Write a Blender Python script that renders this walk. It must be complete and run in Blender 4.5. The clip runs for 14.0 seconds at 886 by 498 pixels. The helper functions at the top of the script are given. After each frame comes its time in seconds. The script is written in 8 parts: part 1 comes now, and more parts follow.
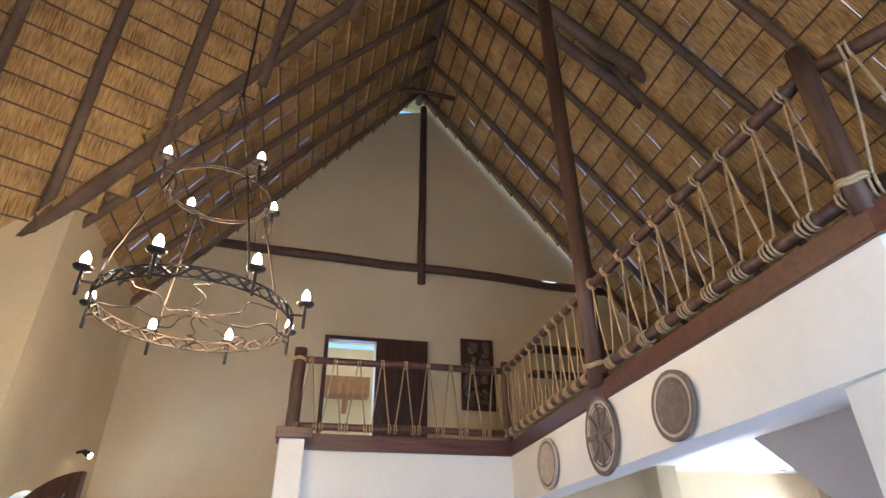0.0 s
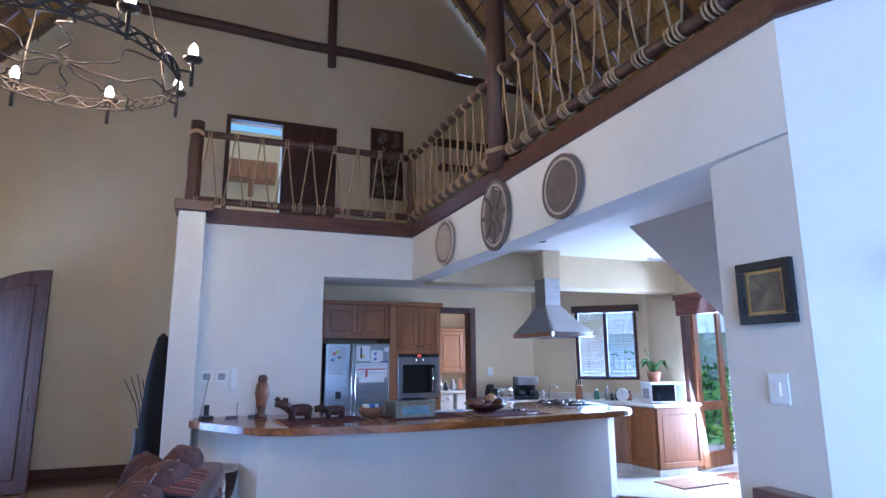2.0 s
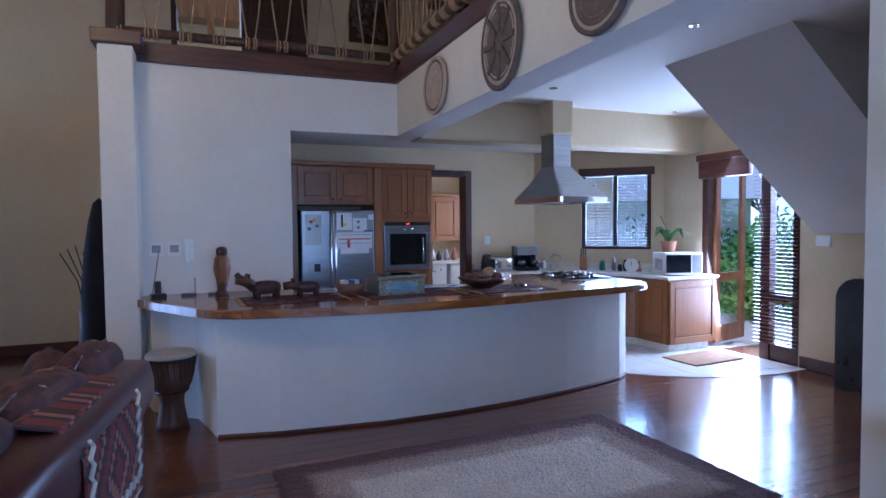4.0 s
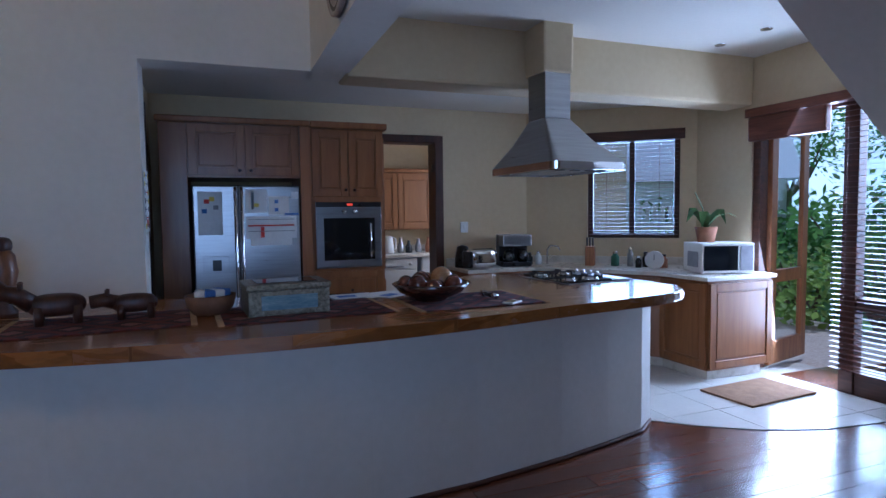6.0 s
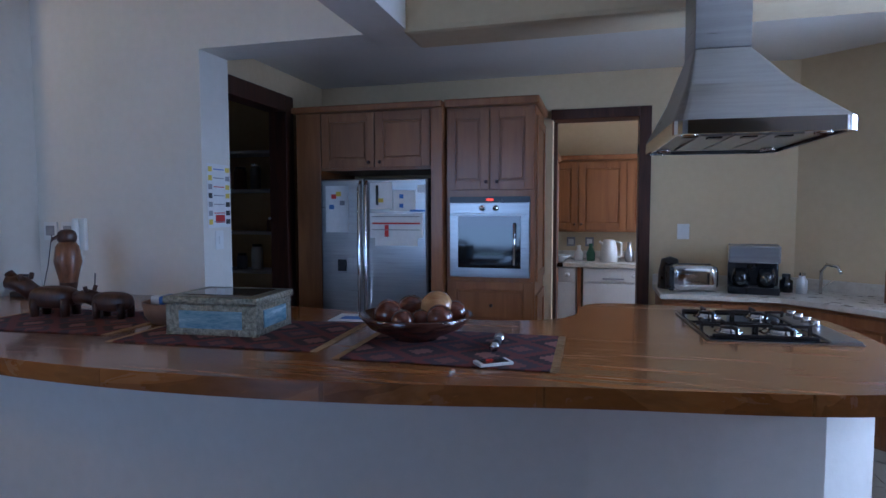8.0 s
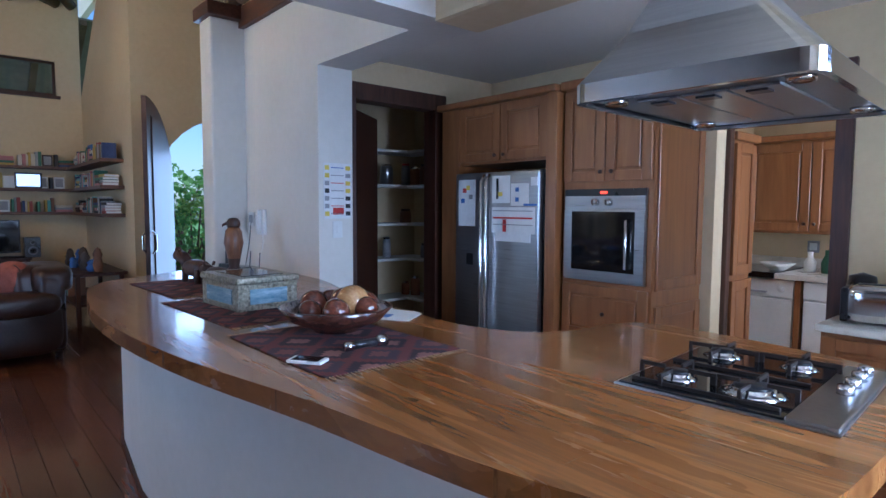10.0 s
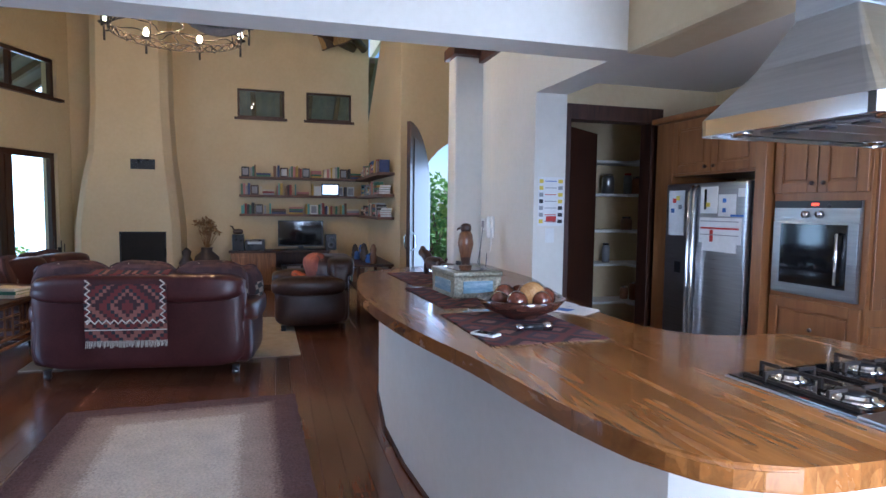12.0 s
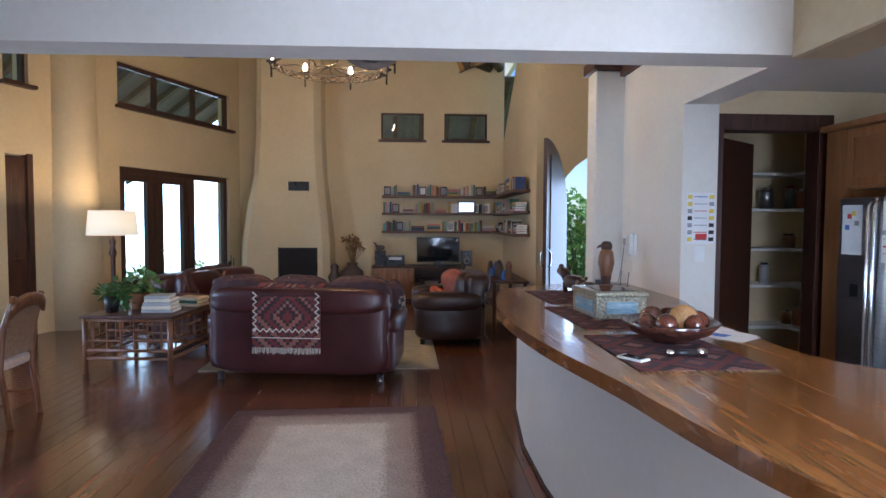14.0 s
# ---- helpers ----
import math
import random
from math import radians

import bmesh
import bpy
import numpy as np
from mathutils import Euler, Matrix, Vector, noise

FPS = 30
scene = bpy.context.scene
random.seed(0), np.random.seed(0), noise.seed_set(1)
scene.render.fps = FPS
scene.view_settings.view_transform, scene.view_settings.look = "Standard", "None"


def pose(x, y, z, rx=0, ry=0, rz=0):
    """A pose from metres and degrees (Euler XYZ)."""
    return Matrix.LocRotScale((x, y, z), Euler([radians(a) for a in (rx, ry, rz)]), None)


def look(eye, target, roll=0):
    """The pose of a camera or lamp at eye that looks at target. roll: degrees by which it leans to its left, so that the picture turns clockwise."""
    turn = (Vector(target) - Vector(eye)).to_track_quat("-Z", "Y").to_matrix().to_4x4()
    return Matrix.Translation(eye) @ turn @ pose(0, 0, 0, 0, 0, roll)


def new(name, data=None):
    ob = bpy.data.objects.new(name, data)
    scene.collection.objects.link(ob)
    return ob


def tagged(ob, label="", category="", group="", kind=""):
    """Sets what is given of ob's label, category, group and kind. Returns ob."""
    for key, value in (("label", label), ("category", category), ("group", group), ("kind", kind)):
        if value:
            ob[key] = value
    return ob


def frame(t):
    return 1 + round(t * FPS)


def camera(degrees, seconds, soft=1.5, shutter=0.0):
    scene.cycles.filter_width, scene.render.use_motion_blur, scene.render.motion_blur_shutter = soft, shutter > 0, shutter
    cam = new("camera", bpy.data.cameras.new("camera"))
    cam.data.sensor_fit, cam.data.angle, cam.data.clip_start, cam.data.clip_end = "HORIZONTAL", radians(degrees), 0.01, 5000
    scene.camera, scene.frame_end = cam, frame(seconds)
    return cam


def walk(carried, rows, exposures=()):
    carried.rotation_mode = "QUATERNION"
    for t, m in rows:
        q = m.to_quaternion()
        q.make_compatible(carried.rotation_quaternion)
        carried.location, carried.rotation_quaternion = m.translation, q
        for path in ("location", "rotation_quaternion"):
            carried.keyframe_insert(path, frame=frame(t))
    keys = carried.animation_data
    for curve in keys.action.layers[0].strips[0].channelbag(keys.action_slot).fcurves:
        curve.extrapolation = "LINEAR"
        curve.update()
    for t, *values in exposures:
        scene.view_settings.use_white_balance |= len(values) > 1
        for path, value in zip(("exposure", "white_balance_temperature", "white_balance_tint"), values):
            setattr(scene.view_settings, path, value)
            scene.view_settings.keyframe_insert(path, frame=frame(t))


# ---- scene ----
cam = camera(74.5, 14.0)
PATH = [
    (0, (0.312, -0.046, 1.715), (0.702, 1.641, 2.716), -0.7),
    (0.5, (0.336, -0.044, 1.682), (0.815, 1.681, 2.574), -0.7),
    (1, (0.352, -0.036, 1.65), (0.935, 1.736, 2.372), -0.6),
    (1.5, (0.372, -0.024, 1.616), (1.041, 1.779, 2.163), -0.5),
    (2, (0.415, 0.004, 1.551), (1.138, 1.832, 1.919), -0.4),
    (2.5, (0.452, 0.08, 1.51), (1.195, 1.933, 1.638), -0.4),
    (3, (0.54, 0.226, 1.505), (1.281, 2.083, 1.464), -0.4),
    (3.5, (0.638, 0.54, 1.586), (1.382, 2.395, 1.503), -0.4),
    (4, (0.82, 0.935, 1.567), (1.569, 2.788, 1.485), -0.5),
    (5.2, (1.39, 2.03, 1.53), (2.115, 3.89, 1.42), -0.7),
    (6.5, (2.455, 2.818, 1.486), (3.155, 4.687, 1.353), -0.8),
    (7, (2.915, 3.101, 1.487), (3.212, 5.075, 1.362), -0.6),
    (7.5, (3.433, 3.314, 1.491), (3.275, 5.304, 1.371), -0.3),
    (10, (5.31, 4.613, 1.491), (3.796, 5.912, 1.346), 0.3),
    (10.5, (5.518, 4.657, 1.468), (3.832, 5.726, 1.332), 0.6),
    (11, (5.717, 4.617, 1.46), (3.934, 5.513, 1.321), 0.6),
    (11.5, (5.864, 4.611, 1.498), (4.008, 5.342, 1.356), 0.7),
    (12, (5.987, 4.62, 1.54), (4.069, 5.168, 1.398), 0.7),
    (12.5, (6.044, 4.58, 1.563), (4.088, 4.972, 1.423), 0.7),
    (13, (6.04, 4.565, 1.568), (4.061, 4.834, 1.447), 0.6),
    (13.5, (6.03, 4.554, 1.571), (4.041, 4.728, 1.463), 0.4),
    (14, (6.015, 4.561, 1.562), (4.02, 4.665, 1.469), 0.3),
]
EXPOSURES = [
    (0.0, 0.97, 5000, 12), (0.5, 0.9, 4900, 12), (1.0, 0.78, 4700, 12), (1.5, 0.6, 4500, 14), (2.0, 0.35, 4200, 16), (3.0, -0.05, 4100, 17),
    (4.0, -0.3, 4300, 18), (6.5, -1.06, 4400, 14), (7.5, -0.9, 4400, 14), (10.0, 0.05, 4500, 12), (11.0, 0.24, 4700, 12), (12.5, 0.38, 4950, 13), (14.0, 0.30, 5150, 13),
]
walk(cam, [(t, look(eye, target, roll)) for t, eye, target, roll in PATH], EXPOSURES)

# ---- light and world ----
world = bpy.data.worlds.new("sky")
scene.world = world
world.use_nodes = True
wn = world.node_tree.nodes
sky = wn.new("ShaderNodeTexSky")
sky.sky_type = 'NISHITA'
sky.sun_disc = False
sky.sun_elevation = radians(66)
sky.sun_rotation = radians(75)
world.node_tree.links.new(sky.outputs[0], wn["Background"].inputs[0])
wn["Background"].inputs[1].default_value = 0.15

sun = new("sun", bpy.data.lights.new("sun", 'SUN'))
sun.data.energy = 5.0
sun.data.angle = radians(0.5)
sun.data.color = (1.0, 0.95, 0.86)
sun.matrix_world = look((11.5, 8.0, 14), (6.2, 5.9, 0))


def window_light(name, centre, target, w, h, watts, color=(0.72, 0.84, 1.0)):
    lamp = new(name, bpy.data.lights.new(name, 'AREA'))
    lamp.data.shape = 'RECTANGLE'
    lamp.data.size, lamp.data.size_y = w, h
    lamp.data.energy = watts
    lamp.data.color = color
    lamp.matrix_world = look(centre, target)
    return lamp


# sky light in the openings
window_light("skylight_door", (6.95, 5.95, 1.3), (3.0, 4.2, 0.2), 1.3, 2.2, 205, (0.95, 0.97, 1.0))
window_light("skylight_kitchen", (6.47, 8.0, 1.8), (4.48, 5.75, 1.0), 1.0, 1.1, 70)
window_light("skylight_south", (1.4, -1.55, 1.6), (1.6, 5.5, 0.5), 3.0, 2.2, 110)
window_light("skylight_loft", (1.0, 10.3, 4.6), (1.0, 9.0, 4.3), 0.8, 1.5, 8)
window_light("skylight_hall", (-3.0, 7.7, 1.2), (0.0, 7.7, 1.2), 1.8, 2.0, 60)
# scullery fill lamp, added to brighten the room; no window is known there
window_light("fill_light_scullery", (5.26, 9.12, 1.6), (3.6, 9.2, 1.2), 0.6, 1.0, 26, (1.0, 0.9, 0.78))


# ---- builders ----
def finish(bm, name, mat, parent=None, smooth=False):
    me = bpy.data.meshes.new(name)
    bm.normal_update()
    bm.to_mesh(me)
    bm.free()
    if smooth:
        for p in me.polygons:
            p.use_smooth = True
    me.materials.append(mat)
    ob = new(name, me)
    if parent is not None:
        ob.parent = parent
    return ob


def thing(name, x, y, z=0.0, rz=0.0, label="", category="", group="", kind=""):
    e = new(name)
    e.empty_display_size = 0.1
    e.matrix_world = pose(x, y, z, 0, 0, rz)
    bpy.context.view_layer.update()
    return tagged(e, label, category, group, kind)


def part(name, bm, mat, parent=None, label="", smooth=False):
    return tagged(finish(bm, name, mat, parent, smooth), label)


def add_box(bm, x0, x1, y0, y1, z0, z1, m=None):
    vs = [Vector((x, y, z)) for z in (z0, z1) for y in (y0, y1) for x in (x0, x1)]
    if m is not None:
        vs = [m @ v for v in vs]
    vs = [bm.verts.new(v) for v in vs]
    for q in ((0, 2, 3, 1), (4, 5, 7, 6), (0, 1, 5, 4), (1, 3, 7, 5), (3, 2, 6, 7), (2, 0, 4, 6)):
        bm.faces.new([vs[i] for i in q])
    return vs


def box(x0, x1, y0, y1, z0, z1, bev=0.0, seg=2, m=None):
    bm = bmesh.new()
    add_box(bm, x0, x1, y0, y1, z0, z1, m)
    if bev:
        bmesh.ops.bevel(bm, geom=bm.edges[:], offset=bev, segments=seg, affect='EDGES', profile=0.6)
    return bm


def add_prism(bm, pts, z0, z1):
    """Upright prism on a polygon given counter-clockwise."""
    lo = [bm.verts.new((x, y, z0)) for x, y in pts]
    hi = [bm.verts.new((x, y, z1)) for x, y in pts]
    n = len(pts)
    bm.faces.new(hi)
    bm.faces.new(lo[::-1])
    for i in range(n):
        bm.faces.new((lo[i], lo[(i + 1) % n], hi[(i + 1) % n], hi[i]))


def prism(pts, z0, z1, bev=0.0, seg=2):
    bm = bmesh.new()
    add_prism(bm, pts, z0, z1)
    if bev:
        bmesh.ops.bevel(bm, geom=[e for e in bm.edges if abs(e.verts[0].co.z - e.verts[1].co.z) < 1e-6], offset=bev, segments=seg, affect='EDGES')
    return bm


def add_tube(bm, pts, r, seg=8, cap=True, taper=None):
    """Round bar along a list of points."""
    pts = [Vector(p) for p in pts]
    rings = []
    n = len(pts)
    last = None
    for i, p in enumerate(pts):
        d = (pts[min(i + 1, n - 1)] - pts[max(i - 1, 0)]).normalized()
        a = last if last is not None else (Vector((0, 0, 1)) if abs(d.z) < 0.9 else Vector((1, 0, 0)))
        u = d.cross(a)
        if u.length < 1e-6:
            u = d.cross(Vector((0.3, 0.8, 0.2)))
        u.normalize()
        v = u.cross(d).normalized()
        last = v
        rr = r if taper is None else r + (taper - r) * i / max(1, n - 1)
        rings.append([bm.verts.new(p + rr * (math.cos(t) * u + math.sin(t) * v)) for t in (2 * math.pi * k / seg for k in range(seg))])
    for a, b in zip(rings, rings[1:]):
        for k in range(seg):
            bm.faces.new((a[k], a[(k + 1) % seg], b[(k + 1) % seg], b[k]))
    if cap:
        bm.faces.new(rings[0][::-1])
        bm.faces.new(rings[-1])
    return rings


def tube(pts, r, seg=8, taper=None):
    bm = bmesh.new()
    add_tube(bm, pts, r, seg, True, taper)
    return bm


def pole(a, b, r, taper=None, wob=0.012, steps=7, seg=9, seed=0):
    """A barked pole, slightly crooked."""
    rnd = random.Random(seed)
    a, b = Vector(a), Vector(b)
    pts = [a.lerp(b, i / steps) + Vector((rnd.uniform(-wob, wob), rnd.uniform(-wob, wob), rnd.uniform(-wob, wob))) for i in range(steps + 1)]
    return tube(pts, r, seg, taper)


def add_lathe(bm, prof, seg=24, m=None):
    rings = []
    for r, z in prof:
        ring = []
        for k in range(seg):
            t = 2 * math.pi * k / seg
            v = Vector((r * math.cos(t), r * math.sin(t), z))
            ring.append(bm.verts.new(m @ v if m is not None else v))
        rings.append(ring)
    for a, b in zip(rings, rings[1:]):
        for k in range(seg):
            bm.faces.new((a[k], a[(k + 1) % seg], b[(k + 1) % seg], b[k]))
    if prof[0][0] > 1e-4:
        bm.faces.new(rings[0][::-1])
    if prof[-1][0] > 1e-4:
        bm.faces.new(rings[-1])


def lathe(prof, seg=24, m=None):
    bm = bmesh.new()
    add_lathe(bm, prof, seg, m)
    bmesh.ops.remove_doubles(bm, verts=bm.verts[:], dist=1e-5)
    return bm


def rounded(x0, x1, y0, y1, z0, z1, cuts=6, power=0.35, noise_amp=0.0, seed=0):
    """A soft, stuffed block."""
    bm = bmesh.new()
    bmesh.ops.create_cube(bm, size=2.0)
    bmesh.ops.subdivide_edges(bm, edges=bm.edges[:], cuts=cuts, use_grid_fill=True)
    c = Vector(((x0 + x1) / 2, (y0 + y1) / 2, (z0 + z1) / 2))
    h = Vector(((x1 - x0) / 2, (y1 - y0) / 2, (z1 - z0) / 2))
    for v in bm.verts:
        p = v.co.copy()
        s = p.normalized()
        k = 1.0 / max(1e-6, (abs(s.x) ** (2 / power) + abs(s.y) ** (2 / power) + abs(s.z) ** (2 / power)) ** (power / 2))
        q = s * k
        n = noise.noise(q * 2.3 + Vector((seed, seed * 1.7, 0))) * noise_amp
        v.co = c + Vector((q.x * h.x, q.y * h.y, q.z * h.z)) * (1 + n)
    return bm


def wall_with_openings(name, a, b, z0, z1, thick, openings, mat, label, top=None):
    """Upright wall from a to b (plan), its seen face on the line, thickness to the right of a->b; openings (s0, s1, h0, h1) along it.
    top(x, y): height of the wall's head, where it follows a roof."""
    a, b = Vector((*a, 0)), Vector((*b, 0))
    d = (b - a).normalized()
    n = Vector((d.y, -d.x, 0))
    length = (b - a).length
    us = sorted({0.0, length, *[u for o in openings for u in o[:2]], *([length * i / 12 for i in range(13)] if top else [])})
    bm = bmesh.new()
    for u0, u1 in zip(us, us[1:]):
        mid = (u0 + u1) / 2
        holes = sorted((o[2], o[3]) for o in openings if o[0] <= mid <= o[1])
        z = z0
        spans = []
        for h0, h1 in holes:
            if h0 > z + 1e-4:
                spans.append((z, h0))
            z = h1
        spans.append((z, z1))
        for i, (s0, s1) in enumerate(spans):
            p, q = a + d * u0, a + d * u1
            t0 = t1 = s1
            if top and i == len(spans) - 1:
                t0, t1 = top(p.x, p.y), top(q.x, q.y)
            ring = []
            for base, zt in ((p, t0), (q, t1)):
                for off in (Vector(), n * thick):
                    ring.append((bm.verts.new(base + off + Vector((0, 0, s0))), bm.verts.new(base + off + Vector((0, 0, zt)))))
            (a0, a1), (b0, b1), (c0, c1), (d0, d1) = ring
            for f in ((a0, c0, c1, a1), (c0, d0, d1, c1), (d0, b0, b1, d1), (b0, a0, a1, b1), (a1, c1, d1, b1), (a0, b0, d0, c0)):
                bm.faces.new(f)
    bmesh.ops.remove_doubles(bm, verts=bm.verts[:], dist=1e-4)
    seen, dup = {}, []
    bm.verts.index_update()
    for f in bm.faces:
        k = tuple(sorted(v.index for v in f.verts))
        if k in seen:
            dup += [f, seen[k]]
        seen[k] = f
    bmesh.ops.delete(bm, geom=list(set(dup)), context='FACES_ONLY')
    bmesh.ops.recalc_face_normals(bm, faces=bm.faces[:])
    return tagged(finish(bm, name, mat), label, "wall", kind="structure")


# ---- materials ----
def mat_new(name, color=(0.5, 0.5, 0.5), rough=0.6, metal=0.0, spec=0.5):
    m = bpy.data.materials.new(name)
    m.use_nodes = True
    b = m.node_tree.nodes["Principled BSDF"]
    b.inputs["Base Color"].default_value = (*color, 1)
    b.inputs["Roughness"].default_value = rough
    b.inputs["Metallic"].default_value = metal
    b.inputs["Specular IOR Level"].default_value = spec
    return m, m.node_tree.nodes, m.node_tree.links, b


def noisy(name, c1, c2, scale=6.0, rough=0.6, metal=0.0, bump=0.15, stretch=(1, 1, 1), detail=6.0, fine=40.0, rvar=0.12, spec=0.5, dist=0.004, rand=0.0, coords="Object"):
    """Two-scale mottled surface: broad stain, fine grain, bump."""
    m, n, l, b = mat_new(name, c1, rough, metal, spec)
    tc = n.new("ShaderNodeTexCoord")
    mp = n.new("ShaderNodeMapping")
    mp.inputs["Scale"].default_value = stretch
    l.new(tc.outputs[coords], mp.inputs[0])
    vec = mp.outputs[0]
    if rand:
        oi = n.new("ShaderNodeObjectInfo")
        add = n.new("ShaderNodeVectorMath")
        add.operation = 'MULTIPLY_ADD'
        l.new(oi.outputs["Random"], add.inputs[0])
        add.inputs[1].default_value = (37, 23, 11)
        l.new(vec, add.inputs[2])
        vec = add.outputs[0]
    t1 = n.new("ShaderNodeTexNoise")
    t1.inputs["Scale"].default_value = scale
    t1.inputs["Detail"].default_value = detail
    l.new(vec, t1.inputs[0])
    t2 = n.new("ShaderNodeTexNoise")
    t2.inputs["Scale"].default_value = fine
    t2.inputs["Detail"].default_value = 3
    l.new(vec, t2.inputs[0])
    mix = n.new("ShaderNodeMath")
    mix.operation = 'MULTIPLY_ADD'
    l.new(t2.outputs[0], mix.inputs[0])
    mix.inputs[1].default_value = 0.5
    l.new(t1.outputs[0], mix.inputs[2])
    ramp = n.new("ShaderNodeValToRGB")
    ramp.color_ramp.elements[0].position = 0.45
    ramp.color_ramp.elements[1].position = 1.0
    ramp.color_ramp.elements[0].color = (*c1, 1)
    ramp.color_ramp.elements[1].color = (*c2, 1)
    l.new(mix.outputs[0], ramp.inputs[0])
    col = ramp.outputs[0]
    if rand:
        hs = n.new("ShaderNodeHueSaturation")
        mr = n.new("ShaderNodeMapRange")
        mr.inputs["To Min"].default_value = 1 - rand
        mr.inputs["To Max"].default_value = 1 + rand
        l.new(oi.outputs["Random"], mr.inputs[0])
        l.new(mr.outputs[0], hs.inputs["Value"])
        l.new(col, hs.inputs["Color"])
        col = hs.outputs[0]
    l.new(col, b.inputs["Base Color"])
    rr = n.new("ShaderNodeMapRange")
    rr.inputs["To Min"].default_value = max(0.02, rough - rvar)
    rr.inputs["To Max"].default_value = min(1.0, rough + rvar)
    l.new(t1.outputs[0], rr.inputs[0])
    l.new(rr.outputs[0], b.inputs["Roughness"])
    if bump:
        bp = n.new("ShaderNodeBump")
        bp.inputs["Strength"].default_value = bump
        bp.inputs["Distance"].default_value = dist
        l.new(mix.outputs[0], bp.inputs["Height"])
        l.new(bp.outputs[0], b.inputs["Normal"])
    return m


def wood(name, dark, light, along='x', scale=1.0, rough=0.35, rand=0.0, bump=0.08, coat=0.0, contrast=(0.35, 0.75), coords="Object"):
    """Planed timber: long grain streaks, growth bands and fine pores."""
    m, n, l, b = mat_new(name, light, rough)
    tc = n.new("ShaderNodeTexCoord")
    mp = n.new("ShaderNodeMapping")
    long, cross = 0.55 * scale, 7.0 * scale
    mp.inputs["Scale"].default_value = {'x': (long, cross, cross), 'y': (cross, long, cross), 'z': (cross, cross, long)}[along]
    l.new(tc.outputs[coords], mp.inputs[0])
    vec = mp.outputs[0]
    if rand:
        oi = n.new("ShaderNodeObjectInfo")
        add = n.new("ShaderNodeVectorMath")
        add.operation = 'MULTIPLY_ADD'
        l.new(oi.outputs["Random"], add.inputs[0])
        add.inputs[1].default_value = (61, 47, 29)
        l.new(vec, add.inputs[2])
        vec = add.outputs[0]
    t1 = n.new("ShaderNodeTexNoise")
    t1.inputs["Scale"].default_value = 1.6
    t1.inputs["Detail"].default_value = 8
    t1.inputs["Roughness"].default_value = 0.62
    t1.inputs["Distortion"].default_value = 1.2
    l.new(vec, t1.inputs[0])
    t2 = n.new("ShaderNodeTexNoise")
    t2.inputs["Scale"].default_value = 11
    t2.inputs["Detail"].default_value = 4
    l.new(vec, t2.inputs[0])
    ma = n.new("ShaderNodeMath")
    ma.operation = 'MULTIPLY_ADD'
    l.new(t2.outputs[0], ma.inputs[0])
    ma.inputs[1].default_value = 0.25
    l.new(t1.outputs[0], ma.inputs[2])
    ramp = n.new("ShaderNodeValToRGB")
    ramp.color_ramp.elements[0].position = contrast[0] + 0.1
    ramp.color_ramp.elements[1].position = contrast[1] + 0.1
    ramp.color_ramp.elements[0].color = (*dark, 1)
    ramp.color_ramp.elements[1].color = (*light, 1)
    l.new(ma.outputs[0], ramp.inputs[0])
    col = ramp.outputs[0]
    if rand:
        hs = n.new("ShaderNodeHueSaturation")
        mr = n.new("ShaderNodeMapRange")
        mr.inputs["To Min"].default_value = 1 - rand
        mr.inputs["To Max"].default_value = 1 + rand
        l.new(oi.outputs["Random"], mr.inputs[0])
        l.new(mr.outputs[0], hs.inputs["Value"])
        l.new(col, hs.inputs["Color"])
        col = hs.outputs[0]
    l.new(col, b.inputs["Base Color"])
    b.inputs["Coat Weight"].default_value = coat
    b.inputs["Coat Roughness"].default_value = 0.12
    rr = n.new("ShaderNodeMapRange")
    rr.inputs["To Min"].default_value = max(0.05, rough - 0.08)
    rr.inputs["To Max"].default_value = rough + 0.14
    l.new(t1.outputs[0], rr.inputs[0])
    l.new(rr.outputs[0], b.inputs["Roughness"])
    bp = n.new("ShaderNodeBump")
    bp.inputs["Strength"].default_value = bump
    bp.inputs["Distance"].default_value = 0.002
    l.new(ma.outputs[0], bp.inputs["Height"])
    l.new(bp.outputs[0], b.inputs["Normal"])
    return m


def glass_mat(name, tint=(0.95, 0.98, 1.0), rough=0.0):
    m, n, l, b = mat_new(name, tint, rough)
    n.remove(b)
    mix = n.new("ShaderNodeMixShader")
    tr = n.new("ShaderNodeBsdfTransparent")
    tr.inputs[0].default_value = (*tint, 1)
    gl = n.new("ShaderNodeBsdfGlossy")
    gl.inputs["Roughness"].default_value = 0.02
    mix.inputs[0].default_value = 0.07
    l.new(tr.outputs[0], mix.inputs[1])
    l.new(gl.outputs[0], mix.inputs[2])
    l.new(mix.outputs[0], n["Material Output"].inputs[0])
    return m


def emit(name, color, strength):
    m, n, l, b = mat_new(name, color, 0.4)
    b.inputs["Emission Color"].default_value = (*color, 1)
    b.inputs["Emission Strength"].default_value = strength
    return m


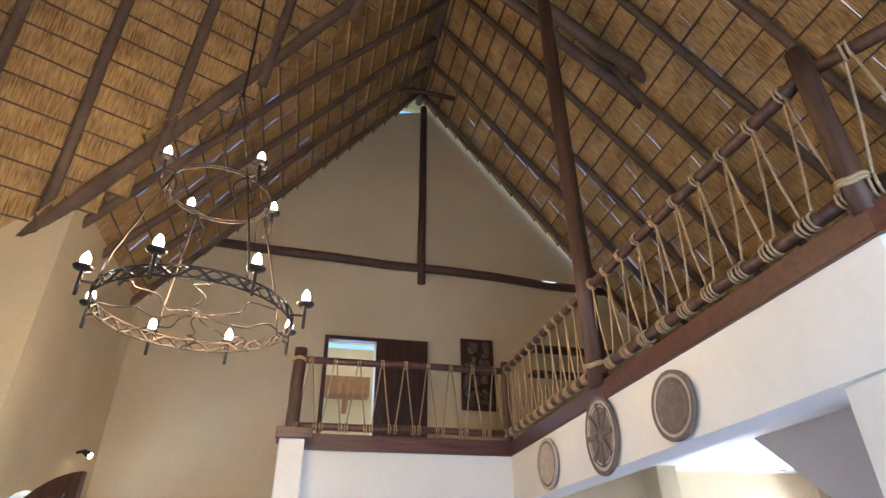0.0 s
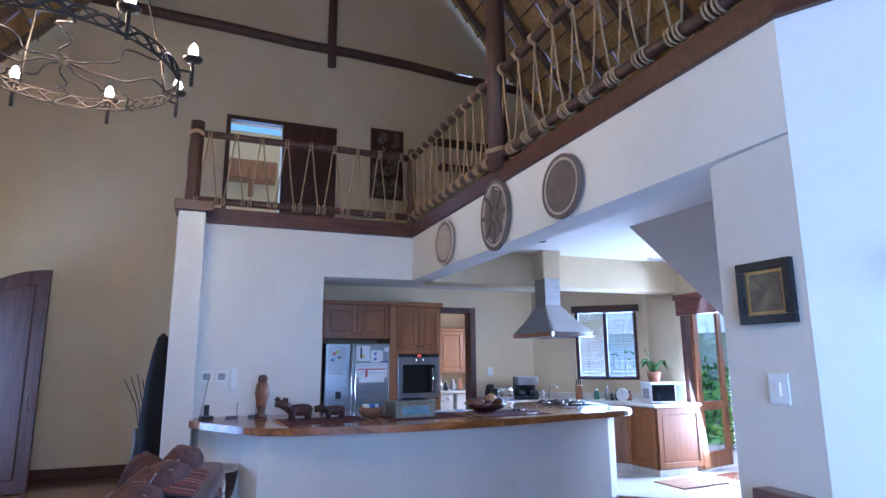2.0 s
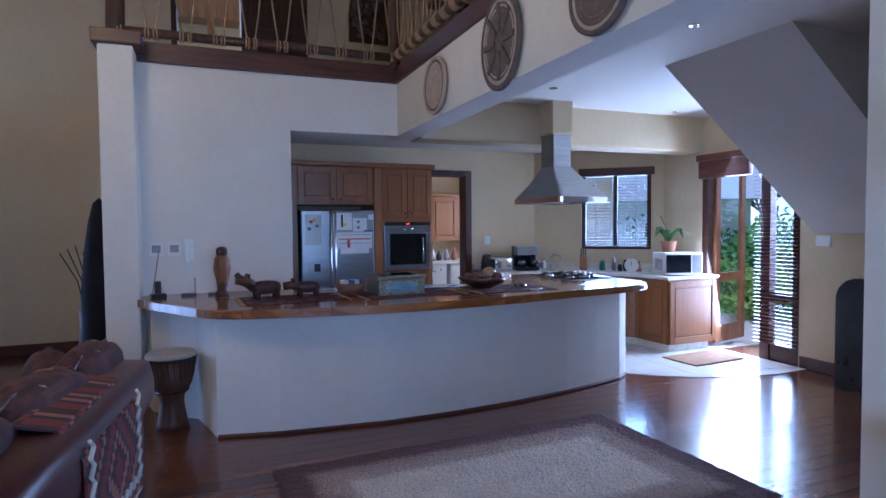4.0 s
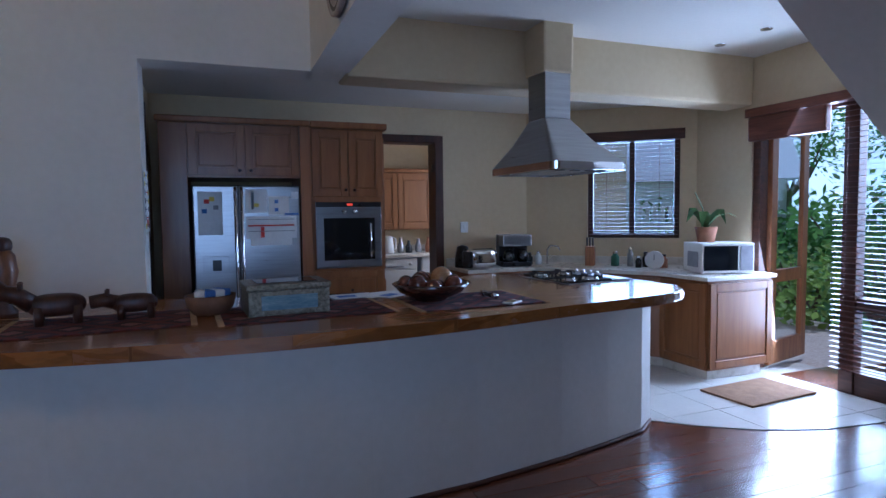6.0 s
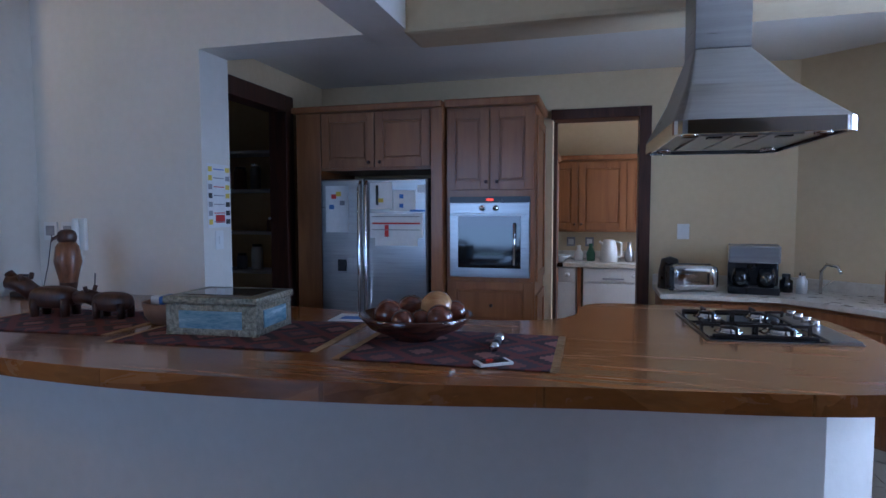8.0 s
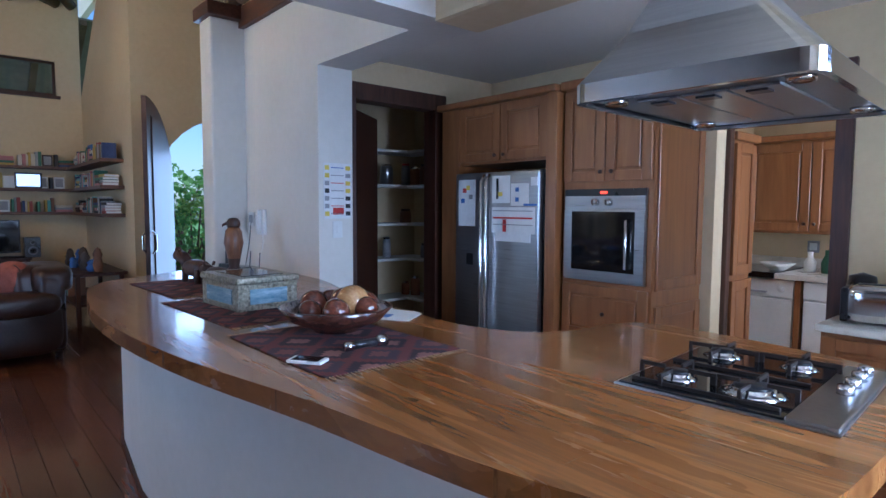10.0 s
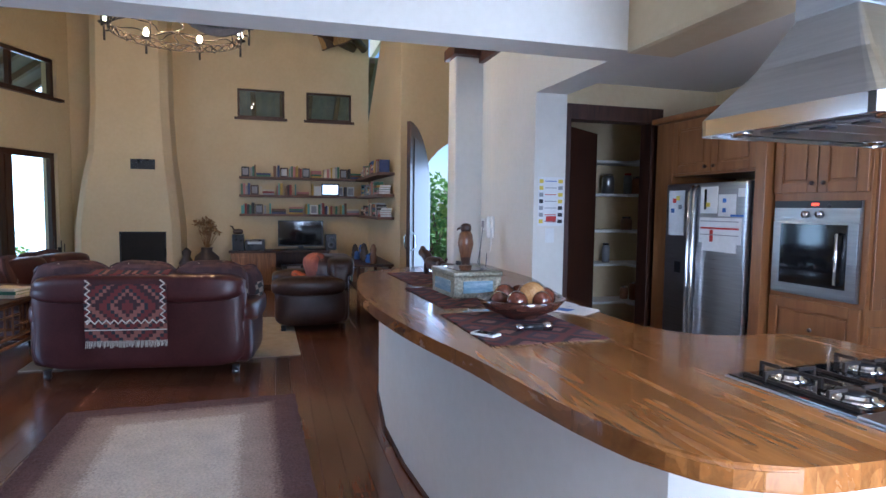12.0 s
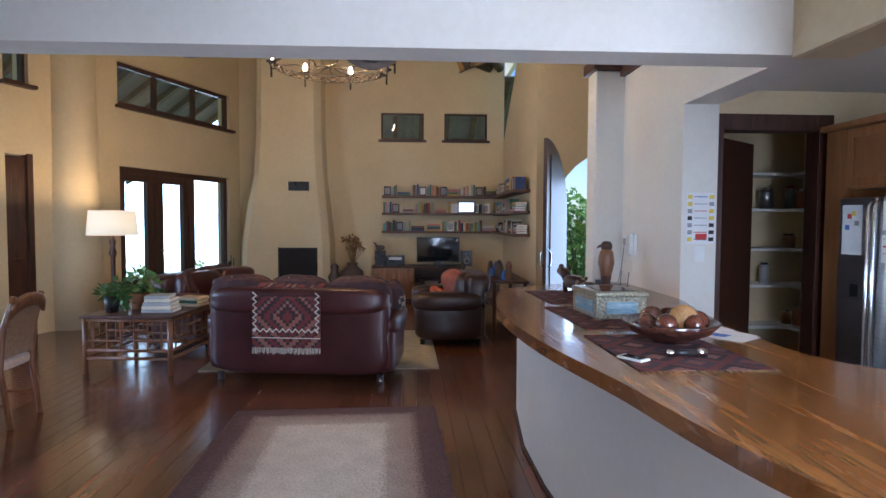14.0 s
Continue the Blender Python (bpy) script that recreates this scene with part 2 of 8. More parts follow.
PLASTER = noisy("cream_plaster", (0.61, 0.485, 0.29), (0.69, 0.57, 0.36), 1.3, 0.85, bump=0.25, fine=18, dist=0.012)
PLASTER_W = noisy("white_plaster", (0.70, 0.67, 0.60), (0.78, 0.75, 0.69), 1.6, 0.8, bump=0.22, fine=20, dist=0.01)
CEIL = noisy("ceiling_paint", (0.74, 0.70, 0.62), (0.79, 0.76, 0.68), 1.0, 0.85, bump=0.05, fine=30)
FLOORW = wood("floor_planks", (0.085, 0.028, 0.013), (0.185, 0.068, 0.030), 'x', 0.8, 0.20, rand=0.40, coat=0.5, contrast=(0.28, 0.85))
TRIM = wood("dark_trim_wood", (0.045, 0.015, 0.008), (0.12, 0.045, 0.022), 'x', 1.6, 0.4)
DARKW = wood("dark_stained_wood", (0.028, 0.011, 0.007), (0.085, 0.032, 0.017), 'z', 1.5, 0.4)
POLEW = wood("stained_pole", (0.035, 0.016, 0.009), (0.11, 0.052, 0.028), 'z', 1.4, 0.55, bump=0.4)
POLEG = noisy("weathered_pole", (0.075, 0.048, 0.030), (0.19, 0.13, 0.085), 3.0, 0.8, bump=0.5, fine=30, dist=0.01)
CHERRY = wood("kitchen_cabinet_wood", (0.185, 0.070, 0.022), (0.34, 0.150, 0.050), 'z', 0.8, 0.33, rand=0.08, coat=0.2, contrast=(0.28, 0.85))


def laminated(name):
    """Polished laminated timber: staves of uneven tone along x, dark figure and knots."""
    m, n, l, b = mat_new(name, (0.4, 0.2, 0.08), 0.2)

    def node(kind, **kw):
        q = n.new(kind)
        for k, v in kw.items():
            q.inputs[k].default_value = v
        return q

    def ramp(src, stops):
        q = n.new("ShaderNodeValToRGB")
        e = q.color_ramp.elements
        for i, (p, c) in enumerate(stops):
            if i > 1:
                e.new(p)
            e[i].position = p
            e[i].color = (*c, 1)
        l.new(src, q.inputs[0])
        return q.outputs[0]

    def mixed(kind, fac, a, c):
        q = n.new("ShaderNodeMixRGB")
        q.blend_type = kind
        if isinstance(fac, float):
            q.inputs[0].default_value = fac
        else:
            l.new(fac, q.inputs[0])
        l.new(a, q.inputs[1])
        if isinstance(c, tuple):
            q.inputs[2].default_value = (*c, 1)
        else:
            l.new(c, q.inputs[2])
        return q.outputs[0]

    tc = n.new("ShaderNodeTexCoord")
    br = node("ShaderNodeTexBrick", **{"Scale": 1.0, "Mortar Size": 0.0012, "Mortar Smooth": 0.6, "Brick Width": 2.3, "Row Height": 0.118, "Bias": 0.0,
                                       "Color1": (0.80, 0.78, 0.75, 1), "Color2": (1.12, 1.12, 1.12, 1), "Mortar": (0.5, 0.5, 0.5, 1)})
    br.offset, br.offset_frequency = 0.37, 2
    l.new(tc.outputs["Object"], br.inputs[0])
    shift = n.new("ShaderNodeVectorMath")
    shift.operation = 'MULTIPLY_ADD'
    l.new(br.outputs["Color"], shift.inputs[0])
    shift.inputs[1].default_value = (3.1, 1.7, 0.0)
    l.new(tc.outputs["Object"], shift.inputs[2])
    mp = node("ShaderNodeMapping", Scale=(0.5, 6.0, 3.0))
    l.new(shift.outputs[0], mp.inputs[0])
    grain = node("ShaderNodeTexNoise", Scale=1.5, Detail=9.0, Roughness=0.6, Distortion=1.5)
    l.new(mp.outputs[0], grain.inputs[0])
    pores = node("ShaderNodeTexNoise", Scale=16.0, Detail=3.0)
    l.new(mp.outputs[0], pores.inputs[0])
    figure = node("ShaderNodeTexNoise", Scale=0.8, Detail=4.0, Distortion=2.6)
    l.new(mp.outputs[0], figure.inputs[0])
    col = ramp(grain.outputs[0], ((0.25, (0.36, 0.155, 0.038)), (0.75, (0.78, 0.50, 0.18)), (0.50, (0.63, 0.34, 0.100))))
    col = mixed('MULTIPLY', 0.6, col, br.outputs["Color"])
    col = mixed('MULTIPLY', 0.3, col, ramp(pores.outputs[0], ((0.35, (0.62, 0.55, 0.5)), (0.6, (1.0, 1.0, 1.0)))))
    col = mixed('MULTIPLY', 0.4, col, ramp(figure.outputs[0], ((0.47, (1.0, 1.0, 1.0)), (0.53, (1.0, 1.0, 1.0)), (0.50, (0.34, 0.22, 0.15)))))
    wob = node("ShaderNodeTexNoise", Scale=6.0, Detail=2.0)
    l.new(tc.outputs["Object"], wob.inputs[0])
    kmp = node("ShaderNodeMapping", Scale=(2.0, 3.4, 1.0))
    kadd = n.new("ShaderNodeVectorMath")
    kadd.operation = 'MULTIPLY_ADD'
    l.new(wob.outputs["Color"], kadd.inputs[0])
    kadd.inputs[1].default_value = (0.07, 0.03, 0.0)
    l.new(tc.outputs["Object"], kadd.inputs[2])
    l.new(kadd.outputs[0], kmp.inputs[0])
    knot = node("ShaderNodeTexVoronoi", Scale=1.1, Randomness=1.0)
    l.new(kmp.outputs[0], knot.inputs[0])
    col = mixed('MULTIPLY', 1.0, col, ramp(knot.outputs["Distance"], ((0.025, (0.14, 0.09, 0.06)), (0.10, (1.0, 1.0, 1.0)), (0.05, (0.55, 0.42, 0.34)))))
    l.new(col, b.inputs["Base Color"])
    b.inputs["Coat Weight"].default_value = 0.55
    b.inputs["Coat Roughness"].default_value = 0.10
    rr = node("ShaderNodeMapRange", **{"To Min": 0.14, "To Max": 0.36})
    l.new(grain.outputs[0], rr.inputs[0])
    l.new(rr.outputs[0], b.inputs["Roughness"])
    bp = node("ShaderNodeBump", Strength=0.06, Distance=0.002)
    l.new(pores.outputs[0], bp.inputs["Height"])
    l.new(bp.outputs[0], b.inputs["Normal"])
    return m


COUNTER = laminated("counter_top_timber")
OAKL = wood("honey_wood", (0.17, 0.07, 0.025), (0.42, 0.20, 0.08), 'z', 1.6, 0.35, coat=0.2)
CANE = wood("cane_frame", (0.09, 0.035, 0.014), (0.26, 0.11, 0.045), 'z', 2.0, 0.35, coat=0.2)
STEEL = noisy("brushed_steel", (0.33, 0.33, 0.335), (0.44, 0.44, 0.445), 3.0, 0.30, metal=1.0, bump=0.02, stretch=(1, 1, 22), fine=60, rvar=0.06)
CHROME = noisy("polished_steel", (0.68, 0.68, 0.69), (0.76, 0.76, 0.77), 3.0, 0.12, metal=1.0, bump=0.0, rvar=0.04)
IRON = noisy("wrought_iron", (0.018, 0.014, 0.012), (0.055, 0.042, 0.034), 9.0, 0.5, metal=0.6, bump=0.3)
BLACK = noisy("black_plastic", (0.008, 0.008, 0.010), (0.018, 0.018, 0.020), 8.0, 0.3, bump=0.05)
OVENGLASS = noisy("oven_glass", (0.006, 0.007, 0.009), (0.010, 0.011, 0.013), 4.0, 0.06, bump=0.0, rvar=0.02, spec=0.8)
WHITEP = noisy("white_plastic", (0.72, 0.72, 0.70), (0.80, 0.80, 0.78), 6.0, 0.35, bump=0.03)
PAPER = noisy("paper", (0.72, 0.72, 0.72), (0.82, 0.82, 0.82), 10.0, 0.8, bump=0.05)
LEATHER = noisy("oxblood_leather", (0.032, 0.009, 0.010), (0.072, 0.020, 0.020), 3.5, 0.36, bump=0.35, fine=55, dist=0.004)
LEATHERB = noisy("black_brown_leather", (0.020, 0.010, 0.009), (0.050, 0.024, 0.019), 3.5, 0.32, bump=0.3, fine=55, dist=0.004)
ROPE = noisy("sisal_rope", (0.27, 0.175, 0.085), (0.44, 0.31, 0.17), 25, 0.9, bump=0.7, fine=160, dist=0.004)
TILE = noisy("cream_floor_tile", (0.62, 0.60, 0.55), (0.70, 0.68, 0.63), 2.5, 0.18, bump=0.03, rand=0.04)
GROUT = noisy("grout", (0.30, 0.28, 0.25), (0.40, 0.38, 0.34), 20, 0.9, bump=0.2)
STONE = noisy("pale_counter_stone", (0.58, 0.53, 0.45), (0.70, 0.66, 0.58), 14, 0.3, bump=0.02, fine=90)
GLASS = glass_mat("window_glass")
COIR = noisy("coir", (0.22, 0.115, 0.055), (0.36, 0.21, 0.11), 12, 0.95, bump=0.8, fine=180, dist=0.008)
TERRA = noisy("terracotta", (0.30, 0.12, 0.06), (0.42, 0.19, 0.10), 6, 0.8, bump=0.3)
LEAF = noisy("leaf", (0.035, 0.085, 0.018), (0.10, 0.20, 0.045), 6, 0.5, bump=0.1, rand=0.3)
GRASS = noisy("grass", (0.07, 0.15, 0.03), (0.16, 0.27, 0.06), 2.0, 0.9, bump=0.6, fine=60, dist=0.05)
BULB = emit("lamp_bulb", (1.0, 0.74, 0.40), 90.0)


# ---- structure ----
def roof_l(x, y):
    return 8.88 + 1.19 * x


def roof_f(x, y):
    return 8.88 + 1.19 * x + 1.63 * (5.80 - 0.23 * x - y)


def roof(x, y):
    if x > 2.0:
        return 11.26 - 1.19 * (x - 2.0)
    return min(11.26, max(roof_l(x, y), roof_f(x, y)))


# floor body under the planks
tagged(finish(box(-7.5, 7.3, -4.2, 9.6, -0.30, -0.018), "floor", GROUT), "dark sub-floor under reddish hardwood planks", "floor", kind="structure")
floor_planks = new("plank_floor")
tagged(floor_planks, "glossy reddish-brown hardwood plank floor", "floor", kind="structure")

# kitchen tiles lie inside this outline
TILE_EDGE = [(1.5, 6.75), (4.80, 5.86), (5.05, 5.62), (5.40, 5.38), (5.80, 5.22), (6.25, 5.16), (6.70, 5.18), (6.70, 7.30), (5.35, 8.50), (1.5, 8.50)]

# outer walls
T = 0.28


def wall(name, a, b, h, label, openings=(), mat=None, t=T, top=None, z0=0.0):
    return wall_with_openings(name, a, b, z0, h, t, list(openings), mat or PLASTER, label, top)


# the seen face lies on the line; the thickness goes to the right of a -> b
wall("wall_west", (-5.8, 2.45), (-5.8, 6.4), 6.0, "cream plastered wall behind the bookshelves", t=-T, openings=[(1.47, 2.33, 3.20, 3.74), (2.74, 3.61, 3.20, 3.74)])
wall("wall_hearth", (-6.35, 0.97), (-5.8, 2.45), 6.0, "cream plastered wall behind the chimney", t=-T)
wall("wall_terrace", (-1.55, -0.78), (-6.35, 0.97), 6.0, "cream plastered wall with terrace windows", t=-T, openings=[
    (0.28, 0.60, 0.0, 2.42), (0.28, 0.62, 3.35, 3.9), (2.07, 4.76, 0.02, 2.42), (2.06, 4.80, 3.38, 4.07)])
wall("wall_south", (4.6, -1.75), (-1.55, -0.78), 6.0, "plain cream plastered wall", t=-T, openings=[(1.4, 4.9, 0.4, 2.9)])
wall("wall_north_wing", (-5.8, 6.4), (-2.6, 6.4), 5.0, "cream plastered wall beside the entrance", t=-T, top=lambda x, y: roof(x, 6.4) + 0.06)
entrance = wall("wall_entrance", (-2.6, 6.68), (-2.6, 9.55), 6.0, "cream plastered wall with the arched entrance", t=-T, openings=[(0.0, 2.05, 0.0, 2.72)], top=lambda x, y: roof(x, y) + 0.06)
wall("wall_gable", (-2.9, 9.55), (7.6, 9.55), 6.0, "tall cream plastered gable wall under the thatch", t=-T, openings=[(3.34, 4.22, 3.2, 5.42), (6.0, 8.1, 0, 2.84)], top=lambda x, y: roof(x, 9.55) + 0.10)
# arched head of the entrance
bm = bmesh.new()
arch = []
for i in range(17):
    a = math.pi * i / 16
    arch.append((7.705 - 1.02 * math.cos(a), 1.75 + 0.92 * math.sin(a)))
for (y0, z0), (y1, z1) in zip(arch, arch[1:]):
    v = [bm.verts.new(p) for p in ((-2.6, y0, z0), (-2.6, y1, z1), (-2.6, y1, 2.72), (-2.6, y0, 2.72), (-2.88, y0, z0), (-2.88, y1, z1), (-2.88, y1, 2.72), (-2.88, y0, 2.72))]
    for q in ((0, 1, 2, 3), (5, 4, 7, 6), (0, 4, 5, 1)):
        bm.faces.new([v[i] for i in q])
tagged(finish(bm, "wall_arch", PLASTER), "plastered arch over the entrance", "wall", kind="structure")

# loft front: wall, beam and pier
tagged(finish(prism([(0.29, 6.65), (1.575, 6.65), (1.575, 6.93), (0.29, 6.93)], 0, 3.0), "wall_loft_front", PLASTER_W), "white plastered wall under the loft edge", "wall", kind="structure")
tagged(finish(prism([(1.575, 6.65), (2.66, 6.65), (2.66, 6.93), (1.575, 6.93)], 2.48, 3.0), "lintel", PLASTER_W), "white plastered lintel over the kitchen opening", "lintel", kind="structure")
beam = tagged(finish(prism([(2.625, 1.63), (2.865, 1.63), (2.90, 6.93), (2.64, 6.93)], 2.48, 3.0), "beam_loft", PLASTER_W), "deep white plastered beam carrying the loft", "beam", kind="structure")
tagged(finish(prism([(2.627, 1.63), (2.865, 1.59), (2.90, 2.09), (2.665, 2.09)], 0, 2.48, 0.012), "pier", PLASTER_W), "white plastered pier below the loft beam", "pier", kind="structure")
tagged(finish(box(0.03, 0.29, 6.36, 6.93, 0, 3.06, 0.02), "column", PLASTER_W), "white plastered column at the loft corner", "column", kind="structure")
wall("wall_stair", (2.625, 1.63), (4.6, -1.75), 3.0, "white plastered wall beside the pier", mat=PLASTER_W, t=-0.24)
# walls under the loft
wall("wall_pantry", (1.455, 8.6), (1.455, 6.93), 2.75, "cream plastered wall with the pantry door", t=0.12, openings=[(0.75, 1.62, 0, 2.36)])
wall("wall_kitchen_back", (1.4, 8.50), (5.35, 8.50), 3.0, "cream plastered kitchen wall", t=-0.2, openings=[(2.14, 2.88, 0, 2.26)])
wall("wall_kitchen_window", (5.35, 8.50), (6.70, 7.30), 3.0, "cream plastered kitchen wall with a window", t=-0.24, openings=[(0.69, 1.645, 1.2, 2.30)])
wall("wall_garden", (6.70, 7.30), (6.70, -1.9), 3.0, "cream plastered wall with the garden door", t=-0.26, openings=[(0.68, 2.02, 0, 2.40)])
wall("wall_south_east", (6.70, -1.75), (4.6, -1.75), 6.0, "plain cream plastered wall", t=0.24)
for nm, a, b, lab in (("ceiling_kitchen", (2.80, 1.9), (6.70, 6.75), "cream painted ceiling of the kitchen"), ("ceiling_rear", (1.4, 6.93), (6.7, 8.6), "cream painted ceiling under the loft")):
    z = 2.90 if nm == "ceiling_kitchen" else 2.62
    tagged(finish(box(a[0], b[0], a[1], b[1], z, z + 0.08), nm, CEIL), lab, "ceiling", kind="structure")
tagged(finish(box(2.88, 6.7, 6.62, 6.95, 2.46, 2.95, 0.03), "bulkhead", PLASTER), "cream plastered bulkhead across the kitchen ceiling", "bulkhead", kind="structure")
tagged(finish(box(4.29, 4.55, 6.34, 6.64, 2.54, 2.95, 0.02), "flue_casing", PLASTER), "plastered casing round the hood flue", "casing", kind="structure")
tagged(finish(box(0.3, 7.4, 6.66, 9.55, 3.0, 3.16), "loft_floor", TRIM), "timber floor of the loft", "floor", kind="structure")
tagged(finish(prism([(4.62, -1.7), (7.4, -1.7), (7.4, 6.66), (2.92, 6.66), (2.85, 1.66)], 3.0, 3.16), "loft_floor_side", TRIM), "timber floor of the side loft", "floor", kind="structure")
tagged(finish(box(7.4, 7.6, -2.0, 9.6, 2.9, 7.0), "wall_loft_east", PLASTER), "cream plastered wall of the loft", "wall", kind="structure")
tagged(finish(box(-7, 7.6, -3.6, -3.4, 5.0, 13.0), "wall_loft_south", PLASTER), "plain cream plastered upper wall", "wall", kind="structure")
# stair soffit: slopes down to a landing beside the garden door
bm = bmesh.new()
prof = [(4.45, 2.90), (6.32, 1.46), (6.70, 1.46), (6.70, 2.90)]
lo = [bm.verts.new((x, 4.86, z)) for x, z in prof]
hi = [bm.verts.new((x, 3.70, z)) for x, z in prof]
bm.faces.new(lo)
bm.faces.new(hi[::-1])
for i in range(4):
    bm.faces.new((lo[i], hi[i], hi[(i + 1) % 4], lo[(i + 1) % 4]))
bmesh.ops.recalc_face_normals(bm, faces=bm.faces[:])
tagged(finish(bm, "stair_soffit", PLASTER_W), "white plastered sloping underside of the stairs", "stairs", kind="structure")

# rooms beyond openings
tagged(finish(box(0.30, 1.33, 6.95, 7.05, 0, 2.6), "wall_pantry_side", PLASTER), "plain pantry wall", "wall", kind="structure")
tagged(finish(box(0.20, 0.30, 6.93, 8.6, 0, 2.6), "wall_pantry_back", PLASTER), "plain pantry wall", "wall", kind="structure")
tagged(finish(box(0.2, 1.4, 8.5, 8.6, 0, 2.6), "wall_pantry_end", PLASTER), "plain pantry wall", "wall", kind="structure")
tagged(finish(box(0.2, 1.45, 6.93, 8.6, 2.6, 2.66), "ceiling_pantry", CEIL), "plain pantry ceiling", "ceiling", kind="structure")
# unseen opening added in the east wall for the fill lamp
wall("wall_scullery_east", (5.2, 10.2), (5.2, 8.7), 2.9, "cream plastered scullery wall with an added opening for the fill lamp", t=0.12, openings=[(0.75, 1.40, 1.05, 2.15)])
tagged(finish(box(3.0, 3.1, 8.7, 10.2, 0, 2.9), "wall_scullery_west", PLASTER), "cream plastered scullery wall", "wall", kind="structure")
tagged(finish(box(3.0, 5.3, 8.7, 10.2, 2.8, 2.835), "ceiling_scullery", CEIL), "scullery ceiling", "ceiling", kind="structure")
tagged(finish(box(3.0, 5.3, 10.2, 10.3, -0.1, 2.9), "wall_scullery_north", PLASTER), "cream plastered scullery wall", "wall", kind="structure")
tagged(finish(box(3.0, 5.3, 9.6, 10.3, -0.12, -0.02), "floor_scullery", TILE), "pale floor of the scullery", "floor", kind="structure")
tagged(finish(box(-0.5, 2.5, 11.6, 11.7, 3, 6), "wall_bedroom", PLASTER), "cream wall of the room behind the loft door", "wall", kind="structure")
tagged(finish(box(-0.5, 2.5, 9.83, 11.7, 3.05, 3.16), "floor_bedroom", TRIM), "timber floor of the room behind the loft door", "floor", kind="structure")

# ---- roof: thatch between battens, on poles ----
m, n_, l_, b_ = mat_new("thatch_reed", (0.4, 0.25, 0.08), 0.8)
tc = n_.new("ShaderNodeTexCoord")
mp = n_.new("ShaderNodeMapping")
mp.inputs["Scale"].default_value = (5.0, 55.0, 5.0)
l_.new(tc.outputs["Object"], mp.inputs[0])
r1 = n_.new("ShaderNodeTexNoise")
r1.inputs["Scale"].default_value = 1.0
r1.inputs["Detail"].default_value = 7
l_.new(mp.outputs[0], r1.inputs[0])
r2 = n_.new("ShaderNodeTexNoise")
r2.inputs["Scale"].default_value = 2.2
r2.inputs["Detail"].default_value = 4
l_.new(tc.outputs["Object"], r2.inputs[0])
ad = n_.new("ShaderNodeMath")
ad.operation = 'MULTIPLY_ADD'
l_.new(r2.outputs[0], ad.inputs[0])
ad.inputs[1].default_value = 0.6
l_.new(r1.outputs[0], ad.inputs[2])
rp = n_.new("ShaderNodeValToRGB")
rp.color_ramp.elements[0].position = 0.52
rp.color_ramp.elements[0].color = (0.16, 0.075, 0.018, 1)
rp.color_ramp.elements[1].position = 1.0
rp.color_ramp.elements[1].color = (0.66, 0.43, 0.155, 1)
l_.new(ad.outputs[0], rp.inputs[0])
l_.new(rp.outputs[0], b_.inputs["Base Color"])
bp_ = n_.new("ShaderNodeBump")
bp_.inputs["Strength"].default_value = 0.9
bp_.inputs["Distance"].default_value = 0.02
l_.new(ad.outputs[0], bp_.inputs["Height"])
l_.new(bp_.outputs[0], b_.inputs["Normal"])
THATCH = m


def roof_plane(name, origin, up, along, us, vs, label, rafter_us, batten, clip, seed):
    """A thatched slope in its own frame (x up the slope, y along the eave), with saw-tooth courses, battens and rafters, cut to clip(u, v)."""
    up, along = Vector(up).normalized(), Vector(along).normalized()
    nrm = up.cross(along).normalized()
    if nrm.z > 0:
        nrm = -nrm
    m = Matrix((up, along, nrm)).transposed().to_4x4()
    m.translation = Vector(origin)
    holder = new(name)
    holder.matrix_world = m
    tagged(holder, label, "roof", kind="structure")
    bpy.context.view_layer.update()
    rnd = random.Random(seed)
    bm = bmesh.new()
    u = us[0]
    bat = bmesh.new()
    step_v = 0.25
    nv = int((vs[1] - vs[0]) / step_v)
    while u < us[1]:
        for j in range(nv):
            v0 = vs[0] + j * step_v
            if not clip(u + batten / 2, v0 + step_v / 2):
                continue
            k = rnd.uniform(-0.006, 0.006)
            q = [bm.verts.new(p) for p in ((u, v0, 0.030 + k), (u, v0 + step_v, 0.030 + k), (u + batten, v0 + step_v, -0.012 + k), (u + batten, v0, -0.012 + k), (u, v0, -0.02), (u, v0 + step_v, -0.02))]
            bm.faces.new((q[0], q[1], q[2], q[3]))
            bm.faces.new((q[0], q[4], q[5], q[1]))
        run = [vs[0] + j * step_v for j in range(nv) if clip(u + batten / 2, vs[0] + (j + .5) * step_v)]
        if run:
            a0, a1 = run[0], run[-1] + step_v
            pts = [(u + rnd.uniform(-.012, .012), a0 + (a1 - a0) * i / 10, 0.040) for i in range(11)]
            add_tube(bat, pts, 0.013, 5)
        u += batten
    part("thatch", bm, THATCH, holder)
    tagged(finish(bat, "batten", POLEG, holder), kind="stuff")
    for i, (p, q, r) in enumerate(rafter_us):
        part("rafter", pole(p, q, r, r * 0.85, 0.02, 8, 9, seed * 50 + i), POLEG, holder, smooth=True)
    return holder


SL = math.sqrt(1 + 1.19 ** 2)
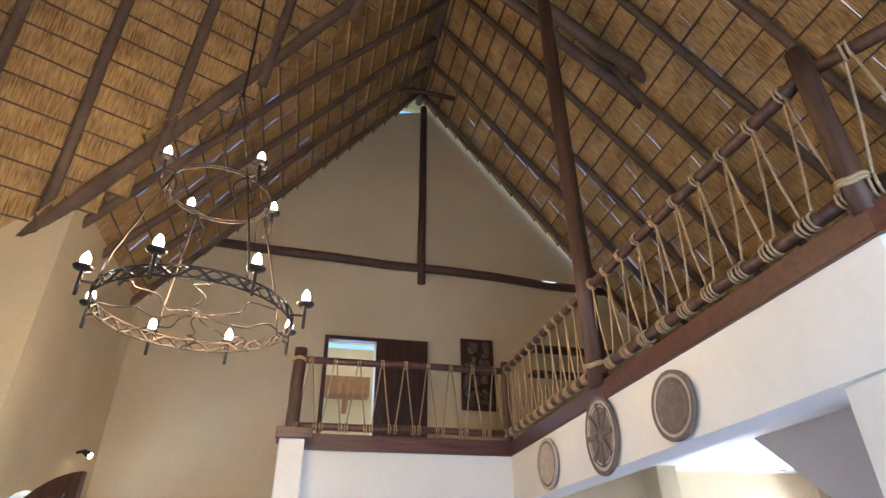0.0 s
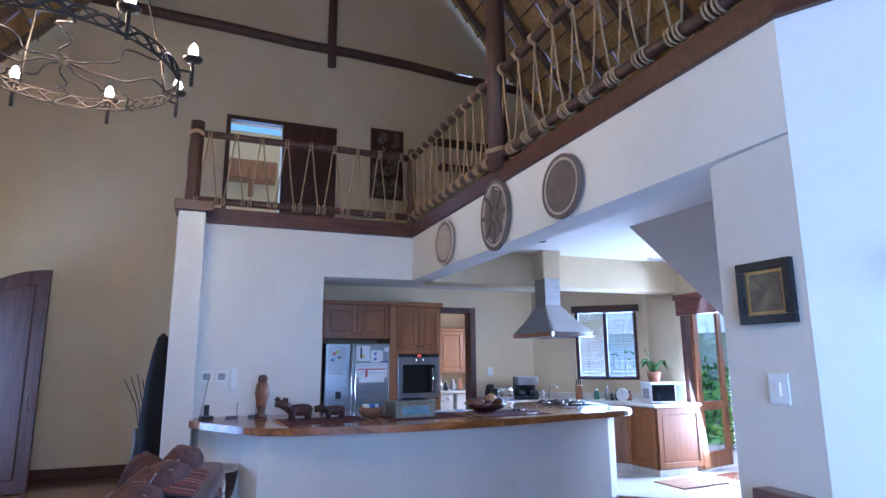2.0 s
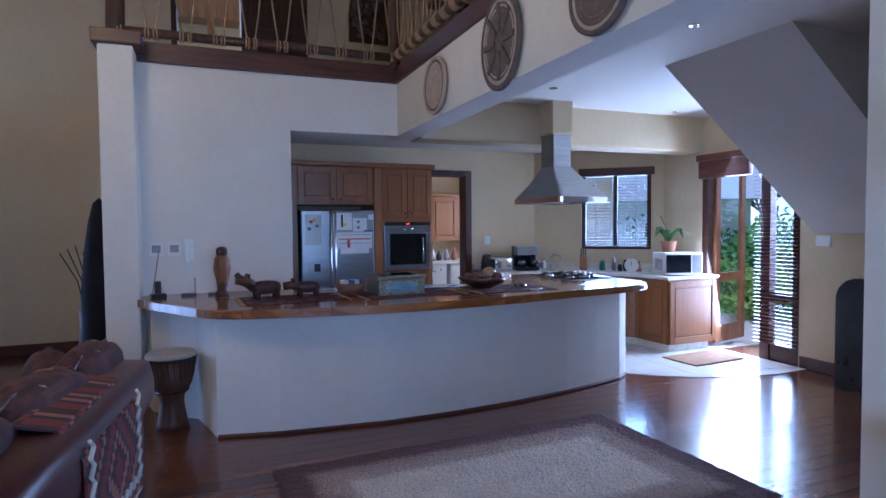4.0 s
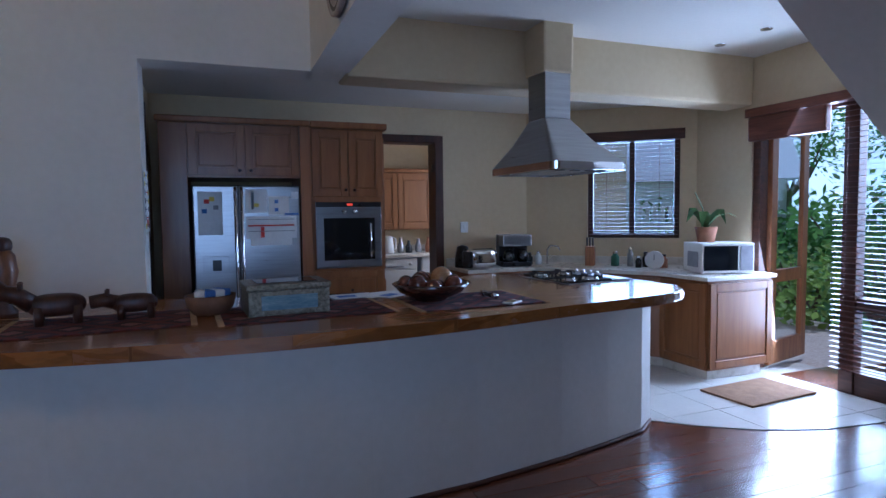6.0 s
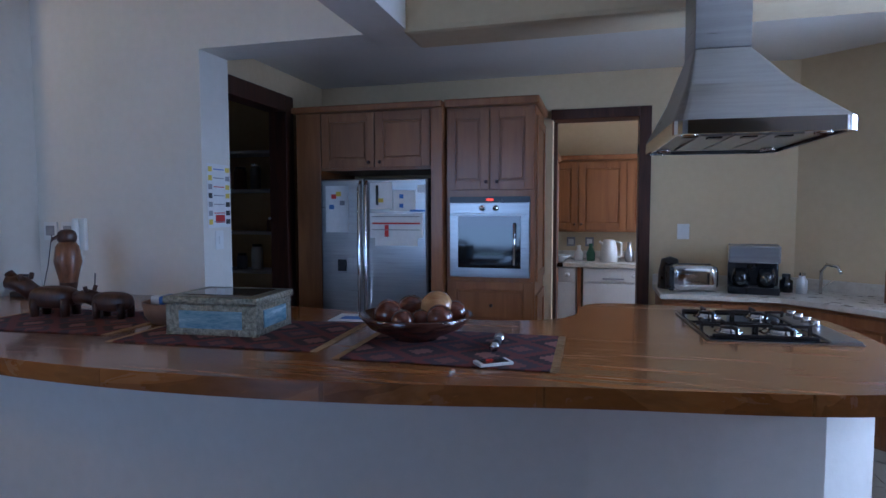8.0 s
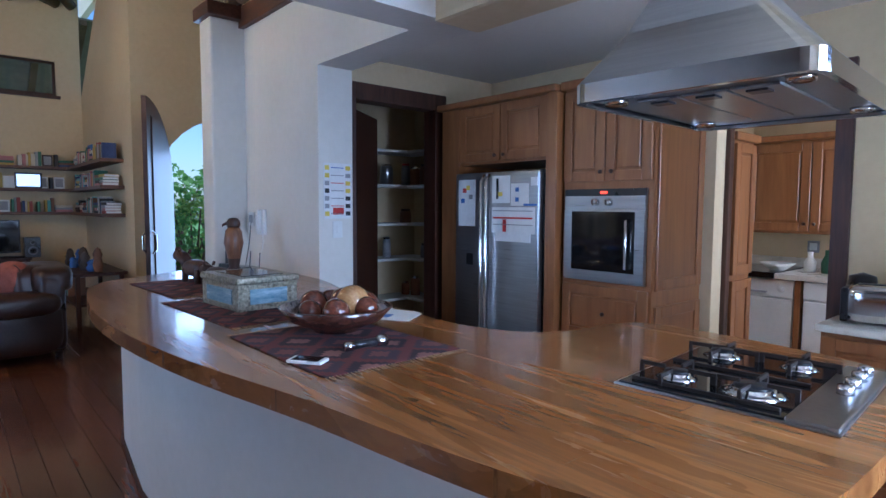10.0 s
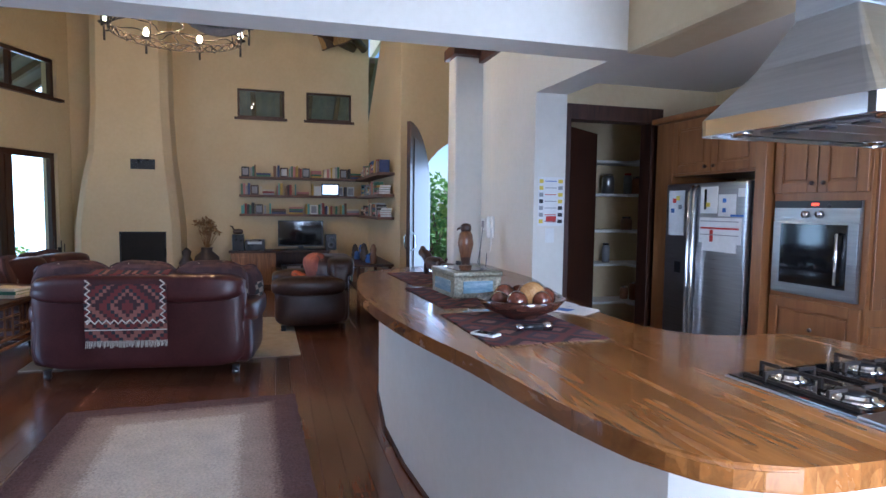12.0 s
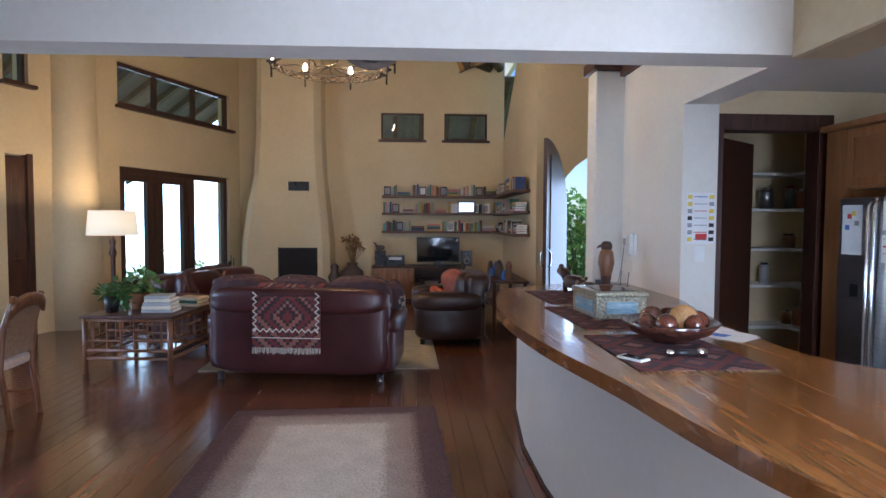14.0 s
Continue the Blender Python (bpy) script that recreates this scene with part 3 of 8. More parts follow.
# west slope of the main roof: u from the eave line at x = -3.4 to the ridge
u_ridge = (2.0 + 3.4) * SL
valley = lambda x: 5.80 - 0.23 * x
roof_plane("roof_west_slope", (-3.4, 0, roof_l(-3.4, 0)), (1, 0, 1.19), (0, 1, 0), (0, u_ridge), (3.5, 9.55), "west slope of the thatched roof with pole rafters",
           [((0.2, v, 0.10), (u_ridge, v, 0.10), 0.062) for v in (6.75, 7.6, 8.4, 9.15)], 0.36,
           lambda u, v: v > valley(-3.4 + u / SL) - 0.12, 1)
roof_plane("roof_east_slope", (7.5, 0, 11.26 - 1.19 * 5.5), (-1, 0, 1.19), (0, 1, 0), (0, 5.5 * SL), (-3.5, 9.55), "east slope of the thatched roof with pole rafters",
           [((0, v, 0.10), (5.5 * SL, v, 0.10), 0.062) for v in [-2.9 + 0.93 * i for i in range(14)]], 0.36, lambda u, v: True, 2)
# slope over the west wing
gx, gy = 1.19 - 0.23 * 1.63, -1.63
gl = math.hypot(gx, gy)
upf = (gx / gl, gy / gl, gl)
alf = (gy / gl, -gx / gl, 0)
of = Vector((-2.9, 6.4, roof_f(-2.9, 6.4)))
SF = math.sqrt(1 + gl * gl)


def clip_f(u, v):
    x = of.x + gx / gl * u / SF + alf[0] * v
    y = of.y + gy / gl * u / SF + alf[1] * v
    return y < valley(x) + 0.14 and x > -7 and x < 2.2


rf = []
for v in [-4.4 + 0.88 * i for i in range(11)]:
    us_ = [u * 0.1 for u in range(-10, 90) if clip_f(u * 0.1, v)]
    if us_:
        rf.append(((us_[0] - 0.1, v, 0.10), (us_[-1], v, 0.10), 0.068))
roof_plane("roof_wing_slope", of, upf, alf, (-1.1, 9.0), (-5, 5), "thatched slope over the sitting area with pole rafters", rf, 0.30, clip_f, 3)
# valley pole, ridge, king post, tie beams
part("valley_pole", pole((-3.2, valley(-3.2), roof_l(-3.2, 0) - 0.06), (1.9, valley(1.9), roof_l(1.9, 0) - 0.1), 0.10, 0.07, 0.03, 9, 10, 77), POLEG, None, smooth=True)
tagged(bpy.context.scene.objects["valley_pole"], "weathered valley pole of the thatched roof", "pole", kind="structure")
tagged(finish(pole((2.0, -3.4, 11.10), (2.0, 9.5, 11.10), 0.08, None, 0.01, 8, 9, 5), "ridge_pole", POLEG, smooth=True), "ridge pole of the thatched roof", "pole", kind="structure")
tagged(finish(pole((2.08, 9.42, 6.55), (2.10, 9.42, 10.9), 0.075, None, 0.012, 7, 9, 6), "king_post", POLEW, smooth=True), "dark king post on the gable wall", "post", kind="structure")
tagged(finish(pole((-2.6, 9.44, 7.06), (6.6, 9.44, 6.70), 0.085, None, 0.02, 9, 9, 7), "tie_beam", POLEW, smooth=True), "dark round tie beam across the gable wall", "beam", kind="structure")
tagged(finish(pole((1.45, 8.6, 10.55), (2.6, 8.6, 10.5), 0.05, None, 0.01, 4, 8, 8), "collar_pole", POLEW, smooth=True), "short dark collar pole under the ridge", "pole", kind="structure")
tagged(finish(pole((0.15, 4.1, 9.6), (4.98, 5.42, 8.09), 0.10, None, 0.02, 8, 10, 9), "truss_pole", POLEG, smooth=True), "weathered truss pole crossing under the ridge", "pole", kind="structure")
tagged(finish(pole((0.75, 4.45, 9.5), (4.9, 5.75, 8.0), 0.085, None, 0.02, 8, 10, 10), "truss_pole_b", POLEG, smooth=True), "weathered truss pole crossing under the ridge", "pole", kind="structure")
tagged(finish(pole((-5.75, 6.1, 4.62), (-3.9, 3.3, 5.2), 0.09, None, 0.02, 6, 9, 11), "wing_tie", POLEW, smooth=True), "dark tie pole of the wing roof", "pole", kind="structure")
tagged(finish(pole((-5.7, 6.3, 4.6), (-4.6, 5.2, 5.6), 0.08, None, 0.02, 6, 9, 12), "wing_strut", POLEW, smooth=True), "dark strut of the wing roof", "pole", kind="structure")
# closing shell over the roof, unseen, added to stop sky light leaking in
tagged(finish(box(-7.5, 7.6, -3.6, 9.9, 13.0, 13.1), "sky_block_cover", POLEG), "unseen cover added above the thatch to shut out the sky", "roof", kind="structure")
for nm, c in (("gable_block_west", (-7.6, -7.5, -3.6, 9.9, 5.9, 13.0)), ("gable_block_north", (-7.5, 7.6, 9.83, 9.93, 11.2, 13.0)), ("eave_block_north", (-7.5, -2.75, 6.68, 6.78, 4.9, 13)), ("eave_block_south", (-7.5, 0, -1.2, -1.0, 6.0, 13)), ("eave_block_west", (-7.5, -5.8, -1.2, 6.7, 5.95, 6.05))):
    tagged(finish(box(*c), nm, PLASTER), "unseen sheet added above the eaves to shut out the sky", "wall", kind="structure")


# ---- bar counter ----
COUNTER_PTS = [(0.27, 6.64), (0.33, 6.25), (0.47, 5.98), (0.63, 5.72), (0.78, 5.50), (0.97, 5.33), (1.5, 5.215), (2.1, 5.15), (2.7, 5.155), (3.3, 5.22), (3.9, 5.335), (4.3, 5.39), (4.64, 5.455),
               (4.89, 5.56), (4.995, 5.75), (5.01, 6.15), (5.0, 6.60), (4.92, 6.86), (4.68, 6.98), (4.12, 7.05), (3.92, 7.02), (3.83, 6.90), (3.82, 6.66), (3.76, 6.49), (3.57, 6.36), (3.12, 6.35), (2.16, 6.50), (1.60, 6.64)]


def smooth_closed(pts, sub=3):
    out = []
    n = len(pts)
    for i in range(n):
        p0, p1, p2, p3 = (Vector((*pts[(i + k) % n], 0)) for k in (-1, 0, 1, 2))
        for s in range(sub):
            t = s / sub
            q = 0.5 * ((2 * p1) + (-p0 + p2) * t + (2 * p0 - 5 * p1 + 4 * p2 - p3) * t * t + (-p0 + 3 * p1 - 3 * p2 + p3) * t ** 3)
            out.append((q.x, q.y))
    return out


bar_counter = thing("bar_counter", 0, 0, 0, 0, "curved white plastered breakfast bar with a thick polished timber top", "counter")
part("worktop", prism(smooth_closed(COUNTER_PTS), 0.905, 0.97, 0.012, 3), COUNTER, bar_counter, "thick polished timber worktop with dark grain")
BASE_PTS = [(0.30, 6.64), (0.36, 6.42), (0.52, 6.22), (0.72, 6.05), (0.86, 5.52), (1.3, 5.42), (2.1, 5.335), (2.7, 5.34), (3.3, 5.39), (3.9, 5.49), (4.3, 5.58), (4.64, 5.67), (4.83, 5.81), (4.86, 6.35), (4.84, 6.6), (4.68, 6.86), (4.1, 6.92), (3.94, 6.86), (3.92, 6.6), (3.8, 6.4), (3.55, 6.26), (3.1, 6.25), (2.16, 6.40), (1.6, 6.64)]
part("base", prism(BASE_PTS, 0, 0.905), PLASTER_W, bar_counter, "white plastered curved base")
bm = bmesh.new()
sk = [(0.86, 5.52), (1.3, 5.42), (2.1, 5.335), (2.7, 5.34), (3.3, 5.39), (3.9, 5.49), (4.3, 5.58), (4.64, 5.67), (4.83, 5.81)]
add_tube(bm, [(x, y - 0.005, 0.014) for x, y in sk], 0.013, 6)
part("skirting", bm, TRIM, bar_counter, "dark wooden quarter-round skirting")

# ---- rug ----
RUG = thing("rug", 2.50, 3.99, 0.0, 2.2, "shaggy beige wool rug with a dark brown border", "rug")
bm = bmesh.new()
nx, ny = 96, 60
grid = {}
for i in range(nx + 1):
    for j in range(ny + 1):
        x, y = -1.30 + 2.60 * i / nx, -0.81 + 1.62 * j / ny
        e = 0.0 if 0 < i < nx and 0 < j < ny else -0.012
        grid[i, j] = bm.verts.new((x + random.uniform(-.006, .006), y + random.uniform(-.006, .006), 0.018 + e + random.uniform(-.004, .004)))
for i in range(nx):
    for j in range(ny):
        bm.faces.new((grid[i, j], grid[i + 1, j], grid[i + 1, j + 1], grid[i, j + 1]))
m, n_, l_, b_ = mat_new("shaggy_rug", (0.4, 0.35, 0.3), 0.95)
tc = n_.new("ShaderNodeTexCoord")
sep = n_.new("ShaderNodeSeparateXYZ")
l_.new(tc.outputs["Object"], sep.inputs[0])


def mth(op, a, b=None, nodes=None, links=None):
    q = (nodes or n_).new("ShaderNodeMath")
    q.operation = op
    for i, s in enumerate((a, b)):
        if s is None:
            continue
        if isinstance(s, (int, float)):
            q.inputs[i].default_value = s
        else:
            (links or l_).new(s, q.inputs[i])
    return q.outputs[0]


dx = mth('SUBTRACT', 1.30, mth('ABSOLUTE', sep.outputs[0]))
dy = mth('SUBTRACT', 0.81, mth('ABSOLUTE', sep.outputs[1]))
edge = mth('MINIMUM', dx, dy)
nz = n_.new("ShaderNodeTexNoise")
nz.inputs["Scale"].default_value = 60
nz.inputs["Detail"].default_value = 5
l_.new(tc.outputs["Object"], nz.inputs[0])
nb = n_.new("ShaderNodeTexNoise")
nb.inputs["Scale"].default_value = 5
l_.new(tc.outputs["Object"], nb.inputs[0])
ed = mth('ADD', edge, mth('MULTIPLY', mth('SUBTRACT', nz.outputs[0], 0.5), 0.09))
rp = n_.new("ShaderNodeValToRGB")
el = rp.color_ramp.elements
el[0].position, el[0].color = 0.0, (0.10, 0.05, 0.05, 1)
el[1].position, el[1].color = 1.0, (0.66, 0.59, 0.50, 1)
for p, c in ((0.16, (0.13, 0.07, 0.065, 1)), (0.23, (0.33, 0.24, 0.20, 1)), (0.38, (0.42, 0.33, 0.27, 1)), (0.44, (0.64, 0.56, 0.48, 1))):
    e_ = el.new(p)
    e_.color = c
l_.new(ed, rp.inputs[0])
hs = n_.new("ShaderNodeHueSaturation")
l_.new(rp.outputs[0], hs.inputs["Color"])
l_.new(mth('ADD', 0.45, mth('ADD', mth('MULTIPLY', nz.outputs[0], 0.7), mth('MULTIPLY', nb.outputs[0], 0.4))), hs.inputs["Value"])
l_.new(hs.outputs[0], b_.inputs["Base Color"])
bp_ = n_.new("ShaderNodeBump")
bp_.inputs["Distance"].default_value = 0.02
l_.new(nz.outputs[0], bp_.inputs["Height"])
l_.new(bp_.outputs[0], b_.inputs["Normal"])
part("woven_field", bm, m, RUG)

# ---- kitchen: hood, fridge, tall cabinets ----
hood = thing("range_hood", 4.51, 6.54, 1.80, 3.0, "brushed stainless steel pyramid range hood hanging over the hob", "range hood")
W2, D2 = 0.33, 0.46


def rrect(w, d, r, k=4):
    out = []
    for cx, cy, a0 in ((w - r, d - r, 0), (-w + r, d - r, 90), (-w + r, -d + r, 180), (w - r, -d + r, 270)):
        for i in range(k + 1):
            a = radians(a0 + 90 * i / k)
            out.append((cx + r * math.cos(a), cy + r * math.sin(a)))
    return out


bm = bmesh.new()
rim = rrect(W2, D2, 0.05)
lo = [bm.verts.new((x, y, 0)) for x, y in rim]
hi = [bm.verts.new((x, y, 0.055)) for x, y in rim]
n = len(rim)
for i in range(n):
    bm.faces.new((lo[i], lo[(i + 1) % n], hi[(i + 1) % n], hi[i]))
inn = [bm.verts.new((x * 0.94, y * 0.95, 0.0)) for x, y in rim]
for i in range(n):
    bm.faces.new((lo[(i + 1) % n], lo[i], inn[i], inn[(i + 1) % n]))
part("rim", bm, CHROME, hood, "polished steel rim")
bm = bmesh.new()
hi = [bm.verts.new((x, y, 0.055)) for x, y in rim]
top = [bm.verts.new((x - 0.09, y - 0.05, 0.40)) for x, y in rrect(0.115, 0.115, 0.012)]
mid = [bm.verts.new((a.co.lerp(b.co, 0.55) * 0.98 + Vector((0, 0, -0.015)))) for a, b in zip(hi, top)]
for A, B in ((hi, mid), (mid, top)):
    for i in range(n):
        bm.faces.new((A[i], A[(i + 1) % n], B[(i + 1) % n], B[i]))
part("canopy", bm, STEEL, hood)
part("flue", box(-0.205, 0.025, -0.165, 0.065, 0.40, 0.80, 0.006), STEEL, hood, "square steel flue")
part("base_plate", box(-W2 * 0.94, W2 * 0.94, -D2 * 0.95, D2 * 0.95, 0.018, 0.024), STEEL, hood)
for i in range(3):
    f_ = part("filter", box(-0.20 + 0.135 * i, -0.075 + 0.135 * i, -0.30, 0.30, 0.008, 0.017, 0.003), STEEL, hood, "steel grease filter")
    part("latch", box(-0.165 + 0.135 * i, -0.11 + 0.135 * i, -0.28, -0.23, 0.002, 0.008), BLACK, f_)
for x in (-0.25, 0.25):
    for y in (-0.33, 0.33):
        part("spotlight", lathe([(0.0, 0.006), (0.028, 0.004), (0.034, 0.0), (0.036, 0.016)], 16, Matrix.Translation((x, y, 0.002))), CHROME, hood, "round chrome spotlight", True)

fridge = thing("fridge", 2.25, 7.77, 0, 0, "silver side-by-side fridge freezer with papers held by magnets", "fridge")
part("body", box(-0.435, 0.435, 0.02, 0.66, 0.04, 1.755, 0.008), BLACK, fridge)
fd1 = part("freezer_door", box(-0.43, -0.075, -0.03, 0.018, 0.06, 1.75, 0.012), STEEL, fridge, "brushed silver freezer door")
fd2 = part("fridge_door", box(-0.068, 0.43, -0.03, 0.018, 0.06, 1.75, 0.012), STEEL, fridge, "brushed silver fridge door")
for x, f_ in ((-0.098, fd1), (-0.046, fd2)):
    part("handle", tube([(x, -0.035, 0.35), (x, -0.075, 0.40), (x, -0.075, 1.68), (x, -0.035, 1.73)], 0.013, 8), CHROME, f_, "long chrome handle", True)
part("water_dispenser", box(-0.36, -0.16, -0.036, -0.028, 1.02, 1.16, 0.004), STEEL, fd1)
part("dispenser_recess", box(-0.29, -0.22, -0.040, -0.034, 1.04, 1.13), BLACK, fd1)
part("paper_sheet", box(-0.39, -0.20, -0.0345, -0.0315, 1.34, 1.70), PAPER, fd1, "white sheet with a child's drawing")
for k, (x0, x1, z0, z1) in enumerate(((-0.02, 0.16, 1.52, 1.72), (0.17, 0.34, 1.50, 1.66), (-0.02, 0.40, 1.30, 1.49), (0.36, 0.42, 1.64, 1.70), (0.02, 0.36, 1.24, 1.32))):
    part("paper_sheet", box(x0, x1, -0.0345 - 0.001 * k, -0.0315, z0, z1), PAPER, fd2, "white note under magnets")
RED = noisy("red_print", (0.45, 0.03, 0.03), (0.55, 0.06, 0.05), 8, 0.7, bump=0)
BLUEP = noisy("blue_print", (0.05, 0.12, 0.42), (0.10, 0.22, 0.55), 8, 0.7, bump=0)
YEL = noisy("yellow_print", (0.65, 0.50, 0.05), (0.75, 0.60, 0.10), 8, 0.7, bump=0)
GREY = noisy("grey_print", (0.25, 0.25, 0.27), (0.36, 0.36, 0.38), 8, 0.7, bump=0)
for k, (x0, x1, z0, z1, mm) in enumerate(((0.0, 0.38, 1.405, 1.418, RED), (0.10, 0.13, 1.31, 1.40, RED), (0.0, 0.38, 1.36, 1.366, GREY), (0.0, 0.38, 1.46, 1.466, GREY), (0.03, 0.05, 1.55, 1.70, BLACK), (0.22, 0.25, 1.60, 1.63, BLUEP), (0.22, 0.25, 1.53, 1.56, BLUEP), (0.30, 0.42, 1.50, 1.515, BLUEP), (0.05, 0.09, 1.57, 1.60, YEL))):
    part("magnet", box(x0, x1, -0.043, -0.0385, z0, z1), mm, fd2)
for k, (x0, z0, mm) in enumerate(((-0.34, 1.60, RED), (-0.30, 1.62, YEL), (-0.36, 1.52, BLUEP), (-0.27, 1.55, GREY))):
    part("magnet", box(x0, x0 + 0.04, -0.037, -0.0345, z0, z0 + 0.035), mm, fd1)


def panel_door(name, w, h, mat, parent, x, z, y=0.0, knob=None, label=""):
    """Frame-and-panel cabinet door facing -y, lower left corner at x, z."""
    s = 0.065
    d = part(name, box(x + 0.002, x + w - 0.002, y - 0.008, y, z + 0.002, z + h - 0.002), mat, parent, label)
    for k, c in enumerate(((x, x + s, z, z + h), (x + w - s, x + w, z, z + h), (x + s, x + w - s, z, z + s), (x + s, x + w - s, z + h - s, z + h))):
        part("stile" if k < 2 else "rail", box(c[0], c[1], y - 0.022, y - 0.008, c[2], c[3], 0.0025, 1), mat, d)
    iw, ih = w - 2 * s - 0.03, h - 2 * s - 0.03
    if iw > 0.03 and ih > 0.03:
        part("panel", box(x + s + 0.015, x + w - s - 0.015, y - 0.017, y - 0.008, z + s + 0.015, z + h - s - 0.015, 0.005, 1), mat, d)
    if knob:
        part("knob", lathe([(0.0, 0.024), (0.012, 0.022), (0.014, 0.012), (0.006, 0.0)], 10, Matrix.Translation((knob[0], y - 0.022, knob[1])) @ Matrix.Rotation(radians(90), 4, 'X')), DARKW, d, smooth=True)
    return d


tall = thing("fridge_cabinet", 1.60, 7.80, 0, 0, "cherry wood cabinet built round the fridge with two upper doors", "cabinet")
part("side_panel", box(-0.02, 0.19, 0.0, 0.66, 0, 2.27, 0.004), CHERRY, tall)
part("side_panel", box(1.10, 1.19, -0.02, 0.66, 0, 2.27, 0.004), CHERRY, tall)
part("upper_body", box(0.19, 1.10, 0.02, 0.66, 1.82, 2.27), CHERRY, tall)
panel_door("cabinet_door", 0.44, 0.42, CHERRY, tall, 0.20, 1.84, 0.018, (0.60, 1.88))
panel_door("cabinet_door", 0.44, 0.42, CHERRY, tall, 0.65, 1.84, 0.018, (0.69, 1.88))
part("cornice", box(-0.04, 1.19, -0.05, 0.66, 2.27, 2.32, 0.014), CHERRY, tall)
oven_unit = thing("oven_cabinet", 2.80, 7.86, 0, 0, "tall cherry wood cabinet with a built-in oven", "cabinet")
part("body", box(0.0, 0.67, 0.0, 0.62, 0, 2.27, 0.004), CHERRY, oven_unit)
for z0, z1 in ((0.10, 0.88), (0.98, 2.20)):
    side = part("side_panel", box(0.67, 0.676, 0.03, 0.60, z0, z1), CHERRY, oven_unit)
    for y0, y1, a0, a1 in ((0.03, 0.10, z0, z1), (0.53, 0.60, z0, z1), (0.10, 0.53, z0, z0 + 0.07), (0.10, 0.53, z1 - 0.07, z1)):
        part("moulding", box(0.676, 0.688, y0, y1, a0, a1, 0.003, 1), CHERRY, side)
panel_door("cabinet_door", 0.32, 0.59, CHERRY, oven_unit, 0.010, 1.66, -0.002, (0.31, 1.72))
panel_door("cabinet_door", 0.32, 0.59, CHERRY, oven_unit, 0.340, 1.66, -0.002, (0.39, 1.72))
panel_door("drawer_front", 0.64, 0.36, CHERRY, oven_unit, 0.015, 0.62, -0.002, (0.35, 0.8))
panel_door("drawer_front", 0.64, 0.48, CHERRY, oven_unit, 0.015, 0.11, -0.002, (0.35, 0.4))
part("cornice", box(-0.005, 0.70, -0.06, 0.62, 2.27, 2.33, 0.014), CHERRY, oven_unit)
oven = thing("oven", 3.135, 7.855, 1.01, 0, "stainless steel built-in oven with a dark glass door", "oven")
part("frame", box(-0.30, 0.30, -0.022, -0.001, 0.0, 0.60, 0.003), STEEL, oven)
part("display_strip", box(-0.30, 0.30, -0.027, -0.021, 0.555, 0.60), BLACK, oven)
part("control_panel", box(-0.298, 0.298, -0.030, -0.021, 0.475, 0.552, 0.003), STEEL, oven)
for x in (-0.05, 0.05):
    part("knob", lathe([(0.0, 0.03), (0.020, 0.028), (0.024, 0.0)], 14, Matrix.Translation((x, -0.03, 0.515)) @ Matrix.Rotation(radians(90), 4, 'X')), CHROME, oven, smooth=True)
od = part("oven_door", box(-0.298, 0.298, -0.034, -0.021, 0.012, 0.465, 0.004), STEEL, oven)
part("door_glass", box(-0.235, 0.235, -0.037, -0.033, 0.07, 0.455, 0.002), OVENGLASS, od, "dark reflective oven glass")
part("handle", tube([(0.19, -0.034, 0.10), (0.19, -0.066, 0.10), (0.19, -0.066, 0.40), (0.19, -0.034, 0.40)], 0.010, 8), CHROME, od, "upright steel handle", smooth=True)
part("clock", box(-0.02, 0.03, -0.029, -0.026, 0.57, 0.585), emit("red_digits", (1.0, 0.06, 0.02), 2.5), oven, "red glowing clock digits")

# pantry door frame
frame_p = thing("door_frame_pantry", 1.455, 0, 0, 0, "dark wooden frame of the pantry door", "door frame", kind="structure")
for c in ((6.90, 7.02), (7.80, 7.92)):
    part("jamb", box(-0.12, 0.035, c[0], c[1], 0, 2.43, 0.004), DARKW, frame_p)
part("head", box(-0.12, 0.035, 7.02, 7.80, 2.30, 2.43, 0.004), DARKW, frame_p)
pantry_door = thing("door_pantry", 1.30, 7.06, 0, -52, "dark wooden pantry door standing open inward", "door")
part("leaf", box(-0.76, 0.0, -0.04, 0.0, 0.02, 2.28, 0.004), DARKW, pantry_door)
part("panel", box(-0.62, -0.14, -0.046, -0.038, 0.25, 1.0, 0.006), DARKW, pantry_door)
part("panel", box(-0.62, -0.14, -0.046, -0.038, 1.15, 2.1, 0.006), DARKW, pantry_door)
for k, z in enumerate((0.55, 0.95, 1.30, 1.68, 2.02)):
    sh = thing("pantry_shelf", 0.3, 7.06, z, 0, "white painted corner shelf in the pantry", "shelf", "pantry shelves")
    part("board", prism([(0.0, 0.0), (0.32, 0.0), (0.32, 1.10), (1.0, 1.10), (1.0, 1.42), (0.0, 1.42)], 0, 0.025, 0.003, 1), WHITEP, sh)

# ---- loft edge: fascia, posts, rails and rope lacing ----
tagged(finish(box(0.29, 2.62, 6.60, 6.648, 3.0, 3.17, 0.006), "fascia_north", TRIM), "dark wooden fascia along the loft edge", "fascia", kind="structure")
tagged(finish(prism([(2.595, 1.61), (2.645, 1.61), (2.66, 6.65), (2.61, 6.65)], 3.0, 3.15, 0.006), "fascia_side", TRIM), "dark wooden fascia along the loft beam", "fascia", kind="structure")
tagged(finish(prism([(2.595, 1.61), (4.55, -1.77), (4.60, -1.75), (2.645, 1.64)], 3.0, 3.15), "fascia_stair", TRIM), "dark wooden fascia above the stair wall", "fascia", kind="structure")
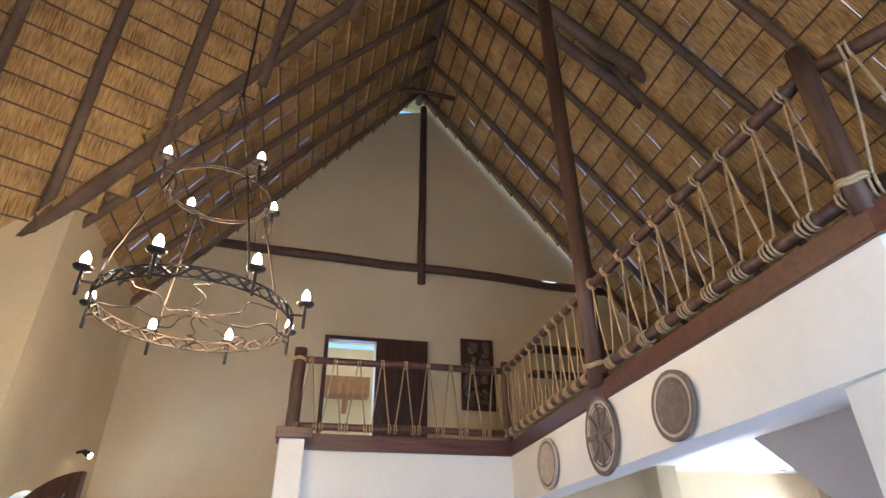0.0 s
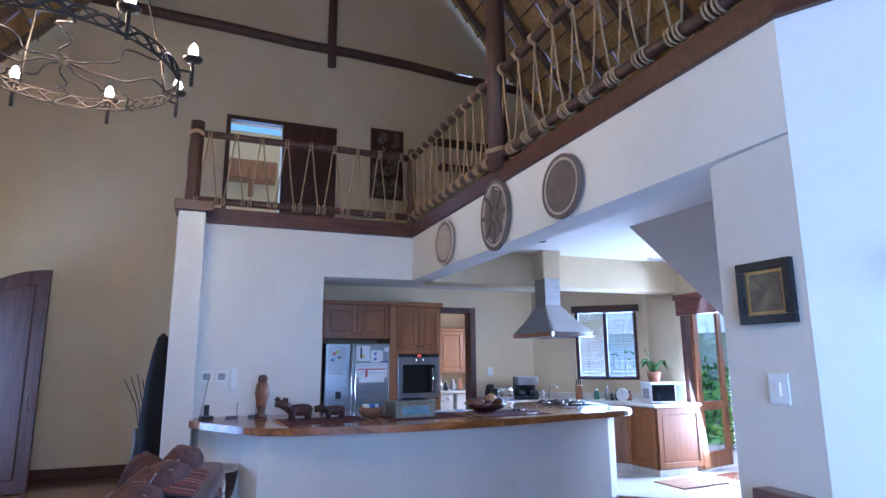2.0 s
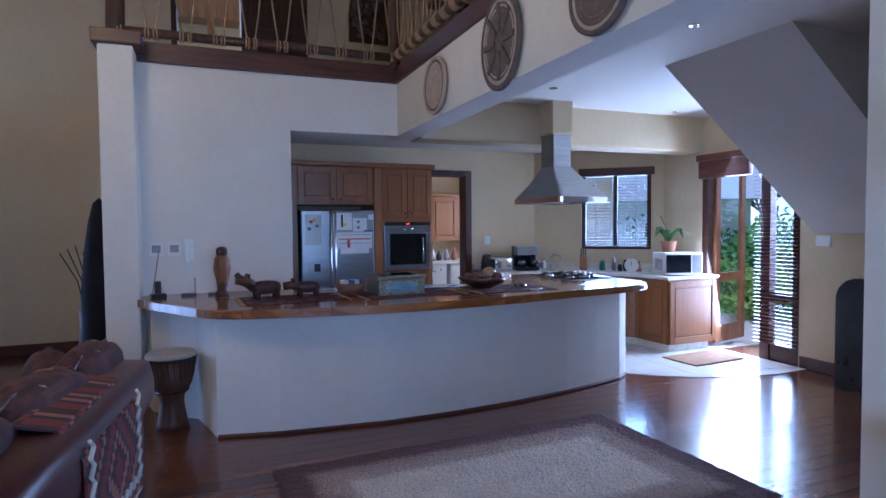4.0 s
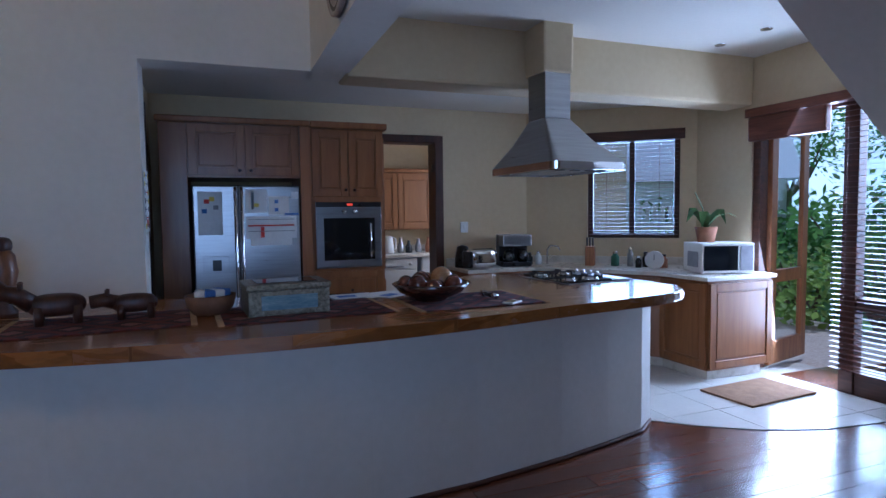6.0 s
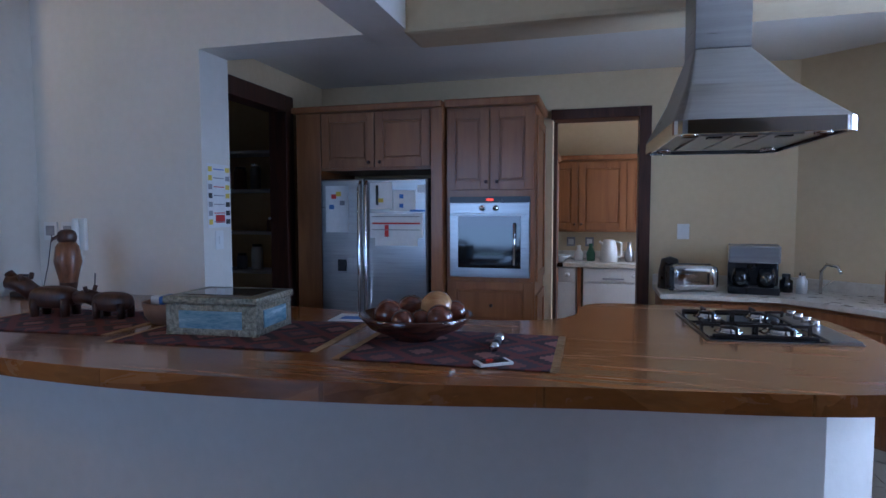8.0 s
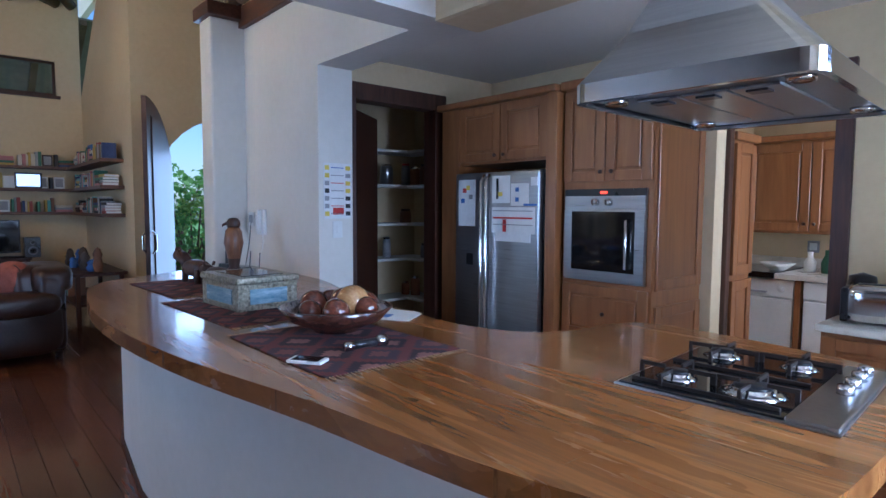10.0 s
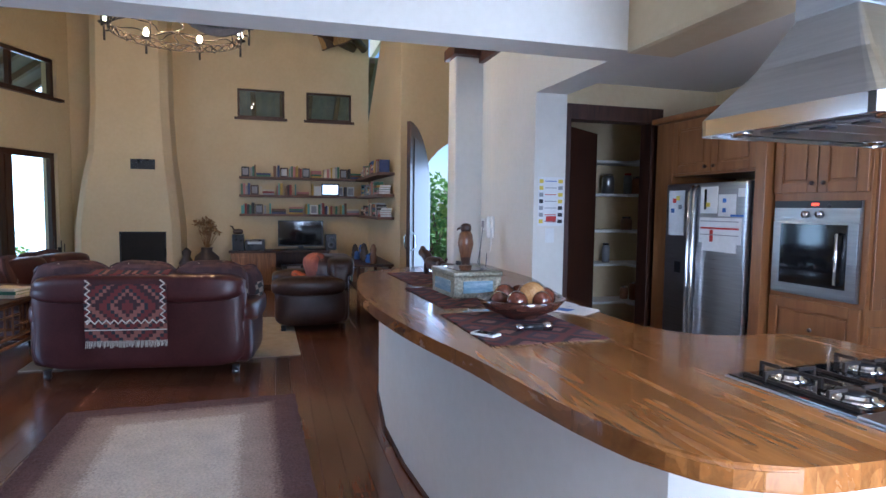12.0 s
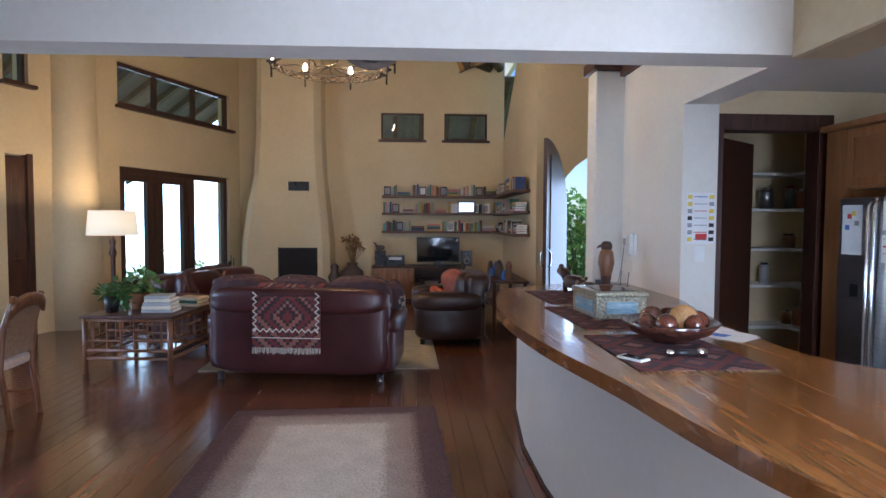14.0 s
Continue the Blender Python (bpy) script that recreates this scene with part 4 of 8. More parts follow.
tagged(finish(box(-0.01, 0.36, 6.32, 6.70, 3.06, 3.17, 0.01), "column_cap", TRIM), "dark wooden cap on the plastered column", "cap", kind="structure")

railing = thing("loft_railing", 0, 0, 0, 0, "dark pole railing laced with zigzag sisal rope round the loft", "railing")


def rail_post(x, y, z1, r, seed, name="post"):
    return part(name, pole((x, y, 3.12), (x, y, z1), r, r * 0.95, 0.006, 5, 12, seed), POLEW, railing, smooth=True)


rail_post(0.14, 6.62, 4.12, 0.075, 1)
rail_post(2.60, 6.58, 4.10, 0.055, 2)
rail_post(2.61, 4.25, 9.3, 0.085, 3, "tall_post")
rail_post(2.63, 1.64, 4.14, 0.056, 4)
runs = [((0.14, 6.60), (2.60, 6.58), 9), ((2.60, 6.58), (2.61, 4.25), 12), ((2.61, 4.25), (2.63, 1.67), 10), ((2.65, 1.61), (3.9, -0.54), 8)]
for k, (a, b, cnt) in enumerate(runs):
    for z in (3.99, 3.24):
        part("rail", pole((*a, z), (*b, z), 0.040, None, 0.006, 6, 10, 20 + k), POLEW, railing, "dark polished round rail", True)
    A, B = Vector((*a, 0)), Vector((*b, 0))
    side = Vector((-(B - A).y, (B - A).x, 0)).normalized() * 0.012
    for i in range(cnt):
        t0, t1, t2 = (i + 0.12) / cnt, (i + 0.5) / cnt, (i + 0.88) / cnt
        pts = [A.lerp(B, t0) + Vector((0, 0, 3.26)), A.lerp(B, t0 + 0.15 / cnt) + side + Vector((0, 0, 3.55)), A.lerp(B, t1 - 0.04 / cnt) + side + Vector((0, 0, 4.0)),
               A.lerp(B, t1 + 0.04 / cnt) - side + Vector((0, 0, 4.0)), A.lerp(B, t2 - 0.15 / cnt) - side + Vector((0, 0, 3.55)), A.lerp(B, t2) + Vector((0, 0, 3.26))]
        bm = tube(pts, 0.0085, 6)
        for tt, z in ((t0, 3.24), (t2, 3.24), (t1, 3.99)):
            for o in (-0.013, 0.013):
                c = A.lerp(B, tt) + (B - A).normalized() * o + Vector((0, 0, z))
                d = (B - A).normalized()
                u = Vector((0, 0, 1))
                v = d.cross(u)
                add_tube(bm, [c + 0.048 * (math.cos(q) * u + math.sin(q) * v) for q in [2 * math.pi * s / 10 for s in range(11)]], 0.0078, 5, False)
        part("rope", bm, ROPE, railing, "sisal rope lacing", True)
for x, y, r in ((2.63, 1.64, 0.068), (0.14, 6.62, 0.085), (2.61, 4.25, 0.097)):
    for z in ((3.27, 3.29) if x > 2.49 else (3.98, 4.0)):
        part("rope_binding", tube([(x + r * math.cos(a), y + r * math.sin(a), z + 0.01 * math.sin(3 * a)) for a in [2 * math.pi * s / 16 for s in range(17)]], 0.012, 6), ROPE, railing, smooth=True)

# ---- things on the loft ----
ldoor = thing("loft_door", 0.44, 9.53, 3.16, 0, "dark wooden loft doorway with one leaf slid across", "door", kind="structure")
part("jamb", box(0.0, 0.07, -0.03, 0.10, 0, 2.28, 0.004), DARKW, ldoor)
part("jamb", box(1.72, 1.78, -0.03, 0.02, 0, 2.28, 0.004), DARKW, ldoor)
part("head", box(0.0, 1.78, -0.04, 0.10, 2.22, 2.29, 0.004), DARKW, ldoor)
part("leaf", box(0.88, 1.74, -0.055, -0.005, 0.02, 2.22, 0.004), DARKW, ldoor, "dark stained sliding door leaf")
for z0, z1 in ((0.2, 1.0), (1.15, 2.05)):
    part("panel", box(1.02, 1.60, -0.062, -0.05, z0, z1, 0.005), DARKW, ldoor)
cup = thing("bedroom_cupboard", 0.75, 11.1, 3.16, 0, "honey wooden cupboard with a bench in the room behind", "cupboard")
part("body", box(-0.35, 0.65, 0, 0.4, 1.75, 2.1, 0.01), OAKL, cup)
part("bench", box(-0.35, 0.65, -0.1, 0.4, 0.0, 0.45, 0.01), OAKL, cup)
part("bracket", tube([(0.2, 0.0, 1.75), (0.2, 0.25, 1.45)], 0.05, 8), OAKL, cup)
lf = thing("carved_panel", 3.12, 9.53, 4.92, 0, "dark carved wooden relief panel hanging on the gable wall", "wall panel")
part("frame", box(-0.30, 0.30, -0.035, -0.002, -0.64, 0.64, 0.006), DARKW, lf)
bm = bmesh.new()
rnd = random.Random(4)
for i in range(46):
    x, z, r = rnd.uniform(-0.21, 0.21), rnd.uniform(-0.55, 0.55), rnd.uniform(0.03, 0.075)
    add_lathe(bm, [(r, 0.0), (r * 0.85, 0.015), (r * 0.4, 0.026), (0.001, 0.028)], 9, Matrix.Translation((x, -0.035, z)) @ Matrix.Rotation(radians(90), 4, 'X') @ Matrix.Diagonal((1, rnd.uniform(0.5, 1.7), 1, 1)))
part("relief", bm, noisy("carved_wood", (0.05, 0.035, 0.026), (0.16, 0.12, 0.09), 9, 0.6, bump=0.5), lf, "worn carved relief")
for z, x0, x1 in ((5.42, 4.0, 5.7), (4.95, 4.05, 5.6)):
    s_ = thing("loft_shelf", (x0 + x1) / 2, 9.4, z, 0, "dark rough timber shelf on the gable wall", "shelf", "loft shelves")
    part("board", box(-(x1 - x0) / 2, (x1 - x0) / 2, -0.14, 0.14, -0.03, 0.03, 0.012), POLEW, s_)
bc = thing("red_box", 3.95, 8.6, 3.16, 10, "red storage box standing on the loft floor", "box")
part("body", box(-0.2, 0.2, -0.15, 0.15, 0, 0.62, 0.02), RED, bc)
part("lid", box(-0.21, 0.21, -0.16, 0.16, 0.62, 0.66, 0.01), RED, bc)

# ---- chandelier ----
ch = thing("chandelier", -0.47, 3.68, 3.25, 12, "two-tier wrought iron chandelier with candle bulbs on chains", "chandelier")
R1, R2, ZU = 0.605, 0.35, 0.93


def band(r, z0, z1, wave, parent, name):
    bm = bmesh.new()
    seg = 72
    for zz in (z0, z1):
        add_tube(bm, [(r * math.cos(a), r * math.sin(a), zz) for a in [2 * math.pi * i / seg for i in range(seg + 1)]], 0.007, 5, False)
    if wave:
        mid, amp = (z0 + z1) / 2, (z1 - z0) / 2 - 0.006
        add_tube(bm, [(r * math.cos(a), r * math.sin(a), mid + amp * math.sin(a * 18)) for a in [2 * math.pi * i / 216 for i in range(217)]], 0.010, 5, False)
        add_tube(bm, [(r * math.cos(a), r * math.sin(a), mid - amp * math.sin(a * 18)) for a in [2 * math.pi * i / 216 for i in range(217)]], 0.006, 4, False)
    return part(name, bm, IRON, parent, smooth=True)


band(R1, -0.035, 0.035, True, ch, "lower_ring")
band(R2, ZU - 0.012, ZU + 0.012, False, ch, "upper_ring")
for i in range(8):
    a = 2 * math.pi * i / 8
    c, s = math.cos(a), math.sin(a)
    d, e = Vector((c, s, 0)), Vector((-s, c, 0))
    pts = [d * (0.03 + (R1 - 0.03) * t) + e * (0.035 * math.sin(t * 15) * (0.4 + t)) + Vector((0, 0, -0.03 + 0.02 * math.cos(9 * t))) for t in [q / 22 for q in range(23)]]
    part("spoke", tube(pts, 0.006, 5), IRON, ch, "wavy iron spoke", True)


def candle(a, r, z, parent):
    c, s = math.cos(a), math.sin(a)
    x, y = c * (r + 0.09), s * (r + 0.09)
    h = part("candle_arm", tube([(c * r, s * r, z), (x, y, z - 0.01), (x, y, z - 0.10)], 0.009, 6), IRON, parent)
    bm = tube([(x, y, z - 0.10), (x, y, z + 0.09)], 0.011, 8)
    add_lathe(bm, [(0.012, 0.0), (0.05, 0.008), (0.058, 0.022), (0.055, 0.022), (0.014, 0.012)], 16, Matrix.Translation((x, y, z + 0.055)))
    part("drip_pan", bm, IRON, h, smooth=True)
    part("bulb", lathe([(0.0, 0.0), (0.016, 0.0), (0.027, 0.03), (0.026, 0.05), (0.014, 0.078), (0.0, 0.094)], 12, Matrix.Translation((x, y, z + 0.085))), BULB, h, "glowing candle bulb", True)


for i in range(8):
    candle(2 * math.pi * (i + 0.5) / 8, R1, 0.0, ch)
for i in range(4):
    candle(2 * math.pi * (i + 0.3) / 4, R2, ZU, ch)
for i in range(4):
    a = 2 * math.pi * (i + 0.25) / 4
    c, s = math.cos(a), math.sin(a)
    part("hanger", tube([(c * R1, s * R1, 0.03), (c * (R1 - 0.03), s * (R1 - 0.03), 0.22), (c * (R2 + 0.04), s * (R2 + 0.04), ZU - 0.12), (c * R2, s * R2, ZU)], 0.008, 6), IRON, ch, smooth=True)
    d, e = Vector((c, s, 0)), Vector((-s, c, 0))
    bm = bmesh.new()
    for sg in (-1, 1):
        add_tube(bm, [d * R2 + e * sg * (0.005 + 0.075 * math.sin(t * 2.6)) + Vector((0, 0, ZU - 0.02 - 0.2 * t)) for t in [q / 12 for q in range(13)]], 0.006, 5)
    part("scroll", bm, IRON, ch, "heart-shaped iron scroll", True)
    bm = bmesh.new()
    p0, p1 = Vector((c * R2, s * R2, ZU)), Vector((0, 0, 1.95))
    nlk = 26
    for k in range(nlk):
        p, q = p0.lerp(p1, k / nlk), p0.lerp(p1, (k + 0.9) / nlk)
        dd = (q - p).normalized()
        u = dd.cross(Vector((c, s, 0.3))).normalized()
        if k % 2:
            u = dd.cross(u)
        add_tube(bm, [p + (q - p) * (0.5 - 0.5 * math.cos(t)) + u * 0.009 * math.sin(t) for t in [2 * math.pi * w / 8 for w in range(9)]], 0.0028, 4, False)
    part("chain", bm, IRON, ch)
part("stem", tube([(0, 0, 1.9), (0, 0, 8.75)], 0.012, 6), IRON, ch)
for i in range(3):
    a = 2 * math.pi * i / 3
    lamp = new("chandelier_glow", bpy.data.lights.new("chandelier_glow", 'POINT'))
    lamp.data.energy = 43
    lamp.data.color = (1.0, 0.62, 0.26)
    lamp.data.shadow_soft_size = 0.12
    lamp.location = (-0.47 + 0.33 * math.cos(a), 3.68 + 0.33 * math.sin(a), 3.51)

# ---- woven plates on the loft beam ----
BASK = noisy("basketry_pale", (0.34, 0.28, 0.22), (0.52, 0.45, 0.37), 20, 0.85, bump=0.6, fine=120)
BASKD = noisy("basketry_dark", (0.10, 0.075, 0.06), (0.18, 0.14, 0.11), 20, 0.85, bump=0.6, fine=120)
for k, (y, z, rx, rz_, dark) in enumerate(((3.30, 2.71, 0.235, 0.225, 1), (4.325, 2.745, 0.26, 0.31, 0), (5.50, 2.727, 0.24, 0.235, 2))):
    bx = 2.625 + (y - 1.63) * 0.0028
    pl = thing("woven_plate", bx - 0.012, y, z, 0, ["", "pale", ""][k] + ("round woven basket plate with dark rings on the beam" if k != 1 else " oval woven basket plate with star pattern on the beam"), "basket plate", "plates on the beam")
    m = Matrix.Rotation(radians(-90), 4, 'Y') @ Matrix.Diagonal((rz_ / 0.2, rx / 0.2, 1, 1))
    rings = 9
    for q in range(rings):
        r0, r1 = 0.2 * q / rings, 0.2 * (q + 1) / rings
        prof = [(max(r0, 1e-5), 0.012 + 0.02 * (r0 / 0.2) ** 2), ((r0 + r1) / 2, 0.022 + 0.02 * (r0 / 0.2) ** 2), (r1, 0.012 + 0.02 * (r1 / 0.2) ** 2), (r1, 0.004)]
        bm = bmesh.new()
        add_lathe(bm, prof, 36, m)
        dk = (k == 0 and q in (1, 3, 4, 6, 8)) or (k == 2 and q in (2, 3, 5, 7)) or (k == 1 and q in (8,))
        part("coil", bm, BASKD if dk else BASK, pl, smooth=True)
    if k == 1:
        for q in range(8):
            a = 2 * math.pi * q / 8
            part("star_ray", box(0.04, 0.16, -0.013, 0.013, 0.026, 0.042, 0.004, 1, m @ Matrix.Rotation(a, 4, 'Z')), BASKD, pl)

# ---- pier: picture, switch, settle ----
pf = thing("framed_picture", 2.634, 1.815, 1.82, 0, "small dark picture in a black frame on the white pier", "picture")
GOLD = noisy("gilt", (0.30, 0.20, 0.07), (0.45, 0.32, 0.12), 10, 0.4, metal=0.7, bump=0.2)
for c in ((-0.135, 0.135, -0.135, -0.095), (-0.135, 0.135, 0.095, 0.135), (-0.135, -0.095, -0.095, 0.095), (0.095, 0.135, -0.095, 0.095)):
    part("frame_bar", box(-0.030, -0.001, c[0], c[1], c[2], c[3], 0.005), BLACK, pf)
for c in ((-0.095, 0.095, -0.095, -0.082), (-0.095, 0.095, 0.082, 0.095), (-0.095, -0.082, -0.082, 0.082), (0.082, 0.095, -0.082, 0.082)):
    part("slip", box(-0.018, -0.003, *c), GOLD, pf)
part("canvas", box(-0.010, -0.004, -0.083, 0.083, -0.083, 0.083), noisy("dark_painting", (0.03, 0.03, 0.022), (0.20, 0.16, 0.09), 14, 0.4, bump=0.2), pf, "dark painted canvas")


def switch_plate(x, y, z, rz, w, h, gangs, label="white wall switch plate"):
    s = thing("light_switch", x, y, z, rz, label, "switch", kind="")
    part("plate", box(-w / 2, w / 2, -0.010, -0.0005, -h / 2, h / 2, 0.003), WHITEP, s)
    for g in range(gangs):
        cx = (g - (gangs - 1) / 2) * (w * 0.42)
        part("rocker", box(cx - w * 0.13, cx + w * 0.13, -0.016, -0.009, -h * 0.22, h * 0.22, 0.003), WHITEP, s)
    return s


switch_plate(2.636, 1.81, 1.415, -90, 0.095, 0.125, 1)
switch_plate(6.69, 5.02, 1.37, -90, 0.15, 0.11, 2, "white double light switch beside the garden door")
switch_plate(4.56, 8.495, 1.34, 0, 0.09, 0.12, 1, "white switch above the kitchen counter")
switch_plate(1.57, 6.80, 1.32, 90, 0.08, 0.12, 1, "white switch beside the pantry door")

settle = thing("settle", 2.545, 1.22, 0, -4, "dark panelled wooden settle against the white pier", "settle")
BENCHW = wood("settle_wood", (0.06, 0.022, 0.012), (0.17, 0.07, 0.035), 'y', 1.5, 0.28, coat=0.4)
part("back", box(0.0, 0.05, -0.62, 0.70, 0.05, 0.93, 0.006), BENCHW, settle)
part("top_rail", box(-0.03, 0.08, -0.64, 0.72, 0.93, 1.01, 0.012), BENCHW, settle)
for c in ((0.02, 0.62), (-0.58, -0.04)):
    bm = bmesh.new()
    for a0, a1, b0, b1 in ((c[0], c[1], 0.85, 0.88), (c[0], c[1], 0.46, 0.49), (c[0], c[0] + 0.03, 0.49, 0.85), (c[1] - 0.03, c[1], 0.49, 0.85)):
        add_box(bm, -0.014, 0.0, a0, a1, b0, b1)
    part("moulding", bm, BENCHW, settle)
part("seat", box(-0.44, 0.0, -0.62, 0.40, 0.38, 0.43, 0.012), BENCHW, settle)
for x in (-0.42, -0.04):
    for y in (-0.58, 0.32):
        part("leg", box(x, x + 0.06, y, y + 0.06, 0, 0.38, 0.005), BENCHW, settle)
cu = thing("canvas_bag", 2.42, 1.04, 0.43, 0, "olive canvas bag with straps lying on the settle", "bag")
CANV = noisy("olive_canvas", (0.15, 0.13, 0.09), (0.26, 0.23, 0.17), 8, 0.9, bump=0.5, fine=120)
part("body", rounded(-0.12, 0.10, -0.22, 0.22, 0.0, 0.36, 7, 0.5, 0.10, 3), CANV, cu, smooth=True)
part("flap", rounded(-0.15, 0.02, -0.20, 0.20, 0.18, 0.38, 6, 0.5, 0.08, 5), CANV, cu, smooth=True)
part("strap", tube([(-0.15, -0.1, 0.05), (-0.17, -0.1, 0.2), (-0.08, -0.1, 0.38)], 0.012, 5), TRIM, cu)
sh = thing("wall_shelf", 2.84, 1.26, 1.86, -60, "small wooden wall shelf beside the pier", "shelf")
part("board", box(-0.1, 0.5, -0.2, -0.002, 0, 0.035, 0.008), CANE, sh)
part("bracket", box(0.15, 0.18, -0.16, -0.002, -0.14, 0.0, 0.006), CANE, sh)


# ---- dining chairs and table ----
def dining_chair(x, y, rz):
    c = thing("dining_chair", x, y, 0, rz, "cane-backed wooden dining chair with a padded seat", "chair", "dining chairs")
    for sx in (-0.2, 0.2):
        part("leg", tube([(sx, -0.19, 0.0), (sx, -0.2, 0.44)], 0.02, 8, 0.024), CANE, c, smooth=True)
        part("back_post", tube([(sx, 0.26, 0.0), (sx, 0.20, 0.44), (sx * 1.02, 0.23, 0.75), (sx * 0.92, 0.30, 0.99)], 0.021, 8), CANE, c, smooth=True)
        part("stretcher", tube([(sx, -0.19, 0.18), (sx, 0.23, 0.18)], 0.012, 6), CANE, c)
    part("front_rail", box(-0.2, 0.2, -0.215, -0.185, 0.38, 0.44, 0.004), CANE, c)
    part("seat", rounded(-0.23, 0.23, -0.23, 0.22, 0.42, 0.51, 6, 0.4), noisy("seat_cloth", (0.36, 0.27, 0.24), (0.5, 0.42, 0.38), 10, 0.9, bump=0.4), c, "pale striped padded seat", True)
    bm = bmesh.new()
    arc = []
    for i in range(11):
        t = -1 + i / 5
        arc.append((0.225 * t, 0.325 - 0.03 * t * t, 0.985 - 0.075 * abs(t) ** 2.5))
    rows = [[bm.verts.new((x, y + oy, z + oz)) for oy, oz in ((-0.014, 0.0), (-0.010, 0.018), (0.010, 0.018), (0.016, 0.0), (0.004, -0.085), (-0.022, -0.085))] for x, y, z in arc]
    for r0, r1 in zip(rows, rows[1:]):
        for k in range(6):
            bm.faces.new((r0[k], r1[k], r1[(k + 1) % 6], r0[(k + 1) % 6]))
    bm.faces.new(rows[0])
    bm.faces.new(rows[-1][::-1])
    bmesh.ops.recalc_face_normals(bm, faces=bm.faces[:])
    part("crest_rail", bm, CANE, c, "thick curved polished crest rail", True)
    bm = bmesh.new()
    for i in range(22):
        x_ = -0.175 + 0.0167 * i
        add_tube(bm, [(x_, 0.215, 0.52), (x_, 0.24, 0.75), (x_ * 0.97, 0.30, 0.93)], 0.0052, 4)
    for i in range(24):
        z_ = 0.54 + 0.0165 * i
        y_ = 0.216 + max(0, z_ - 0.55) * 0.19
        add_tube(bm, [(-0.185, y_, z_), (0.185, y_, z_)], 0.0052, 4)
    cane = part("cane_back", bm, noisy("woven_cane", (0.13, 0.07, 0.035), (0.22, 0.13, 0.07), 40, 0.6, bump=0.3), c)
    tagged(cane, "woven cane back panel", kind="stuff")
    return c


dining_chair(1.40, 1.30, 4)
table = thing("dining_table", 1.78, 0.35, 0, 0, "dark wooden dining table with a folded cloth on it", "table")
part("tabletop", box(-0.55, 0.45, -0.9, 0.45, 0.71, 0.75, 0.008), CANE, table)
for x in (-0.47, 0.37):
    for y in (-0.8, 0.36):
        part("leg", box(x - 0.04, x + 0.04, y - 0.04, y + 0.04, 0, 0.71, 0.006), CANE, table)
cl = thing("table_cloth", 1.62, 0.55, 0.75, 4, "folded pale striped cloth hanging over the table edge", "cloth")
part("cloth", rounded(-0.25, 0.25, -0.2, 0.2, 0.0, 0.03, 6, 0.4, 0.05, 2), noisy("striped_cloth", (0.42, 0.36, 0.36), (0.6, 0.55, 0.56), 14, 0.9, bump=0.3), cl, smooth=True)


# ---- sofas ----
def sofa(x, y, rz, w, mat, label, cushions=True, back_h=0.90):
    """Seat towards -y in its own frame; back along +y."""
    s = thing("sofa", x, y, 0, rz, label, "sofa")
    h = w / 2
    part("base", rounded(-h + 0.08, h - 0.08, -0.42, 0.36, 0.07, 0.32, 6, 0.25), mat, s, smooth=True)
    n = 2 if w > 1.3 else 1
    for i in range(n):
        x0 = -h + 0.2 + (w - 0.4) * i / n
        part("seat_cushion", rounded(x0, x0 + (w - 0.4) / n, -0.46, 0.2, 0.29, 0.47, 7, 0.35, 0.03, i), mat, s, smooth=True)
        part("back_cushion", rounded(x0, x0 + (w - 0.4) / n, 0.02, 0.34, 0.42, back_h + 0.01, 7, 0.4, 0.05, i + 3), mat, s, smooth=True)
    part("back", rounded(-h + 0.05, h - 0.05, 0.20, 0.44, 0.08, back_h - 0.02, 9, 0.28, 0.02, 7), mat, s, smooth=True)
    part("back_roll", rounded(-h + 0.06, h - 0.06, 0.16, 0.52, back_h - 0.26, back_h, 9, 0.45, 0.03, 8), mat, s, smooth=True)
    for sx in (-1, 1):
        part("arm", rounded(sx * (h - 0.14) - 0.14, sx * (h - 0.14) + 0.14, -0.46, 0.40, 0.08, 0.60, 7, 0.35, 0.03, 9), mat, s, smooth=True)
        part("arm_roll", rounded(sx * (h - 0.12) - 0.17, sx * (h - 0.12) + 0.17, -0.50, 0.40, 0.44, 0.68, 7, 0.6, 0.02, 10), mat, s, smooth=True)
        for yy in (-0.36, 0.36):
            part("foot", lathe([(0.035, 0.08), (0.03, 0.04), (0.035, 0.02), (0.028, 0.0)][::-1], 12, Matrix.Translation((sx * (h - 0.14), yy, 0))), BLACK, s)
    return s


sofa(-0.03, 3.51, -97, 1.86, LEATHER, "oxblood leather sofa with rolled arms, its back to the rug", back_h=0.93)
sofa(-1.95, 2.05, 160, 1.9, LEATHER, "oxblood leather sofa under the terrace windows")
sofa(-1.75, 5.05, 0, 1.15, LEATHERB, "dark brown leather armchair facing the television")

# kelim throw and cushions
m, n_, l_, b_ = mat_new("kelim", (0.2, 0.05, 0.05), 0.95)
tc = n_.new("ShaderNodeTexCoord")
sep = n_.new("ShaderNodeSeparateXYZ")
l_.new(tc.outputs["Object"], sep.inputs[0])
steps = lambda s, q: mth('MULTIPLY', mth('FLOOR', mth('DIVIDE', s, q)), q)
ax = mth('ABSOLUTE', steps(sep.outputs[1], 0.03))
az_ = mth('ABSOLUTE', mth('SUBTRACT', steps(sep.outputs[2], 0.03), 0.62))
dia = mth('ADD', ax, az_)
rg = mth('FRACT', mth('MULTIPLY', dia, 5.5))
rp = n_.new("ShaderNodeValToRGB")
rp.color_ramp.interpolation = 'CONSTANT'
el = rp.color_ramp.elements
el[0].position, el[0].color = 0, (0.14, 0.028, 0.026, 1)
